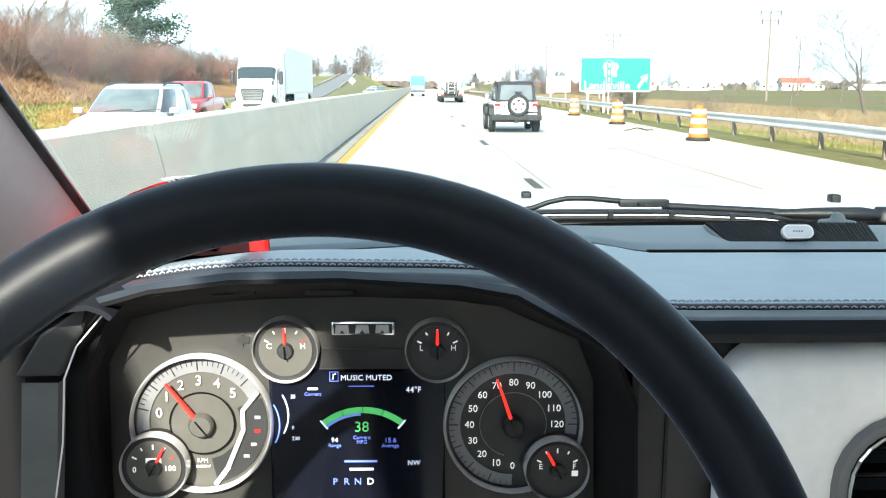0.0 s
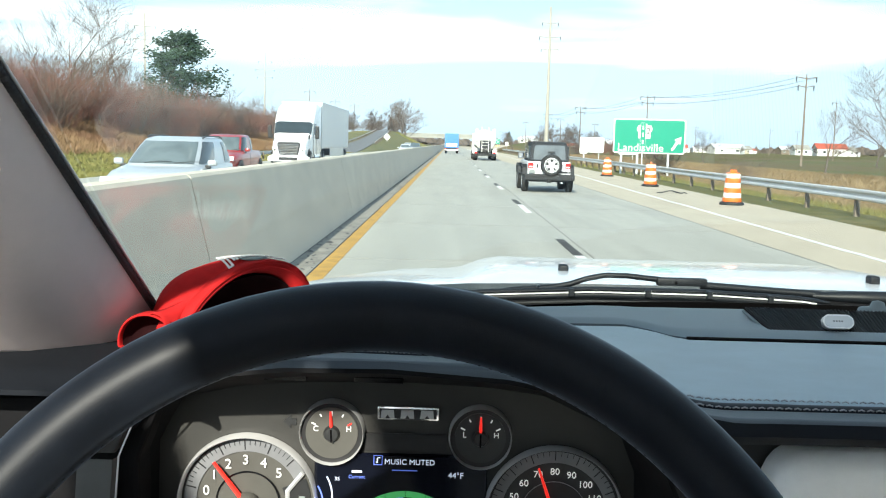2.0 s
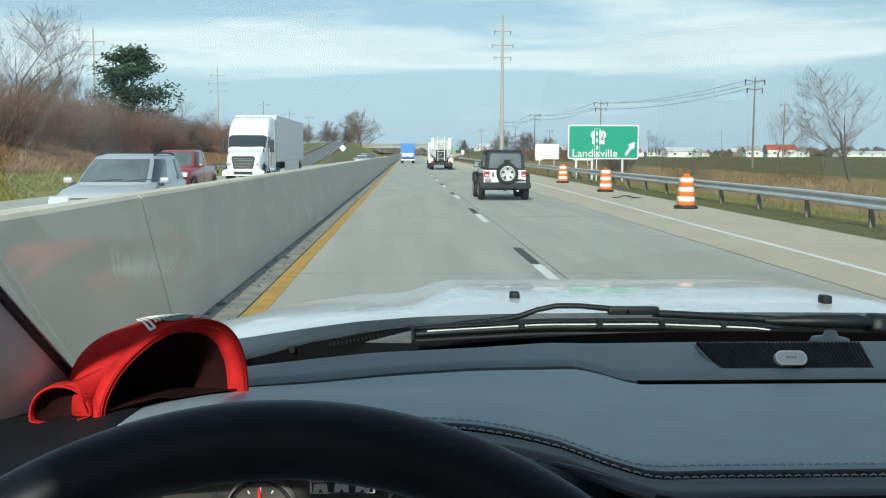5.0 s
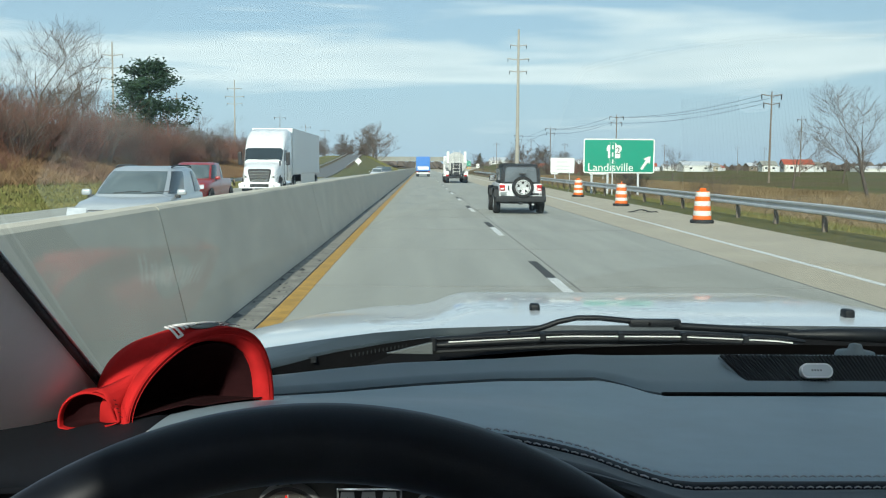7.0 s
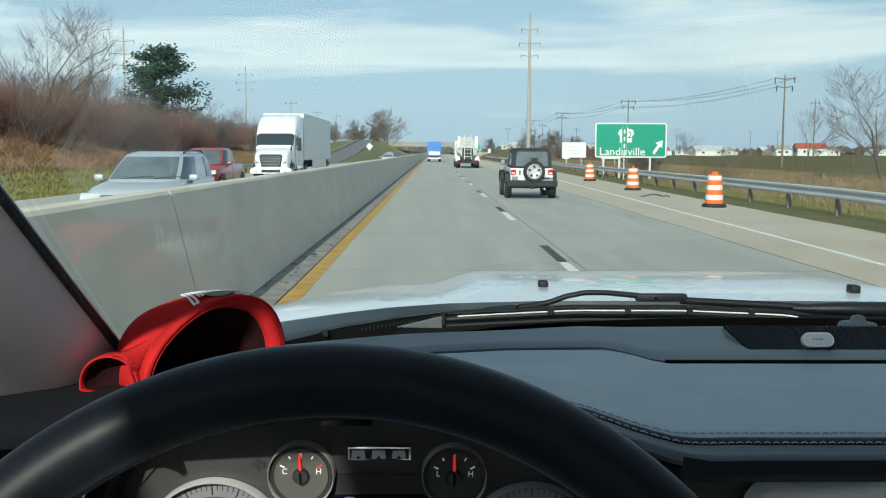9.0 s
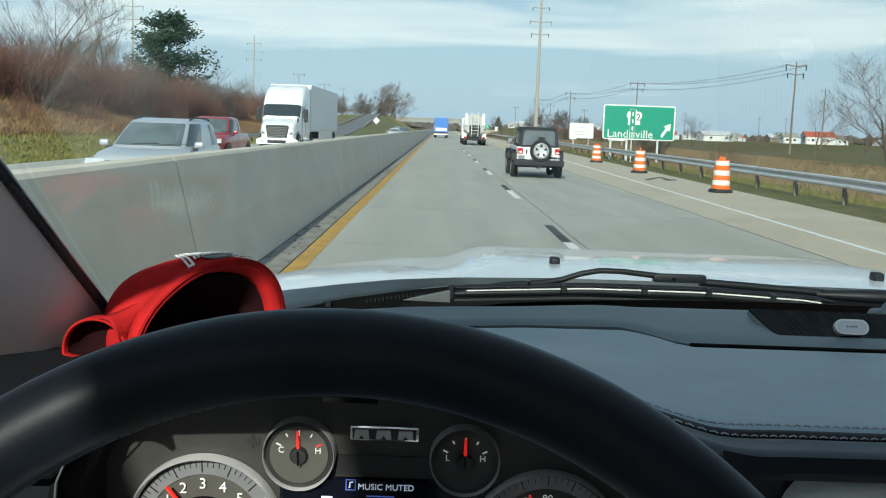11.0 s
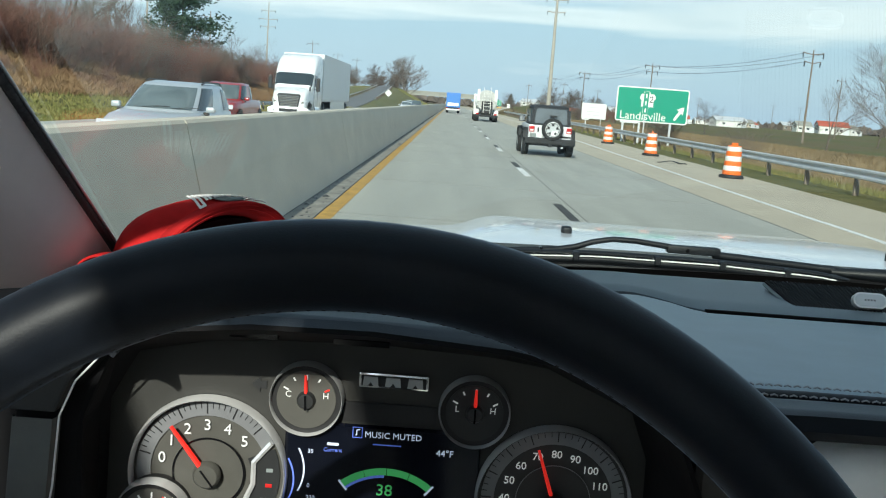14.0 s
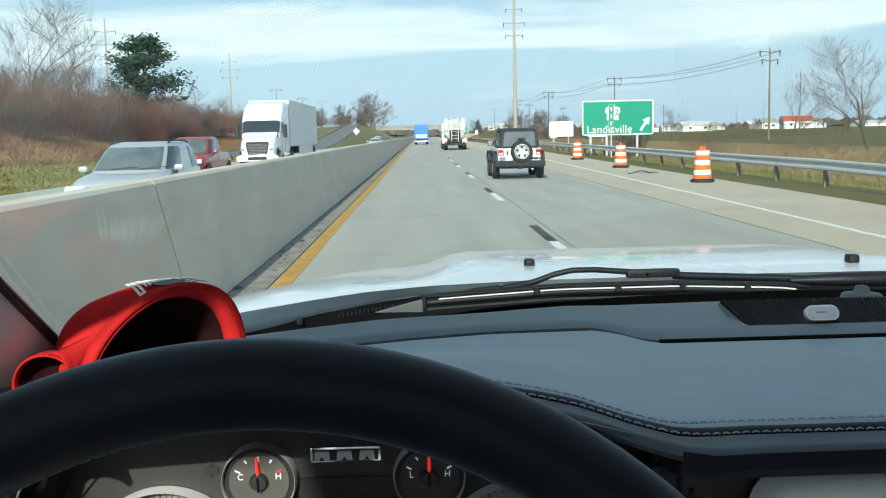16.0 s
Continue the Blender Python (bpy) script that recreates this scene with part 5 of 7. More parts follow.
def slices(levels, z):
    for a, b in zip(levels, levels[1:]):
        if a[0] <= z <= b[0]:
            f = (z - a[0]) / (b[0] - a[0])
            return tuple(a[i] + (b[i] - a[i]) * f for i in range(1, 4))
    return levels[-1][1:]


def build_car(m, paint, label, kind="suv", name="car"):
    """Faces the driver: front at y = 0."""
    t = thing(name, label, "car", "oncoming vehicles", m)
    # (height, front, back, half width)
    if kind == "pickup":
        body = [(0.42, 0.10, 5.55, 0.86), (0.52, 0.02, 5.6, 0.95), (0.80, 0.0, 5.62, 0.97), (0.98, 0.06, 5.62, 0.96), (1.06, 0.30, 5.6, 0.93), (1.12, 1.15, 5.58, 0.91), (1.15, 1.5, 5.56, 0.89)]
        cab = [(1.10, 1.30, 3.95, 0.88), (1.30, 1.55, 3.93, 0.85), (1.62, 1.98, 3.86, 0.77), (1.76, 2.22, 3.75, 0.70), (1.80, 2.5, 3.5, 0.58)]
        ln = 5.6
    elif kind == "sedan":
        body = [(0.30, 0.10, 4.65, 0.80), (0.40, 0.02, 4.7, 0.88), (0.60, 0.0, 4.72, 0.90), (0.74, 0.08, 4.7, 0.88), (0.84, 0.40, 4.66, 0.86), (0.92, 1.1, 4.6, 0.83), (0.95, 1.4, 4.4, 0.80)]
        cab = [(0.90, 1.15, 4.15, 0.80), (1.05, 1.45, 4.02, 0.76), (1.28, 1.95, 3.7, 0.68), (1.39, 2.25, 3.45, 0.60), (1.43, 2.5, 3.2, 0.48)]
        ln = 4.7
    else:
        body = [(0.36, 0.10, 4.62, 0.82), (0.46, 0.02, 4.68, 0.91), (0.68, 0.0, 4.7, 0.94), (0.84, 0.07, 4.7, 0.92), (0.94, 0.32, 4.68, 0.90), (1.02, 0.95, 4.66, 0.88), (1.06, 1.25, 4.62, 0.86)]
        cab = [(1.02, 1.05, 4.6, 0.85), (1.20, 1.36, 4.54, 0.82), (1.46, 1.82, 4.36, 0.75), (1.60, 2.12, 4.2, 0.68), (1.66, 2.5, 3.9, 0.54)]
        ln = 4.7
    part("body", loft([ring_of(z, a, b, w) for z, a, b, w in body], close=True, caps=True), paint, t, "", 50)
    part("roof", loft([ring_of(z, a, b, w, 4.5) for z, a, b, w in cab], close=True, caps=True), paint, t, "", 50)
    z0, z1 = cab[0][0] + 0.07, cab[3][0] - 0.05
    zs = [z0 + (z1 - z0) * k / 5 for k in range(6)]
    rings = [ring_of(z, *slices(cab, z), 4.5, 96, 0.008) for z in zs]

    def pane(name, i0, i1, material="dglass"):
        return part(name, loft([[r[i % 96] for i in range(i0, i1 + 1)] for r in rings]), material, t, "", 60)
    screen = pane("windscreen", 62, 82, "wglass")
    for v in (-1, 1):
        q = Vector((v * 0.30, cab[0][1] + 0.12, cab[0][0] + 0.085))
        part("wiper", tube([q, q + Vector((0.30, 0.05, 0.03)), q + Vector((0.55, 0.04, 0.035))], 0.008, 5), "black", screen)
    part("seat_row", box((-0.55, cab[2][1] + 0.55, cab[0][0] - 0.1), (0.55, cab[2][1] + 0.75, cab[1][0] + 0.02), 0.05), "black", t, "dark seats")
    for i0, i1 in ((-11, -1), (1, 11), (37, 47), (49, 59)):
        pane("side_window", i0, i1)
    h = body[2][0]
    for v in (-1, 1):
        lamp = part("headlamp", loft([[(v * x, y - 0.012 + 0.05 * ((abs(x) - 0.4) / 0.5) ** 2, z) for x in (0.46, 0.56, 0.66, 0.76, 0.84)] for y, z in ((0.02, h + 0.0), (0.03, h + 0.08), (0.10, h + 0.16))]), "lamp", t, "clear headlamp", 60)
        mir = part("mirror", box((v * 0.99 - 0.10, cab[1][1] + 0.20, cab[0][0] + 0.03), (v * 0.99 + 0.10, cab[1][1] + 0.33, cab[0][0] + 0.16), 0.055, 4), paint, t, "", 60)
        part("mirror_foot", box((v * 0.90 - 0.06, cab[1][1] + 0.23, cab[0][0] - 0.03), (v * 0.90 + 0.06, cab[1][1] + 0.31, cab[0][0] + 0.05), 0.02), "black", mir)
        part("door_gap", box((v * (body[3][3] + 0.004) - 0.004, 2.52, body[1][0] + 0.05), (v * (body[3][3] + 0.004) + 0.004, 2.535, body[4][0] + 0.02)), "black", t)
        for yy in (0.92, ln - 1.0):
            part("wheel_arch", cyl((v * 0.70, yy, 0.40), (v * (body[2][3] + 0.006), yy, 0.40), 0.42, None, 24), "black", t, "dark wheel arch")
            wheel_parts(t, v * (body[2][3] - 0.10), yy, 0.35, 0.24)
        part("fog_lamp", cyl((v * 0.64, 0.03, h - 0.18), (v * 0.64, -0.005, h - 0.18), 0.05, None, 12), "lamp", t)
    if kind == "suv":
        for v in (-1, 1):
            part("roof_rail", tube([(v * 0.60, 2.35, cab[3][0] + 0.03), (v * 0.61, 2.6, cab[3][0] + 0.075), (v * 0.61, 3.8, cab[3][0] + 0.075), (v * 0.60, 4.05, cab[3][0] + 0.03)], 0.02, 6), "black", t, "black roof rail")
    gr = part("grille", box((-0.42, -0.03, h - 0.06), (0.42, 0.06, h + 0.13), 0.03), "black", t, "dark grille")
    for k in range(3):
        part("grille_bar", box((-0.40, -0.042, h - 0.03 + 0.055 * k), (0.40, -0.028, h - 0.01 + 0.055 * k), 0.005, 1), "chrome", gr)
    part("air_intake", box((-0.52, -0.02, body[0][0] + 0.03), (0.52, 0.08, h - 0.13), 0.03), "black", t)
    part("number_plate", box((-0.17, -0.032, h - 0.14), (0.17, -0.018, h - 0.07)), "galv", t, "plain number plate")
    return t


build_car(pose(-6.0, 18.5, 0), "silver", "pale silver sport utility car in the oncoming lane")
build_car(pose(-9.0, 36, 0), "redpaint", "red pickup truck in the oncoming lane", "pickup", "pickup_truck")
build_car(pose(-6.0, 128, 0), "white", "white car in the oncoming lane", "sedan")
build_car(pose(-6.0, 165, 0), "darkblue", "dark blue car in the oncoming lane", "suv")
build_car(pose(-9.5, 215, 0), "white", "white van in the oncoming lane", "suv")


def build_tyre_scrap(x, y):
    t = thing("tyre_scrap", "torn strip of black tyre tread lying on the shoulder", "debris", m=pose(x, y, 0.0, 0, 0, 12))
    rows = []
    for i in range(13):
        f = i / 12
        z = 0.012 + 0.09 * math.sin(math.pi * f) ** 2 * (0.4 + f)
        rows.append([(-0.45 + 0.95 * f, -0.10 + 0.05 * math.sin(5 * f), z + 0.02), (-0.45 + 0.95 * f, 0.02, z + 0.035), (-0.45 + 0.95 * f, 0.12 - 0.03 * math.cos(4 * f), z + 0.012)])
    part("tread", solid(loft(rows), 0.014), "tyre", t, "", 60)
    part("loose_end", solid(loft([[(0.42, -0.1, 0.02), (0.42, 0.06, 0.03)], [(0.58, -0.14, 0.075), (0.60, 0.02, 0.06)], [(0.70, -0.12, 0.02), (0.72, 0.03, 0.02)]]), 0.012), "tyre", t)


build_tyre_scrap(8.3, 36.0)


# ---- the truck: bonnet, wipers, glass ----
CX = 0.47  # middle of the truck


def lerp_line(pts, x):
    if x <= pts[0][0]:
        return pts[0][1]
    for (a, b), (c, d) in zip(pts, pts[1:]):
        if x <= c:
            return b + (d - b) * (x - a) / (c - a)
    return pts[-1][1]


def bonnet_z(x, y):
    u = abs(x - CX)
    zc = lerp_line([(1.0, 1.40), (1.58, 1.412), (1.7, 1.418), (2.0, 1.402), (2.4, 1.366), (2.75, 1.318), (2.9, 1.285), (3.0, 1.23), (3.05, 1.12)], y)
    s = min(1, max(0, (u - 0.36) / 0.12))
    fall = lerp_line([(0.42, 0.0), (0.6, 0.010), (0.75, 0.030), (0.86, 0.058), (0.93, 0.082), (0.97, 0.12), (1.0, 0.34)], u)
    return zc - (0.030 * s * s * (3 - 2 * s) + fall) * lerp_line([(1.4, 0.40), (2.3, 1.0)], y)


COWL = [(-0.50, 1.20), (-0.36, 1.36), (-0.252, 1.433), (-0.154, 1.49), (-0.073, 1.526), (0.014, 1.566), (0.09, 1.581), (0.178, 1.596), (0.47, 1.605), (0.762, 1.596), (0.85, 1.581), (0.926, 1.566), (1.013, 1.526), (1.094, 1.49), (1.192, 1.433), (1.30, 1.36), (1.44, 1.20)]
REAR = [(-0.42, 0.93), (-0.165, 1.07), (-0.103, 1.117), (-0.04, 1.158), (0.082, 1.191), (0.171, 1.229), (0.353, 1.242), (0.59, 1.242), (0.78, 1.229), (0.97, 1.16), (1.10, 1.08), (1.36, 0.93)]
SEAM = [(-0.42, 0.86), (-0.16, 0.972), (-0.092, 0.997), (-0.013, 1.036), (0.072, 1.064), (0.184, 1.073), (0.206, 1.032), (0.223, 0.981), (1.36, 0.981)]
STITCH = [(-0.42, 0.70), (-0.30, 0.755), (-0.228, 0.768), (-0.14, 0.738), (-0.047, 0.728), (0.046, 0.722), (0.084, 0.712), (0.107, 0.704), (0.133, 0.678), (0.158, 0.661), (0.2, 0.670), (1.36, 0.673)]


def build_bonnet():
    t = thing("truck_bonnet", "white pickup bonnet with a raised centre and washer nozzles", "bonnet")
    us = [-1.0, -0.985, -0.97, -0.94, -0.90, -0.86, -0.80, -0.75, -0.68, -0.6] + [i * 0.03 for i in range(-18, 19)] + [0.6, 0.68, 0.75, 0.80, 0.86, 0.90, 0.94, 0.97, 0.985, 1.0]
    fs = [0, 0.04, 0.1, 0.18, 0.28, 0.38, 0.48, 0.58, 0.68, 0.76, 0.82, 0.87, 0.91, 0.94, 0.965, 0.985, 1]
    rows = []
    for f in fs:
        row = []
        for u in us:
            y0 = lerp_line(COWL, CX + u)
            y = y0 + (3.05 - y0) * f
            row.append((CX + u, y + (0.0 if y < 2.6 else -0.25 * (u * u) * (y - 2.6) / 0.45), bonnet_z(CX + u, y)))
        rows.append(row)
    bm = loft(rows)
    part("panel", solid(bm, 0.012), "white", t, "white painted panel", 50)
    part("front_end", box((CX - 0.95, 2.75, 0.55), (CX + 0.95, 3.05, 1.05), 0.06), "white", t)
    for s in (-1, 1):
        part("wing", box((CX + s * 0.90 - 0.07, 1.1, 0.55), (CX + s * 0.90 + 0.07, 2.85, 1.0), 0.03), "white", t)
    for x, y in ((0.198, 1.785), (0.744, 1.705)):
        z = bonnet_z(x, y)
        part("washer_nozzle", box((x - 0.009, y - 0.012, z - 0.006), (x + 0.009, y + 0.012, z + 0.012), 0.005, 3), "wiper", t, "black washer nozzle", 60)


build_bonnet()

def build_cowl():
    """A satin ledge along the bonnet edge over a deep trough coloured black for shade."""
    xs = [-0.44 + 0.02 * i for i in range(92)]
    c = thing("windscreen_cowl", "black plastic cowl with a satin ledge below the windscreen", "cowl")

    def wide(x):
        return lerp_line([(0.0, 0.004), (0.455, 0.004), (0.50, 0.012), (0.56, 0.040), (0.62, 0.052), (0.66, 0.085), (0.69, 0.10), (0.72, 0.115), (1.0, 0.12)], abs(x - CX))

    def top(x, f):
        return 1.4165 - 0.055 * max(0, abs(x - CX) - 0.55) - 0.010 * f
    rows = [[(x, lerp_line(COWL, x) - wide(x) * f, top(x, f)) for x in xs] for f in (0.0, 0.3, 0.7, 0.94)]
    rows.append([(x, lerp_line(COWL, x) - wide(x), top(x, 1.0) - 0.003) for x in xs])
    part("ledge", solid(loft(rows), 0.003), "ledge", c, "satin grey-black ledge", 40)
    # skirt and tray: near-black colour carries the shade under the ledge
    part("ledge_skirt", solid(loft([[(x, lerp_line(COWL, x) - wide(x) + dy, top(x, 1.0) + dz) for x in xs] for dy, dz in ((0.0, -0.0032), (0.003, -0.05))]), 0.002), "lining", c, "skirt coloured black for the shade below the ledge", 40)
    rows = []
    for f in (0, 0.12, 0.5, 0.85, 1.0):
        rows.append([(x, lerp_line(REAR, x) - 0.01 + f * (lerp_line(COWL, x) - lerp_line(REAR, x) + 0.01), lerp_line([(0, 1.346), (0.12, 1.346), (0.5, 1.352), (0.85, 1.366), (1.0, 1.398)], f) - 0.05 * max(0, abs(x - CX) - 0.55) * f) for x in xs])
    part("tray", solid(loft(rows), 0.006), "lining", c, "deep trough coloured black for its shade", 40)
    for s in (-1, 1):
        for i in range(15):
            x = CX + s * (0.585 - 0.0058 * i)
            y = lerp_line(COWL, x) - wide(x)
            part("slot", box((x - 0.0013, y - 0.0035, top(x, 1.0) - 0.014), (x + 0.0010, y - 0.001, top(x, 1.0) - 0.009)), "cowl", c)
        x = CX + s * 0.640
        y = lerp_line(COWL, x) - wide(x)
        clip = part("clip", box((x - 0.008, y - 0.003, top(x, 1.0) - 0.010), (x + 0.008, y + 0.02, top(x, 1.0) - 0.0015), 0.001), "cowl", c, "moulded plastic clip")
        part("clip_screw", cyl((x + 0.002, y + 0.014, top(x, 1.0) - 0.002), (x + 0.002, y + 0.014, top(x, 1.0) + 0.0015), 0.0022, None, 10), "wiper", clip)
    # pale wedge painting the light seen between the blade tip and the tray
    part("wedge_cover", prism([(-0.062, 1.403), (0.006, 1.402), (0.006, 1.420)], 1.424, 1.432, "y", 0.001), "cowllight", c, "pale grey wedge standing in for light on the cowl")


build_cowl()


def build_wiper(label, head, arm, plate, hump, blade):
    """head, arm, hump, blade: lines of points from the pivot to the tip; plate: box of the hinge cover."""
    t = thing("wiper", label, "wiper", "wipers")
    part("pivot_cap", lathe([(0.0, 0.016), (0.014, 0.015), (0.020, 0.006), (0.022, -0.03)], 20, Matrix.Translation(head[0])), "wiper", t, "", 60)
    part("arm_head", tube(head, [0.012, 0.014, 0.012, 0.007][:len(head)], 10, 0.8), "wiper", t, "", 60)
    part("arm", tube(arm, 0.0058, 8), "wiper", t, "", 60)
    p = part("hinge_cover", box(*plate, 0.003), "wiper", t, "flat hinge cover", 40)
    cx, cz = (plate[0][0] + plate[1][0]) / 2, (plate[0][2] + plate[1][2]) / 2
    part("hinge_pin", cyl((cx - 0.01, plate[0][1] - 0.002, cz), (cx - 0.01, plate[0][1] + 0.002, cz), 0.0025, None, 10), "gloss", p)
    part("hook", tube(hump, [0.0045, 0.0042, 0.0042, 0.0042, 0.0045, 0.005, 0.004, 0.003][:len(hump)], 8), "wiper", t, "bowed arm end", 60)
    n = 24
    bend = []
    for i in range(n + 1):
        x = blade[0][0] + (blade[-1][0] - blade[0][0]) * i / n
        bend.append(Vector((x, blade[0][1], lerp_line([(q[0], q[2]) for q in blade], x))))
    part("blade", tube([v + Vector((0, 0.004, -0.003)) for v in bend], [0.004] + [0.0065] * (n - 1) + [0.004], 8, 0.9), "wiper", t, "", 60)
    part("spoiler", tube([v + Vector((0, 0.009, 0.005)) for v in bend], [0.003] + [0.0055] * (n - 1) + [0.003], 8, 0.7), "wiper", t, "", 60)
    part("rubber", tube([v + Vector((0, 0.002, -0.013)) for v in bend], 0.0026, 6), "rubber", t)
    # thin white tube paints the gloss highlight along the blade
    part("blade_highlight", tube([v + Vector((0, -0.0035, 0.002)) for v in bend[1:-1]], 0.0011, 6), "sheeting", t, "white strip standing in for the blade's highlight")
    part("end_cap", box((-0.003, -0.004, -0.012), (0.006, 0.012, 0.010), 0.002, 1, Matrix.Translation(bend[0])), "wiper", t)
    for f in (0.32, 0.5, 0.68, 0.86):
        v = bend[int(f * n)]
        part("clip", box((-0.005, -0.006, -0.005), (0.005, 0.012, 0.008), 0.002, 1, Matrix.Translation(v)), "wiper", t)
    pin = bend[7] + Vector((-0.05, -0.004, 0.010))
    part("pin", cyl(pin, pin + Vector((0, 0.004, 0)), 0.0024, None, 10), "chrome", t, "bright rivet")


build_wiper("long black driver wiper with a bowed arm resting on the cowl",
            [(0.72, 1.47, 1.420), (0.68, 1.46, 1.426), (0.61, 1.465, 1.426), (0.55, 1.48, 1.424)],
            [(0.60, 1.475, 1.422), (0.556, 1.48, 1.4265), (0.469, 1.48, 1.431), (0.375, 1.48, 1.436)],
            ((0.306, 1.472, 1.4345), (0.384, 1.488, 1.4465)),
            [(0.312, 1.48, 1.443), (0.26, 1.48, 1.4478), (0.226, 1.48, 1.4478), (0.198, 1.48, 1.442), (0.172, 1.48, 1.4325), (0.145, 1.478, 1.427), (0.08, 1.465, 1.424), (0.03, 1.45, 1.416)],
            [(0.006, 1.43, 1.4165), (0.077, 1.43, 1.4205), (0.2, 1.43, 1.4270), (0.368, 1.43, 1.4270), (0.511, 1.43, 1.4210), (0.56, 1.43, 1.4150)])
build_wiper("black passenger wiper resting on the cowl",
            [(1.30, 1.33, 1.395), (1.25, 1.35, 1.402), (1.18, 1.37, 1.405), (1.12, 1.38, 1.404)],
            [(1.14, 1.385, 1.403), (1.06, 1.40, 1.410), (0.98, 1.41, 1.414)],
            ((0.91, 1.404, 1.410), (0.985, 1.420, 1.422)),
            [(0.915, 1.412, 1.419), (0.87, 1.415, 1.423), (0.84, 1.415, 1.422), (0.80, 1.412, 1.412)],
            [(0.62, 1.405, 1.402), (0.80, 1.405, 1.409), (1.10, 1.405, 1.402)])

PIL = [(-0.287, 0.86, 1.49), (-0.287, 0.11, 1.99)]  # inner edge of the driver's windscreen pillar


def build_windscreen():
    rows = []
    for i in range(13):
        f = i / 12
        row = []
        for k in range(29):
            g = k / 28
            x = -0.33 + 1.60 * g
            u = min(1.1, abs(x - CX) / 0.757)
            b = Vector((x, 1.445 - 0.40 * u ** 2.4, 1.385))
            t = Vector((x, 0.22 - 0.13 * u ** 2.4, 2.01))
            row.append(b.lerp(t, f) + Vector((0, 0, 0.060 * math.sin(math.pi * f))))
        rows.append(row)
    ob = part("windscreen", solid(loft(rows), 0.005), "windshield", None, smooth=40)
    ob.visible_shadow = False
    band = [[Vector(p) + Vector((0, -0.003, -0.006)) for p in rows[0]], [rows[0][k].lerp(rows[1][k], 0.62) + Vector((0, -0.003, -0.002)) for k in range(29)]]
    part("frit_band", solid(loft(band), 0.0015), "lining", ob, "black painted band along the glass foot")
    tagged(ob, "curved clear laminated windscreen glass", "windscreen", kind="structure")


build_windscreen()


# ---- cab shell ----
def build_pillar(mirror):
    def fx(x):
        return x if not mirror else 2 * CX - x
    name = "windscreen_pillar"
    t = thing(name, "grey cloth-covered windscreen pillar with a ribbed black seal", "pillar", "windscreen pillars")
    rows, edge = [], []
    for i in range(21):
        s = -0.08 + 1.16 * i / 20
        c = Vector(PIL[0]).lerp(Vector(PIL[1]), s)
        edge.append((fx(c.x), c.y, c.z))
        rows.append([(fx(c.x + dx), c.y + dy, c.z + dz) for dx, dy, dz in ((0.0, 0.0, 0.0), (-0.004, -0.005, -0.002), (-0.013, -0.025, -0.011), (-0.036, -0.050, -0.020), (-0.078, -0.078, -0.028), (-0.125, -0.092, -0.030), (-0.165, -0.06, 0.0), (-0.165, 0.05, 0.05))])
    part("trim", solid(loft(rows), 0.004), "pillar", t, "grey cloth trim tinted pink for red light off the cap", 60)
    seal = part("seal", tube(edge, 0.0031, 8), "seal", t, "ribbed black rubber seal", 180)
    g = -1 if mirror else 1
    part("lip", tube([(x + g * 0.0034, y + 0.0016, z + 0.0018) for x, y, z in edge], 0.0011, 6), "alloy", seal, "thin grey lip", 180)
    for i in range(220):
        f = i / 220 * 20
        k = int(f)
        p, q = Vector(edge[k]), Vector(edge[k + 1])
        c, d = p.lerp(q, f - k), (q - p).normalized()
        part("rib", cyl(c - d * 0.0008, c + d * 0.0008, 0.0034, None, 8), "seal", seal)


build_pillar(False)
build_pillar(True)


# unseen shell: its gaps and pale cloth shape the light in the cab
def cab_panel(name, lo, hi, material, label, bevel=0.01):
    return tagged(part(name, box(lo, hi, bevel, 1), material), label, "cab wall", kind="structure")


cab_panel("ceiling", (-0.288, -1.75, 2.02), (1.228, 0.16, 2.07), "liner", "pale cloth cab roof lining")
# unseen panel, added to block a sun patch on the dash pad and strip
cab_panel("sun_block", (-0.338, -0.362, 2.018), (-0.290, 0.16, 2.066), "liner", "unseen panel that keeps sun off the dash")
cab_panel("cab_floor", (-0.50, -1.75, 0.55), (1.44, 1.0, 0.60), "cabgrey", "grey cab floor")
cab_panel("rear_cab_wall", (-0.50, -1.80, 0.60), (1.44, -1.75, 1.35), "cabgrey", "grey rear cab wall")
# header and corners narrow the rear opening to dim light on the wheel
cab_panel("rear_window_header", (-0.50, -1.80, 1.86), (1.44, -1.75, 2.02), "cabgrey", "unseen grey panel over the rear window, cutting light from behind")
for a, b in ((-0.50, -0.14), (1.08, 1.44)):
    cab_panel("rear_corner", (a, -1.80, 1.352), (b, -1.75, 1.858), "cabgrey", "unseen grey corner beside the rear window, cutting light from behind")
rear_pane = cab_panel("rear_window", (-0.14, -1.778, 1.352), (1.08, -1.772, 1.858), "tinted", "dark tinted rear window", 0.001)
rear_pane.visible_shadow = False
# added to shut out sky from the passenger side
cab_panel("passenger_roof_edge", (1.230, -1.75, 2.018), (1.44, 0.16, 2.066), "liner", "unseen roof edge closing off skylight over the passenger door")
for s, nm in ((-0.47, "driver"), (1.41, "passenger")):
    cab_panel(f"{nm}_door_panel", (s - 0.03, -1.75, 0.60), (s + 0.03, 0.70, 1.40), "cabgrey", "grey door panel below the side window")
    cab_panel(f"{nm}_door_post", (s - 0.03, -0.62, 1.40), (s + 0.03, -0.36, 2.02), "pillar", "grey post behind the front door")
    cab_panel(f"{nm}_front_wing_wall", (s - 0.03, 0.70, 0.60), (s + 0.03, 1.05, 1.40), "lining", "dark wall beside the dashboard")
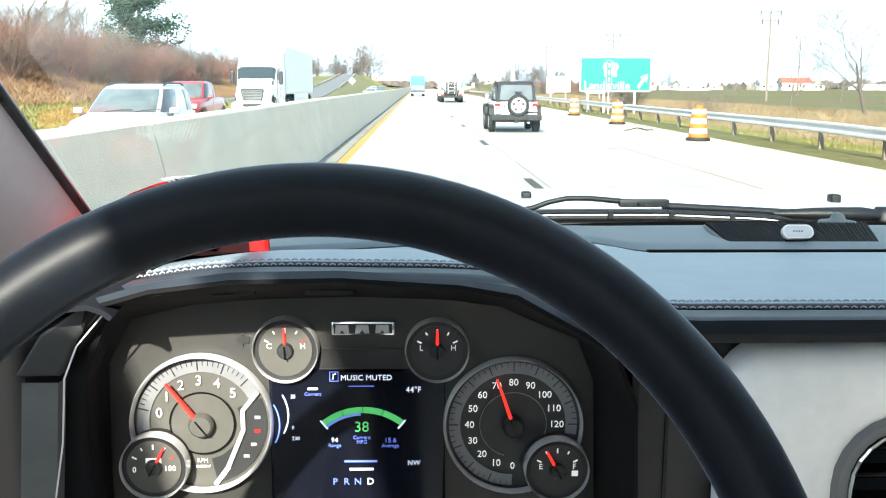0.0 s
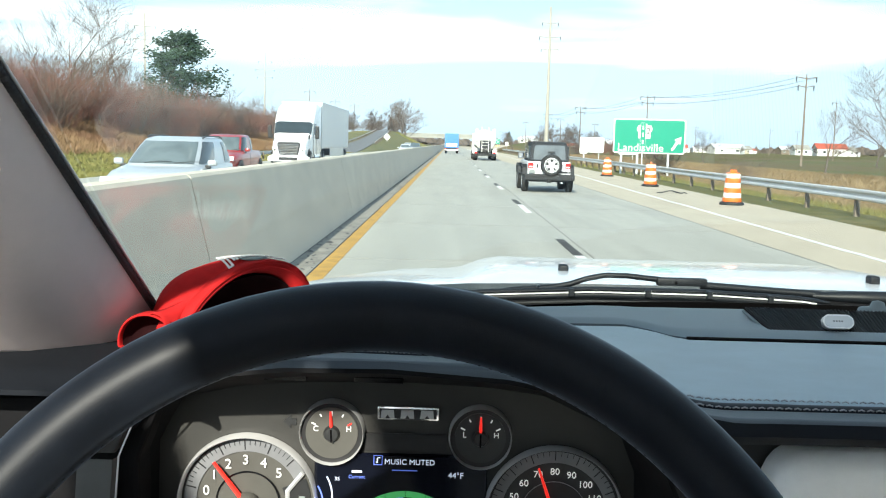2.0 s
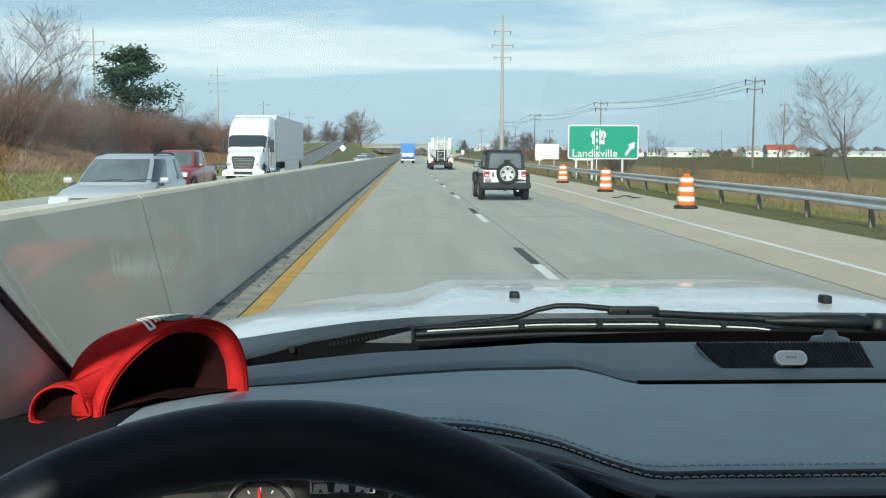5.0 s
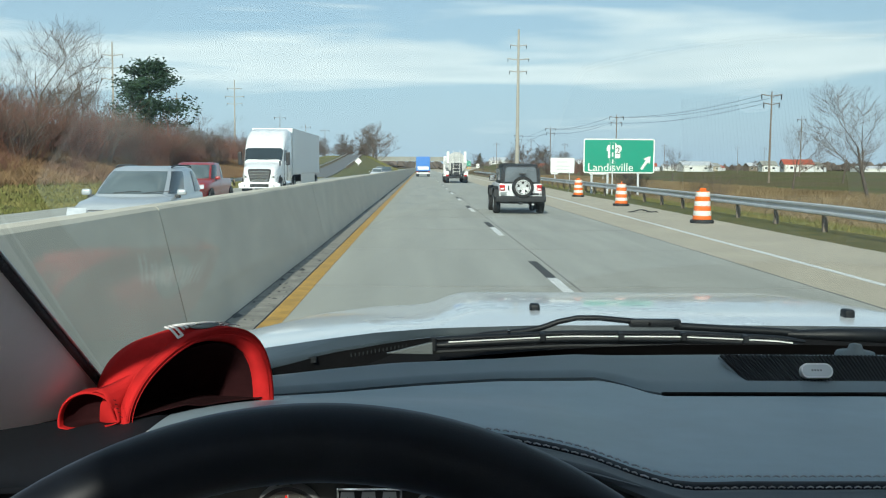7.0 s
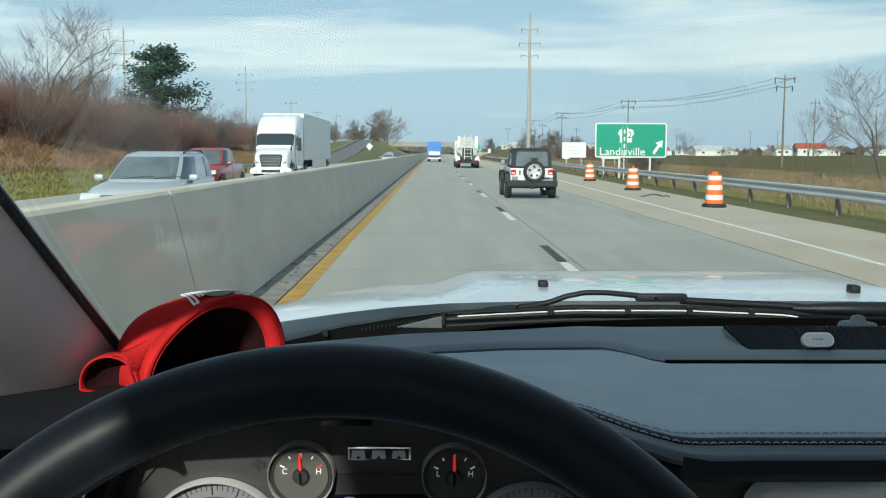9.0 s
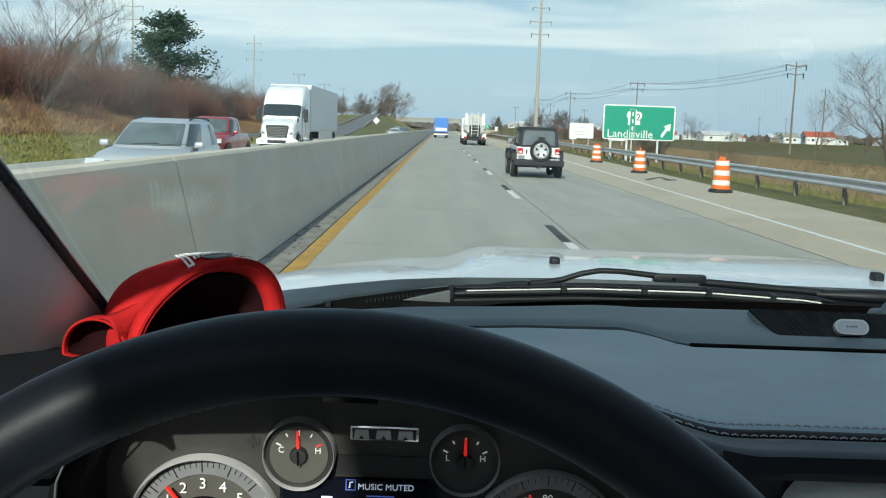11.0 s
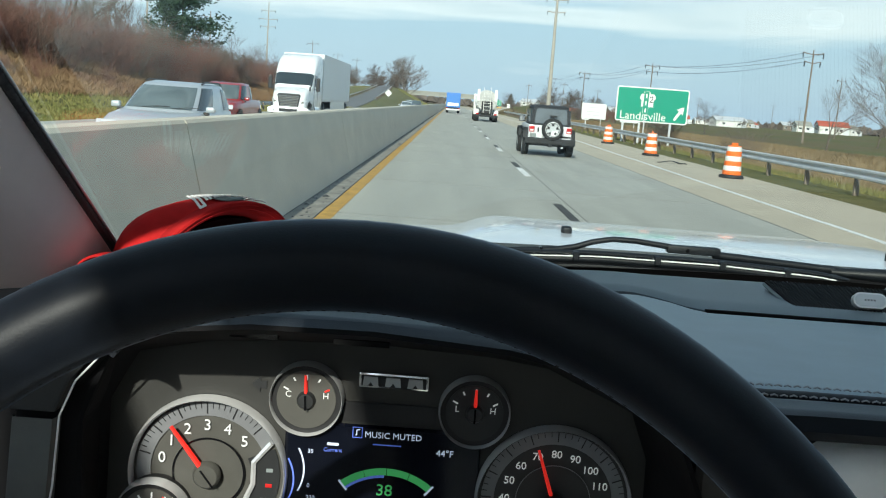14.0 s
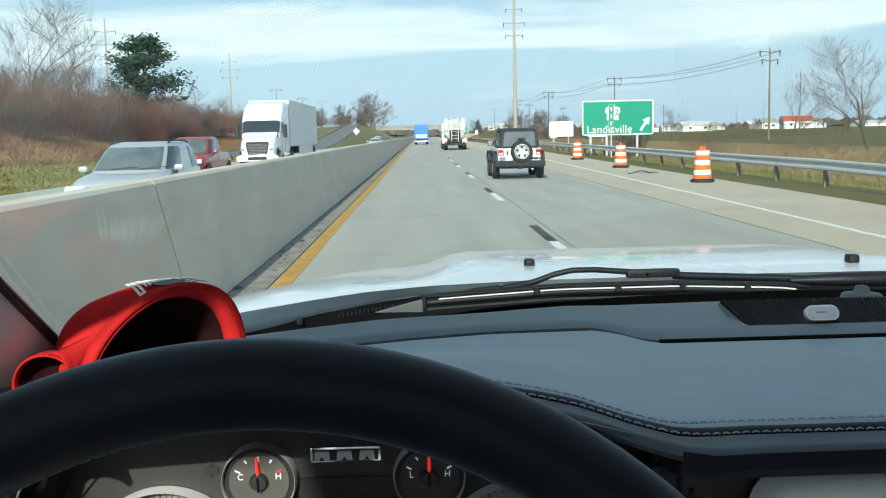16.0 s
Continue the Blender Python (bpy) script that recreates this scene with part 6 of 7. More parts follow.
cab_panel("bulkhead", (-0.44, 1.0, 0.60), (1.38, 1.04, 1.36), "black", "dark bulkhead behind the dashboard")


# ---- dashboard ----
def dash_z(x, y):
    b = math.exp(-((x + 0.047) / 0.17) ** 4)
    s = min(1, max(0, (0.98 - y) / 0.18))
    return 1.465 - 0.05 * (y - 0.66) + 0.022 * b * s * s * (3 - 2 * s)


def build_dashboard():
    t = thing("dashboard", "dark stitched leather dashboard with grey upper pad and silver vent surround", "dashboard")
    xs = [-0.42 + 0.0125 * i for i in range(143)]

    def rounded(x0, x1, z0, z1, r, n=6):
        pts = []
        for cx, cz, a0 in ((x1 - r, z1 - r, 0), (x0 + r, z1 - r, 90), (x0 + r, z0 + r, 180), (x1 - r, z0 + r, 270)):
            for k in range(n + 1):
                ang = radians(a0 + 90 * k / n)
                pts.append((cx + math.cos(ang) * r, cz + math.sin(ang) * r))
        return pts

    def sheet(name, f0, f1, material, label, n=8, edge0=0.004, edge1=0.004, lift=0.0):
        rows = []
        for i in range(n + 1):
            f = i / n
            row = []
            for x in xs:
                y = f0(x) + (f1(x) - f0(x)) * f
                e = min(1, f * (f1(x) - f0(x)) / 0.008) if edge0 else 1
                g = min(1, (1 - f) * (f1(x) - f0(x)) / 0.008) if edge1 else 1
                row.append((x, y, dash_z(x, y) + lift - edge0 * (1 - e) - edge1 * (1 - g)))
            rows.append(row)
        return part(name, solid(loft(rows), 0.004), material, t, label, 60)

    st, se, re = (lambda x: lerp_line(STITCH, x)), (lambda x: lerp_line(SEAM, x)), (lambda x: lerp_line(REAR, x))
    sheet("upper_pad", lambda x: st(x) - 0.004, lambda x: se(x) - 0.002, "pad", "leather pad coloured paler and bluer for skylight", 24)
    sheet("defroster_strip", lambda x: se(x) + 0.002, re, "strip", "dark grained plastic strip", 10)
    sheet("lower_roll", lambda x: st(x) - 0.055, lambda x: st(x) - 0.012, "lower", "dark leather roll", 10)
    end = [[(x, y, dash_z(x, y) + 0.004 - 0.010 * max(0, (x + 0.235) / 0.02) ** 2 - 0.006 * abs((y - 0.80) / 0.14) ** 4) for x in (-0.42, -0.36, -0.30, -0.265, -0.25, -0.24, -0.23, -0.22, -0.213)] for y in [0.66 + 0.28 * k / 12 for k in range(13)]]
    part("end_cap", solid(loft(end), 0.004), "endcap", t, "dark end piece beside the pillar", 60)
    base = sheet("groove", lambda x: st(x) - 0.016, lambda x: st(x) - 0.002, "lower", "", 3, 0, 0, -0.004)
    # piping and the two stitch rows
    line = [(x, st(x) - 0.008) for x in xs if x > -0.222]
    part("piping", tube([(x, y, dash_z(x, y) - 0.0005) for x, y in line], 0.0028, 8), "lower", t, "black leather piping", 180)
    for off in (0.005, -0.021):
        bm = bmesh.new()
        pts = []
        for (a, b), (c, d) in zip(line, line[1:]):
            for k in range(8):
                pts.append((a + (c - a) * k / 8, b + (d - b) * k / 8 + 0.008 + off))
        acc, last = 0.0, None
        start = None
        for p in pts:
            if last is not None:
                acc += math.hypot(p[0] - last[0], p[1] - last[1])
            if start is None:
                start, acc = p, 0.0
            elif acc > 0.0040:
                add_tube(bm, [(*start, dash_z(*start) + 0.0016), ((start[0] + p[0]) / 2, (start[1] + p[1]) / 2, dash_z(*p) + 0.0026), (*p, dash_z(*p) + 0.0016)], 0.0006, 4)
                start = None
            last = p
        tagged(part("stitching", bm, "thread", t, "pale grey thread"), kind="stuff")
    # dark slot behind the pad
    part("slot", tube([(x, se(x), dash_z(x, se(x)) - 0.0005) for x in xs if x > 0.222], 0.0020, 6), "lining", t, "dark slot")
    # right-hand face below the roll
    face = [[(x, lerp_line(STITCH, x) - 0.055 + dy, dash_z(x, 0.62) + dz) for x in (0.150, 0.165, 0.172, 0.19, 0.3, 0.5, 0.8, 1.1, 1.36)] for dy, dz in ((0.0, -0.002), (-0.002, -0.005), (0.003, -0.009), (0.016, -0.013), (0.036, -0.015), (0.060, -0.017), (0.070, -0.025), (0.074, -0.30))]
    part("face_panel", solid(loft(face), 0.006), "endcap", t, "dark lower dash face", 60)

    # brow over the dials
    lip = [(-0.262, 1.30), (-0.258, 1.42), (-0.236, 1.463), (-0.185, 1.481), (-0.129, 1.490), (-0.057, 1.492), (0.022, 1.487), (0.06, 1.480), (0.084, 1.466), (0.128, 1.44), (0.146, 1.40), (0.152, 1.30)]
    back = [(-0.250, 1.26), (-0.248, 1.40), (-0.228, 1.438), (-0.18, 1.449), (-0.129, 1.453), (-0.057, 1.455), (0.022, 1.452), (0.06, 1.447), (0.084, 1.436), (0.122, 1.42), (0.136, 1.385), (0.140, 1.26)]
    rows = []
    lip_y = [0.722, 0.708, 0.675, 0.648, 0.636, 0.632, 0.632, 0.633, 0.636, 0.642, 0.65, 0.66]
    for f in (0, 0.04, 0.1, 0.35, 0.7, 1.0):
        rows.append([(a + (c - a) * f, y0 + (0.754 - y0) * f, b + (d - b) * f) for (a, b), (c, d), y0 in zip(lip, back, lip_y)])
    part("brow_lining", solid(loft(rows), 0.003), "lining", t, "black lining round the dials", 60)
    over = [[(a, y0, b) for (a, b), y0 in zip(lip[2:10], lip_y[2:10])], [(a, y0 + 0.005, b + 0.004) for (a, b), y0 in zip(lip[2:10], lip_y[2:10])], [(a, max(y0 + 0.012, 0.655), max(b - 0.004, dash_z(a, 0.655) - 0.004)) for (a, b), y0 in zip(lip[2:10], lip_y[2:10])], [(a, st(a) - 0.05, dash_z(a, st(a) - 0.05) - 0.003) for a, b in lip[2:10]]]
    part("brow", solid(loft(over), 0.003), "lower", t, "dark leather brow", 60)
    for x0, x1 in ((-0.150, -0.120), (-0.085, -0.05)):
        part("brow_slot", box((x0, 0.68, 1.470), (x1, 0.70, 1.4735)), "gloss", t)

    # speaker grille
    a, b, c, d = Vector((0.332, 1.030, 1.4462)), Vector((0.495, 1.028, 1.4462)), Vector((0.536, 1.145, 1.4500)), Vector((0.341, 1.150, 1.4500))
    bm = loft([[a, b], [d, c]])
    g = part("speaker_grille", solid(bm, 0.004), "lining", t, "black ribbed speaker grille")
    for i in range(44):
        f = (i + 0.5) / 44
        p, q = a.lerp(b, f), d.lerp(c, f)
        part("rib", tube([p + Vector((0, 0, 0.0042)), q + Vector((0, 0, 0.0046))], 0.0010, 5), "grille", g)
    part("grille_frame", tube([d, a, b, c], 0.0022, 6), "strip", g)
    bad = prism(rounded(-0.0170, 0.0170, -0.0080, 0.0080, 0.0076), -0.003, 0.003, "z")
    ax = 62
    m = Vector((0.4075, 1.036, 1.4596))
    bmesh.ops.transform(bad, matrix=Matrix.Translation(m) @ pose(0, 0, 0, ax, 0, 0), verts=bad.verts[:])
    bp = part("speaker_badge", bad, "bezel", g, "silver rounded badge", 60)
    bf = prism(rounded(-0.0151, 0.0151, -0.0061, 0.0061, 0.0057), 0.0029, 0.0034, "z")
    bmesh.ops.transform(bf, matrix=Matrix.Translation(m) @ pose(0, 0, 0, ax, 0, 0), verts=bf.verts[:])
    part("badge_face", bf, "alloy", bp, "brushed grey face")
    for i in range(4):
        bar = box((-0.006 + 0.003 * i, -0.0008, 0.0032), (-0.0042 + 0.003 * i, 0.0010, 0.0037))
        bmesh.ops.transform(bar, matrix=Matrix.Translation(m) @ pose(0, 0, 0, ax, 0, 0), verts=bar.verts[:])
        part("lettering_bar", bar, "dialring", bp)
    part("sun_sensor", lathe([(0.0, 0.014), (0.007, 0.012), (0.010, 0.005), (0.022, 0.003), (0.024, -0.002)], 24, pose(0.523, 1.195, 1.4465)), "strip", t, "small dark domed light sensor", 60)

    # centre air vent with its silver surround
    inner = rounded(0.284, 0.478, 1.20, 1.392, 0.052)

    def raised(pts):
        return [(x, z + (0.055 * max(0.0, min(x, 0.48) - 0.24) if z > 1.38 else 0.0)) for x, z in pts]
    rows = [[(x, 0.668, z) for x, z in raised(rounded(0.206, 0.74, 1.20, 1.441, 0.030))], [(x, 0.646, z) for x, z in raised(rounded(0.205, 0.74, 1.20, 1.441, 0.030))], [(x, 0.638, z) for x, z in raised(rounded(0.209, 0.736, 1.206, 1.438, 0.030))], [(x, 0.634, z) for x, z in raised(rounded(0.222, 0.72, 1.21, 1.428, 0.032))], [(x, 0.636, z) for x, z in rounded(0.262, 0.50, 1.20, 1.408, 0.060)], [(x, 0.648, z) for x, z in inner], [(x, 0.685, z) for x, z in inner]]
    v = part("vent_surround", loft(rows, close=True), "surround", t, "satin silver vent surround", 50)
    ring = [[(x, y, z) for x, z in rounded(0.284 + o, 0.478 - o, 1.20, 1.392 - o, 0.052 - o)] for y, o in ((0.648, 0.0), (0.643, 0.003), (0.645, 0.011), (0.682, 0.014))]
    part("vent_ring", loft(ring, close=True), "dialring", t, "dull grey vent ring", 50)
    part("vent_chrome", tube([(x, 0.6435, z) for x, z in rounded(0.296, 0.466, 1.212, 1.380, 0.042)], 0.0014, 6), "chrome", t, "thin chrome line")
    for i in range(8):
        part("vent_slat", box((0.298, 0.662, 1.212 + 0.021 * i), (0.464, 0.686, 1.216 + 0.021 * i), 0.0015, 1), "gloss", t)
    part("vent_back", box((0.288, 0.686, 1.20), (0.474, 0.692, 1.388)), "black", t)

    # trim strip beside the dials, towards the door
    strip_pts = [[(-0.292 - 0.02 * max(0, (1.40 - z) / 0.1) * 0.4, 0.70, z), (-0.290 - 0.02 * max(0, (1.40 - z) / 0.1) * 0.4, 0.690, z), (-0.264 - 0.02 * max(0, (1.40 - z) / 0.1) * 0.4, 0.690, z), (-0.262 - 0.02 * max(0, (1.40 - z) / 0.1) * 0.4, 0.70, z)] for z in (1.25, 1.30, 1.35, 1.404)]
    part("side_trim", loft(strip_pts), "sidetrim", t, "grey grained trim strip")
    part("side_trim_cap", prism([(-0.294, 1.409), (-0.262, 1.409), (-0.252, 1.432), (-0.226, 1.462), (-0.240, 1.462), (-0.274, 1.440)], 0.688, 0.71, "y", 0.002), "dialdark", t, "dark trim cap")
    part("side_trim_line", tube([(-0.282, 0.686, 1.25), (-0.262, 0.686, 1.36), (-0.258, 0.686, 1.408), (-0.248, 0.686, 1.432), (-0.222, 0.686, 1.462)], 0.0007, 6), "bezel", t, "thin bright line")
    part("side_panel", prism([(-0.44, 1.20), (-0.25, 1.20), (-0.25, 1.40), (-0.23, 1.45), (-0.44, 1.44)], 0.706, 0.74, "y", 0.004), "lining", t)
    part("column_panel", box((0.146, 0.672, 1.15), (0.222, 0.71, 1.44), 0.006), "black", t)
    part("column_seam", box((0.171, 0.6695, 1.15), (0.1735, 0.673, 1.425)), "gloss", t)
    part("carcass", box((-0.42, 0.78, 1.10), (1.36, 0.98, 1.40), 0.01), "black", t)


build_dashboard()


# ---- instrument cluster ----
GY = 0.745


def face_m(cx, cz, y=GY):
    return pose(cx, y, cz, 90, 0, 0)


def polar(cx, cz, r, deg):
    """deg clockwise from straight up."""
    a = radians(deg)
    return cx + r * math.sin(a), cz + r * math.cos(a)


def needle(t, cx, cz, deg, ln, tail, w, y, parent, hub_r, hub="dialdark"):
    a = radians(deg)
    d, n = Vector((math.sin(a), 0, math.cos(a))), Vector((math.cos(a), 0, -math.sin(a)))
    c = Vector((cx, y, cz))
    rows = []
    for f, k in ((tail, 1.0), (ln * 0.5, 0.9), (ln, 0.6)):
        p = c + d * f
        rows.append([p - n * w * k + Vector((0, 0.001, 0)), p - n * w * k * 0.5 - Vector((0, 0.001, 0)), p + n * w * k * 0.5 - Vector((0, 0.001, 0)), p + n * w * k + Vector((0, 0.001, 0))])
    part("needle", loft(rows, close=True, caps=True), "redneedle", parent, "red needle")
    part("hub", lathe([(0.0, 0.006), (hub_r * 0.8, 0.0058), (hub_r, 0.003), (hub_r, 0.0)], 28, face_m(cx, cz, y + 0.004)), hub, parent, "round needle hub", 50)
    tail_rows = [[c + d * f - n * 0.0006 - Vector((0, 0.003, 0)), c + d * f + n * 0.0006 - Vector((0, 0.003, 0))] for f in (-hub_r * 0.9, tail)]
    part("needle_line", solid(loft(tail_rows), 0.0004), "gloss", parent)


def bezel(parent, cx, cz, r, w, material="ring", y=GY):
    return part("bezel", lathe([(r - w * 1.3, 0.001), (r - w, 0.006), (r - w * 0.5, 0.0085), (r, 0.006), (r + w * 0.25, -0.002)], 72, face_m(cx, cz, y)), material, parent, "bright chrome ring", 50)


def tick(parent, cx, cz, r0, r1, deg, w, material, y):
    a = radians(deg)
    bm = box((-w / 2, 0, r0), (w / 2, 0.0005, r1))
    bmesh.ops.transform(bm, matrix=Matrix.Translation((cx, y, cz)) @ Matrix.Rotation(a, 4, "Y"), verts=bm.verts[:])
    return part("tick", bm, material, parent)


def arc_band(name, parent, cx, cz, r0, r1, d0, d1, material, y, n=24, label=""):
    rows = []
    for i in range(n + 1):
        dg = d0 + (d1 - d0) * i / n
        a, b = polar(cx, cz, r0, dg), polar(cx, cz, r1, dg)
        rows.append([(a[0], y, a[1]), (b[0], y, b[1])])
    return part(name, solid(loft(rows), 0.0004), material, parent, label)


def disc(name, parent, cx, cz, r, material, y, label=""):
    return part(name, cyl((cx, y + 0.001, cz), (cx, y, cz), r, None, 48), material, parent, label)


def build_cluster():
    t = thing("instrument_cluster", "instrument cluster with chrome-ringed dials and a lit central screen", "instrument cluster")
    part("face_plate", box((-0.252, 0.748, 1.25), (0.142, 0.756, 1.456)), "plate", t, "grained grey face plate")
    part("centre_panel", prism([(-0.082, 1.398), (-0.017, 1.398), (-0.017, 1.412), (-0.082, 1.412)], 0.7455, 0.748, "y"), "black", t)
    # large left dial
    cx, cz, r = -0.175, 1.353, 0.056
    g = disc("tachometer", t, cx, cz, r, "dial", 0.7465, "engine speed dial coloured lighter, as in sun")
    bezel(g, cx, cz, r, 0.0023)
    arc_band("scale_ring", g, cx, cz, 0.0415, 0.0515, -118, 62, "dialring", 0.7455, 40, "silver scale ring")
    disc("centre_disc", g, cx, cz, 0.0245, "dial", 0.7445)
    arc_band("dark_ring", g, cx, cz, 0.0245, 0.0258, -180, 180, "gloss", 0.7440, 60)
    arc_band("warning_panel", g, cx, cz, 0.030, 0.0505, 66, 168, "dialdark", 0.7450, 30, "dark warning lamp panel")
    path = [(0.0505, 60), (0.0335, 72), (0.0325, 100), (0.041, 152), (0.051, 170)]
    part("silver_divider", tube([(polar(cx, cz, a, b)[0], 0.7435, polar(cx, cz, a, b)[1]) for a, b in path], 0.0021, 6), "ring", g, "bright silver divider")
    for i in range(4):
        x, z = polar(cx, cz, 0.0435, 84 + 15 * i)
        part("warning_symbol", box((x - 0.0024, 0.7438, z - 0.0014), (x + 0.0024, 0.7446, z + 0.0014), 0.0003, 1), ("embgrey", "tail", "embgrey", "embgrey")[i], g)
    for n in range(6):
        x, z = polar(cx, cz, 0.0345, -76 + 24.3 * n)
        write("numeral", str(n), 0.0112, (x, 0.7446, z), "ink", g)
        tick(g, cx, cz, 0.043, 0.051, -76 + 24.3 * n, 0.0009, "black", 0.7446)
        for k in range(1, 5):
            if n < 5:
                tick(g, cx, cz, 0.047, 0.051, -76 + 24.3 * (n + k / 5), 0.0005, "black", 0.7446)
    write("unit_text", "RPM", 0.0045, (cx - 0.001, 0.7446, cz - 0.031), "ink", g)
    part("unit_bar", box((cx - 0.006, 0.7442, cz - 0.0365), (cx + 0.005, 0.7446, cz - 0.0348)), "ink", g)
    needle(t, cx, cz, -37, 0.043, 0.006, 0.0021, 0.737, g, 0.0098, "dial")

    # speedometer
    cx, cz, r = 0.070, 1.350, 0.0555
    g = disc("speedometer", t, cx, cz, r, "dialdark", 0.7465, "speed dial coloured dark, as in shade, with white numerals")
    bezel(g, cx, cz, r, 0.0019)
    arc_band("scale_ring", g, cx, cz, 0.0420, 0.0510, -180, 100, "dialring", 0.7455, 60, "silver scale ring")
    arc_band("inner_line", g, cx, cz, 0.0262, 0.0268, -165, 120, "dialring", 0.7448, 60)
    for n in range(13):
        dg = -180 + 22.5 * n
        x, z = polar(cx, cz, 0.0347, dg)
        write("numeral", str(n * 10), 0.0078, (x, 0.7446, z), "ink", g)
        tick(g, cx, cz, 0.044, 0.051, dg, 0.0008, "black", 0.7446)
        for k in (1, 2, 3):
            if n < 12:
                tick(g, cx, cz, 0.0475, 0.051, dg + 22.5 * k / 4, 0.0005, "black", 0.7446)
    needle(t, cx, cz, -180 + 2.25 * 71.5, 0.042, 0.008, 0.0015, 0.737, g, 0.0085, "black")

    # four small dials
    def small(name, label, cx, cz, r, face, words, ang, lift, red=True):
        y0 = GY - lift
        s = part(name, cyl((cx, y0 + 0.010 + lift * 0.5, cz), (cx, y0, cz), r, None, 48), "black", t, label)
        disc("dial", s, cx, cz, r * 0.80, face, y0 - 0.0012)
        part("bezel", lathe([(r * 0.945, 0.0), (r * 0.955, 0.004), (r * 0.975, 0.005), (r * 1.005, 0.002), (r * 1.015, -0.006)], 56, face_m(cx, cz, y0)), "ring", s, "bright chrome ring", 50)
        for w, x, z in words:
            write("letter", w, 0.0062, (cx + x, y0 - 0.0018, cz + z), "ink", s, depth=0.0002)
        for k in range(5):
            tick(s, cx, cz, r * (0.60 if k % 2 else 0.55), r * 0.70, -62 + 31 * k, 0.0011, "redneedle" if (red and k == 4) else "ink", y0 - 0.0020)
        needle(s, cx, cz, ang, r * 0.70, r * 0.18, 0.0014, y0 - 0.004, s, r * 0.25, "dialdark")
        return s
    small("temperature_gauge", "coolant temperature gauge coloured lighter, as in sun", -0.108, 1.413, 0.0258, "dial", (("C", -0.0125, 0.0035), ("H", 0.0135, 0.0035)), -3, 0.004)
    small("oil_gauge", "oil pressure gauge coloured dark, as in shade", 0.0095, 1.412, 0.0252, "dialdark", (("L", -0.0125, 0.0025), ("H", 0.0125, 0.0025)), 0, 0.004, False)
    s = small("fluid_gauge", "fluid gauge coloured lighter, as in sun, over the tachometer rim", -0.211, 1.322, 0.0265, "dial", (("0", -0.0150, -0.002), ("100", 0.0125, -0.001)), 28, 0.012)
    part("lettering_bar", box((-0.217, 0.7312, 1.3255), (-0.205, 0.7316, 1.3295)), "ink", s)
    s = small("fuel_gauge", "fuel gauge coloured dark, as in shade, over the speedometer rim", 0.104, 1.317, 0.0258, "dialdark", (("E", -0.0130, 0.003), ("F", 0.0135, 0.003)), -28, 0.012, False)
    part("pump_symbol", box((0.1155, 0.7312, 1.312), (0.1205, 0.7316, 1.3165)), "ink", s)

    # turn arrow, chrome badge (plain shapes)
    part("turn_arrow", prism([(-0.1475, 1.4195), (-0.1415, 1.4250), (-0.1415, 1.4220), (-0.1370, 1.4220), (-0.1370, 1.4170), (-0.1415, 1.4170), (-0.1415, 1.4140)], 0.7466, 0.748, "y"), "dialdark", t, "dark turn signal arrow")
    bdg = part("chrome_badge", box((-0.0725, 0.741, 1.4245), (-0.0235, 0.748, 1.4355), 0.0016, 2), "chrome", t, "chrome badge frame", 50)
    part("badge_field", box((-0.0705, 0.7402, 1.4262), (-0.0255, 0.7412, 1.4338)), "black", bdg)
    for i in range(3):
        x = -0.064 + 0.0155 * i
        part("badge_block", prism([(x - 0.0055, 1.4268), (x - 0.0048, 1.4332), (x + 0.0048, 1.4332), (x + 0.0055, 1.4268), (x + 0.002, 1.4268), (x, 1.4295), (x - 0.002, 1.4268)], 0.7385, 0.7404, "y"), "ring", bdg)

    # central screen
    s = part("display_screen", box((-0.122, 0.7440, 1.285), (0.016, 0.7475, 1.396), 0.002, 1), "screen", t, "dark glossy display")
    y = 0.7436
    write("message", "MUSIC MUTED", 0.0062, (-0.046, y, 1.3895), "scrwhite", s)
    part("music_symbol", tube([(-0.0745, y, 1.3870), (-0.0745, y, 1.3945), (-0.0680, y, 1.3945), (-0.0680, y, 1.3870), (-0.0748, y, 1.3870)], 0.0004, 4), "scrblue", s)
    part("note", tube([(-0.0728, y, 1.3890), (-0.0718, y, 1.3888), (-0.0718, y, 1.3925), (-0.0695, y, 1.3930)], 0.0005, 4), "scrwhite", s)
    part("message_underline", box((-0.060, 0.7432, 1.3825), (-0.040, 0.7440, 1.3831)), "scrblue", s)
    write("outside_temperature", "44°F", 0.0066, (-0.009, y, 1.3795), "scrwhite", s)
    arc_band("economy_arc", s, -0.049, 1.315, 0.046, 0.051, -39, 39, "scrgreen", 0.7432, 30, "green economy arc")
    arc_band("economy_low", s, -0.049, 1.315, 0.0440, 0.0458, -39, -2, "scrblue", 0.7432, 16)
    for dg in (-40, 40):
        tick(s, -0.049, 1.315, 0.043, 0.052, dg, 0.0014, "scrwhite", 0.7430)
    for dg in (-19, 0, 19):
        tick(s, -0.049, 1.315, 0.046, 0.052, dg, 0.0005, "screen", 0.7428)
    write("economy_number", "38", 0.0120, (-0.050, y, 1.3490), "scrgreen", s)
    write("economy_caption", "Current", 0.0042, (-0.050, y, 1.3405), "scrblue", s)
    write("economy_unit", "MPG", 0.0042, (-0.050, y, 1.3367), "scrblue", s)
    write("range_number", "94", 0.0056, (-0.0715, y, 1.3385), "scrwhite", s)
    write("range_caption", "Range", 0.0042, (-0.0715, y, 1.3340), "scrblue", s)
    write("average_number", "15.6", 0.0056, (-0.0275, y, 1.3380), "scrblue", s)
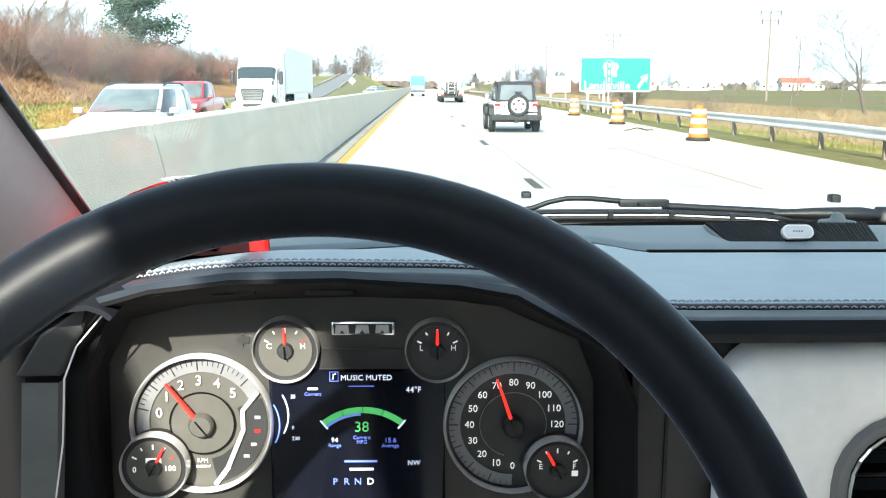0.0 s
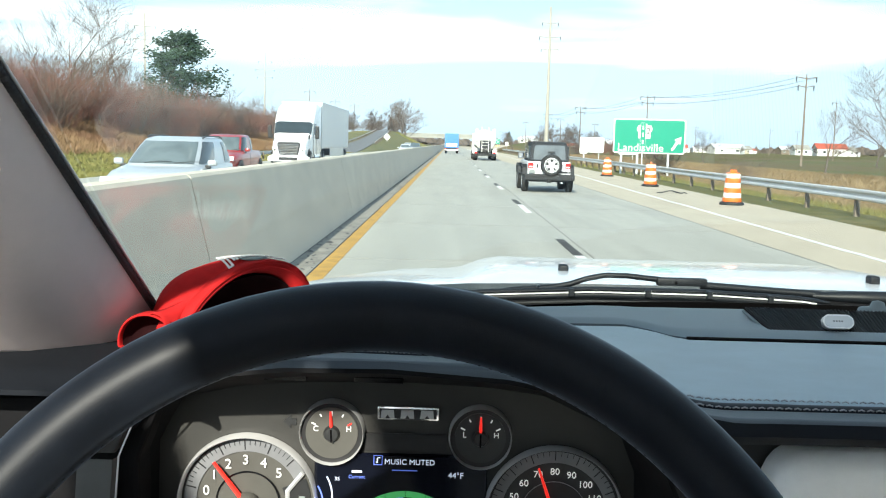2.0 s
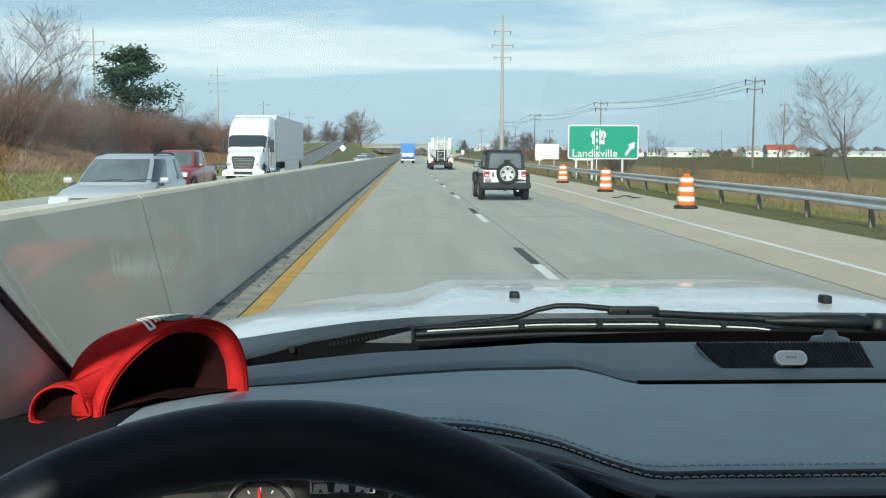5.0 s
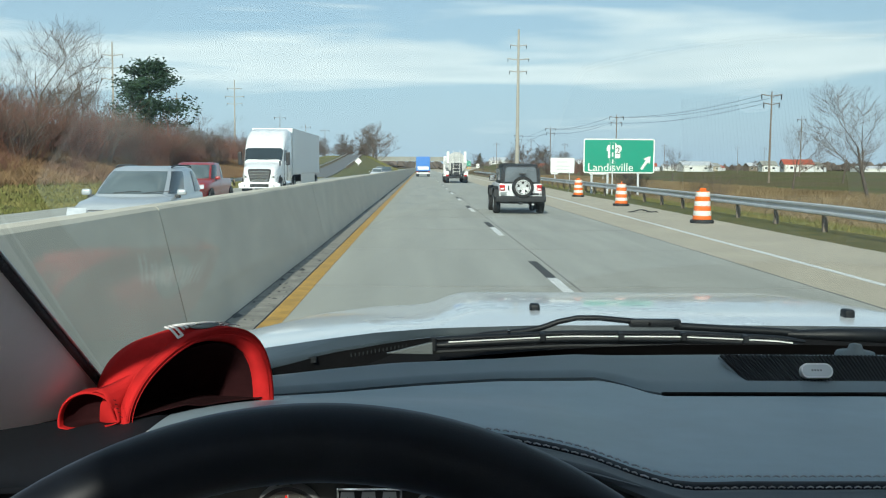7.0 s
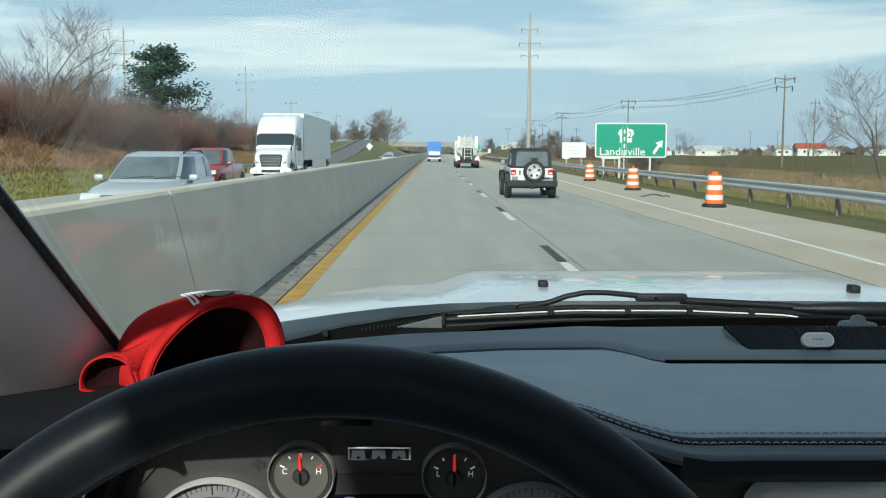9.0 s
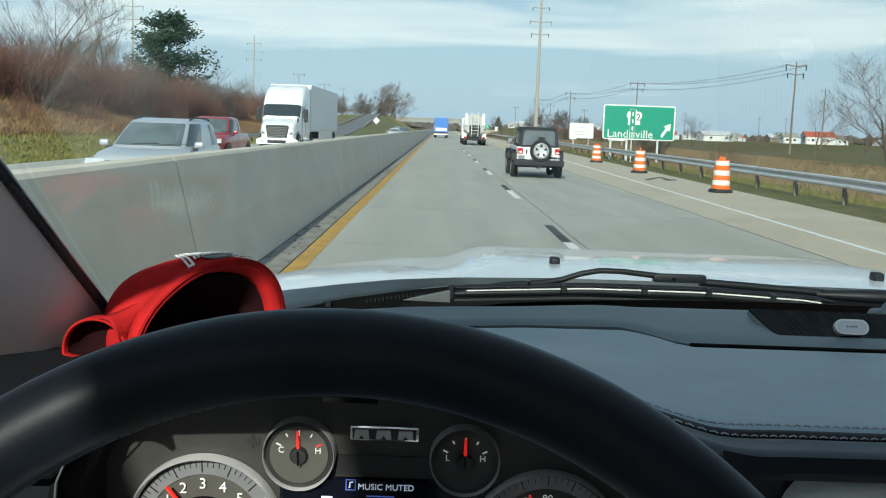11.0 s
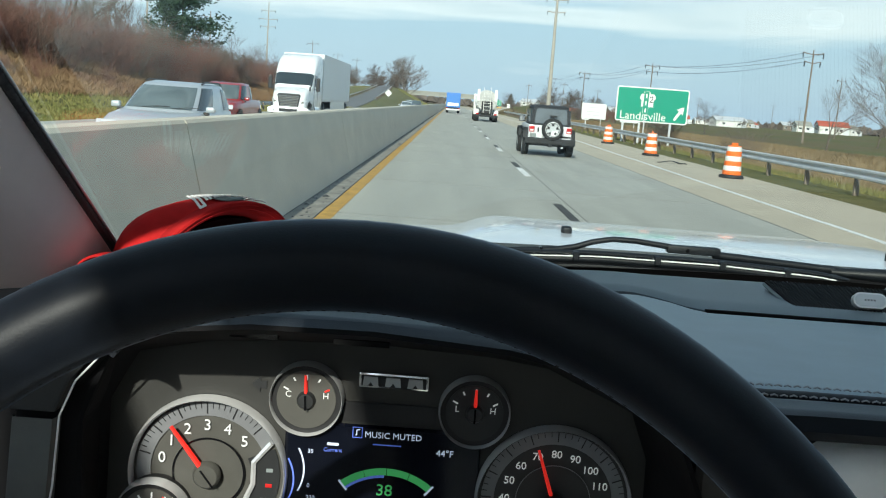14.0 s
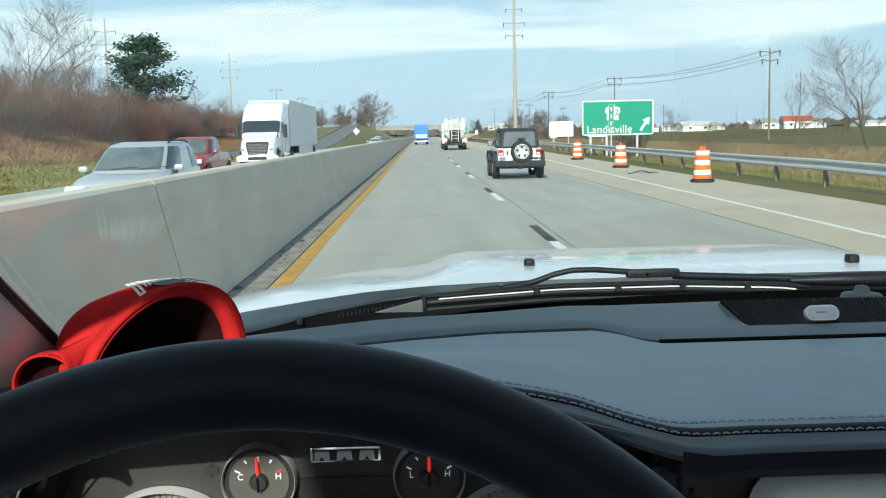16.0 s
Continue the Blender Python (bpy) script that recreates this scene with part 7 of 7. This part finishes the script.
    write("average_caption", "Average", 0.0042, (-0.0275, y, 1.3335), "scrblue", s)
    write("heading", "NW", 0.0056, (-0.0088, y, 1.3190), "scrwhite", s)
    part("hint_bar", box((-0.064, 0.7432, 1.3200), (-0.038, 0.7440, 1.3215)), "scrblue", s)
    part("mileage_bar", box((-0.060, 0.7432, 1.3132), (-0.041, 0.7440, 1.3150)), "scrwhite", s)
    for w, x, mt in (("P", -0.0715, "scrblue"), ("R", -0.0625, "scrblue"), ("N", -0.0535, "scrblue"), ("D", -0.0435, "scrwhite")):
        write("gear_letter", w, 0.0078, (x, y, 1.3035), mt, s)
    write("trip_caption", "Current", 0.0040, (-0.0880, y, 1.3765), "scrblue", s)
    part("trip_bar", box((-0.092, 0.7432, 1.3800), (-0.084, 0.7440, 1.3818)), "scrwhite", s)
    for cz, a0, a1, words in ((1.362, -20, 24, ("35", "0")), (1.336, 66, 112, ("230", ""))):
        arc_band("side_scale", s, -0.140 if cz > 1.35 else -0.147, 1.360 if cz > 1.35 else 1.352, 0.032, 0.0332, 60, 118 if cz > 1.35 else 118, "scrwhite" if cz > 1.35 else "scrblue", 0.7432, 16)
    write("scale_high", "35", 0.0042, (-0.1035, y, 1.3745), "scrwhite", s)
    write("scale_low", "0", 0.0042, (-0.1040, y, 1.3490), "scrwhite", s)
    write("scale_second", "230", 0.0042, (-0.1020, y, 1.3400), "scrwhite", s)


build_cluster()


# ---- steering wheel ----
def build_wheel():
    c, tilt, R, r = Vector((-0.047, 0.329, 1.405)), 0.42, 0.181, 0.0150
    m = Matrix.Translation(c) @ Matrix.Rotation(math.pi / 2 - tilt, 4, "X")
    t = thing("steering_wheel", "black leather steering wheel rim with a matt grain", "steering wheel")
    bm = bmesh.new()
    n, k = 128, 20
    rings = []
    for i in range(n):
        a = 2 * math.pi * i / n
        o = Vector((math.cos(a), math.sin(a), 0))
        rings.append([bm.verts.new(m @ (o * (R + r * math.cos(b) * 0.98) + Vector((0, 0, r * 1.08 * math.sin(b))))) for b in (2 * math.pi * j / k for j in range(k))])
    for i in range(n):
        for j in range(k):
            bm.faces.new((rings[i][j], rings[(i + 1) % n][j], rings[(i + 1) % n][(j + 1) % k], rings[i][(j + 1) % k]))
    part("rim", bm, "rim", t, "black grained leather rim", 180)
    # sewn seam on the inner side
    bm = bmesh.new()
    for i in range(220):
        a0 = 2 * math.pi * i / 220
        pts = []
        for f, lift in ((0.0, -0.0002), (0.35, 0.0002), (0.7, -0.0002)):
            a = a0 + f * 2 * math.pi / 220
            pts.append(m @ (Vector((math.cos(a), math.sin(a), 0)) * (R - r * 0.96 - lift)))
        add_tube(bm, pts, 0.0004, 4)
    tagged(part("seam_stitches", bm, "rubber", t, "black sewn seam"), kind="stuff")
    hub = part("hub", lathe([(0.0, 0.03), (0.045, 0.026), (0.062, 0.005), (0.06, -0.03), (0.03, -0.05)], 32, m @ pose(0, -0.01, -0.05)), "black", t, "black hub pad", 50)
    for a in (-12, 192):
        d = Vector((math.cos(radians(a)), math.sin(radians(a)), 0))
        part("spoke", tube([m @ (d * 0.05 + Vector((0, 0, -0.05))), m @ (d * 0.11 + Vector((0, 0, -0.03))), m @ (d * (R - 0.006))], [0.022, 0.017, 0.011], 10, 0.5), "black", t, "", 60)
    part("column", cyl(m @ Vector((0, -0.01, -0.09)), m @ Vector((0, -0.03, -0.52)), 0.04, 0.05, 20), "black", t)


build_wheel()


# ---- red cap on the dashboard ----
def build_cap():
    t = thing("red_cap", "red felt cap with white embroidery lying open on the dashboard", "cap")
    left, right = Vector((-0.250, 0.812, 1.460)), Vector((-0.149, 0.926, 1.450))
    mid, u = (left + right) / 2, (right - left) / 2
    # (offset of the section, its size)
    spine = [((0.0, 0.0, 0.0), 1.0), ((-0.010, 0.007, 0.000), 1.02), ((-0.020, 0.014, -0.002), 1.02), ((-0.030, 0.022, -0.006), 1.0), ((-0.038, 0.032, -0.011), 0.95), ((-0.044, 0.042, -0.018), 0.82), ((-0.048, 0.050, -0.022), 0.50), ((-0.050, 0.054, -0.024), 0.02)]

    def arch(f, off, size, grow=0.0):
        """A point of the bowed opening, f from one foot to the other: a straight slanting leg, then a round shoulder."""
        a = math.pi * f
        back = min(1.0, Vector(off).length / 0.03)
        sa = max(0.0, math.sin(math.pi * f ** (1.14 - 0.30 * back)))
        lean = min(1.0, max(0.0, (f - 0.30) / 0.35))
        rise = sa ** (1.0 - 0.34 * back - 0.20 * lean * (1 - 0.6 * back))
        return mid + Vector(off) + u * (-math.cos(a) + 0.16 * sa ** 2) * size * (1 + grow) + Vector((0, 0, rise * 0.0765 * size * (1 + grow)))

    def on(f, v, grow=0.0):
        k = min(len(spine) - 2, max(0, int(math.floor(v))))
        g = v - k
        return arch(f, *spine[k], grow).lerp(arch(f, *spine[k + 1], grow), g)
    part("crown", solid(loft([[on(i / 48, k / 3) for i in range(49)] for k in range(22)]), 0.0022), "cap", t, "red felt crown", 180)
    part("lining", loft([[arch(i / 36, Vector(o) * 0.86 + Vector((-0.0045, 0.0032, -0.002)), z * 0.845) for i in range(37)] for o, z in spine]), "capdark", t, "inside lining coloured as shade", 180)
    # broad folded band along the opening, wider at the shoulder and the foot beside it
    d = Vector((0.82, -0.57, 0.0))

    def rim(f, o, z):
        return arch(f, d * o, 1 - (1 - z) * (0.95 + 0.40 * f * f) if z < 1 else z)
    band = [[rim(i / 48, o, z) for i in range(49)] for o, z in ((-0.005, 1.018), (0.002, 1.014), (0.0035, 1.0), (0.003, 0.965), (0.0, 0.91), (-0.007, 0.855))]
    part("band", solid(loft(band), 0.0008), "cap", t, "red folded edge band", 180)
    for z in (0.975, 0.935):
        part("seam", tube([rim(i / 48, 0.0042, z) for i in range(49)], 0.00035, 4), "cap", t, "sewn line along the band")
    # dark sheet over the dash, added for the shade inside the cap
    fl = []
    for o, z in spine[:6]:
        a, b = arch(0.0, Vector(o) * 0.86, z * 0.86), arch(1.0, Vector(o) * 0.86, z * 0.86)
        row = [a.lerp(b, k / 8) for k in range(9)]
        fl.append([Vector((v.x, v.y, dash_z(v.x, v.y) + (0.007 if v.x < -0.205 else 0.003))) for v in row])
    part("shade_sheet", solid(loft(fl), 0.001), "capdark", t, "dark sheet standing in for shade inside the cap", 60)
    # small dark side loop with a thin rim, its top edge running down to the foot of the band
    l2, r2 = Vector((-0.299, 0.800, 1.456)), Vector((-0.252, 0.808, 1.458))
    m2, u2 = (l2 + r2) / 2, (r2 - l2) / 2

    def loop(f, dy, z):
        a = 2 * math.pi * f
        sa = math.sin(a)
        up = max(0.0, sa) ** 0.9 * 0.0265 * z + min(0.0, sa) * 0.004
        return m2 + u2 * (-math.cos(a) - 0.1 * max(0.0, sa)) * z + Vector((0.15 * dy, dy, up + 0.009))
    part("side_loop", loft([[loop(i / 36, dy, z) for i in range(36)] for dy, z in ((0.010, 0.90), (0.002, 0.91), (0.0, 0.95), (0.003, 1.0), (0.015, 1.0), (0.028, 0.85), (0.033, 0.5))], close=True), "cap", t, "red folded side loop", 180)
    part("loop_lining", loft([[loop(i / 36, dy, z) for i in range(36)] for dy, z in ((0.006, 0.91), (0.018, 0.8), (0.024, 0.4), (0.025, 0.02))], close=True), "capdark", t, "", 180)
    edge = [(-0.276, 0.808, 1.491), (-0.269, 0.805, 1.4935), (-0.262, 0.804, 1.491), (-0.2575, 0.804, 1.482), (-0.254, 0.806, 1.471)]
    flap = []
    for k, e in enumerate(edge):
        q = on(0.30 - 0.062 * k, 0.5, -0.02)
        e = Vector(e)
        flap.append([e.lerp(q, j / 6) + Vector((0, 0, -0.004 * math.sin(math.pi * j / 6))) for j in range(7)])
    part("side_flap", solid(loft(flap), 0.0012), "cap", t, "red felt fold between loop and crown", 180)
    for i in range(5):
        q = Vector((-0.2575 + 0.0012 * i, 0.801, 1.4865 - 0.0034 * i)) + Vector((0.0045, 0.001, 0.0))
        part("stitch", tube([q + Vector((-0.0012, 0, 0)), q + Vector((0.0012, -0.001, -0.0004))], 0.00028, 5), "capdark", t)
    # embroidery over the top: plain white strokes round a grey ring-shaped patch
    strokes = ((0.372, 0.25, 1.95), (0.388, 0.20, 1.95), (0.408, 0.65, 2.05), (0.421, 0.65, 2.05), (0.440, 0.75, 2.10), (0.453, 0.75, 2.10), (0.470, 0.80, 2.15), (0.483, 0.80, 2.15),
               (0.504, 0.85, 2.20), (0.522, 0.85, 2.20), (0.541, 0.80, 2.15), (0.556, 0.80, 2.15), (0.569, 0.75, 2.10), (0.588, 0.70, 2.05), (0.610, 0.25, 1.95))
    for f, v0, v1 in strokes:
        bar = [[on(f + 0.0075 * g / 2 + 0.003 * (v - v0), v, 0.046) for g in range(3)] for v in [v0 + (v1 - v0) * k / 6 for k in range(7)]]
        part("embroidered_stroke", solid(loft(bar), 0.0008), "embroid", t, "white embroidered stroke", 60)
    for f0, f1, v in ((0.372, 0.394, 0.25), (0.470, 0.489, 2.15), (0.504, 0.528, 0.85), (0.504, 0.528, 1.5), (0.541, 0.562, 2.15), (0.578, 0.600, 0.75), (0.610, 0.630, 1.93), (0.610, 0.630, 0.27)):
        bar = [[on(f0 + (f1 - f0) * k / 4, v + w, 0.046) for k in range(5)] for w in (-0.08, 0.08)]
        part("embroidered_stroke", solid(loft(bar), 0.0008), "embroid", t, "white embroidered stroke", 60)
    ring = [[on(0.498 + 0.070 * k * math.cos(a), 1.55 + 1.5 * k * math.sin(a), 0.030) for a in [6.2832 * i / 28 for i in range(28)]] for k in (0.45, 1.0)]
    part("embroidered_ring", solid(loft(ring, close=True), 0.0006), "embgrey", t, "grey embroidered ring patch", 180)


build_cap()
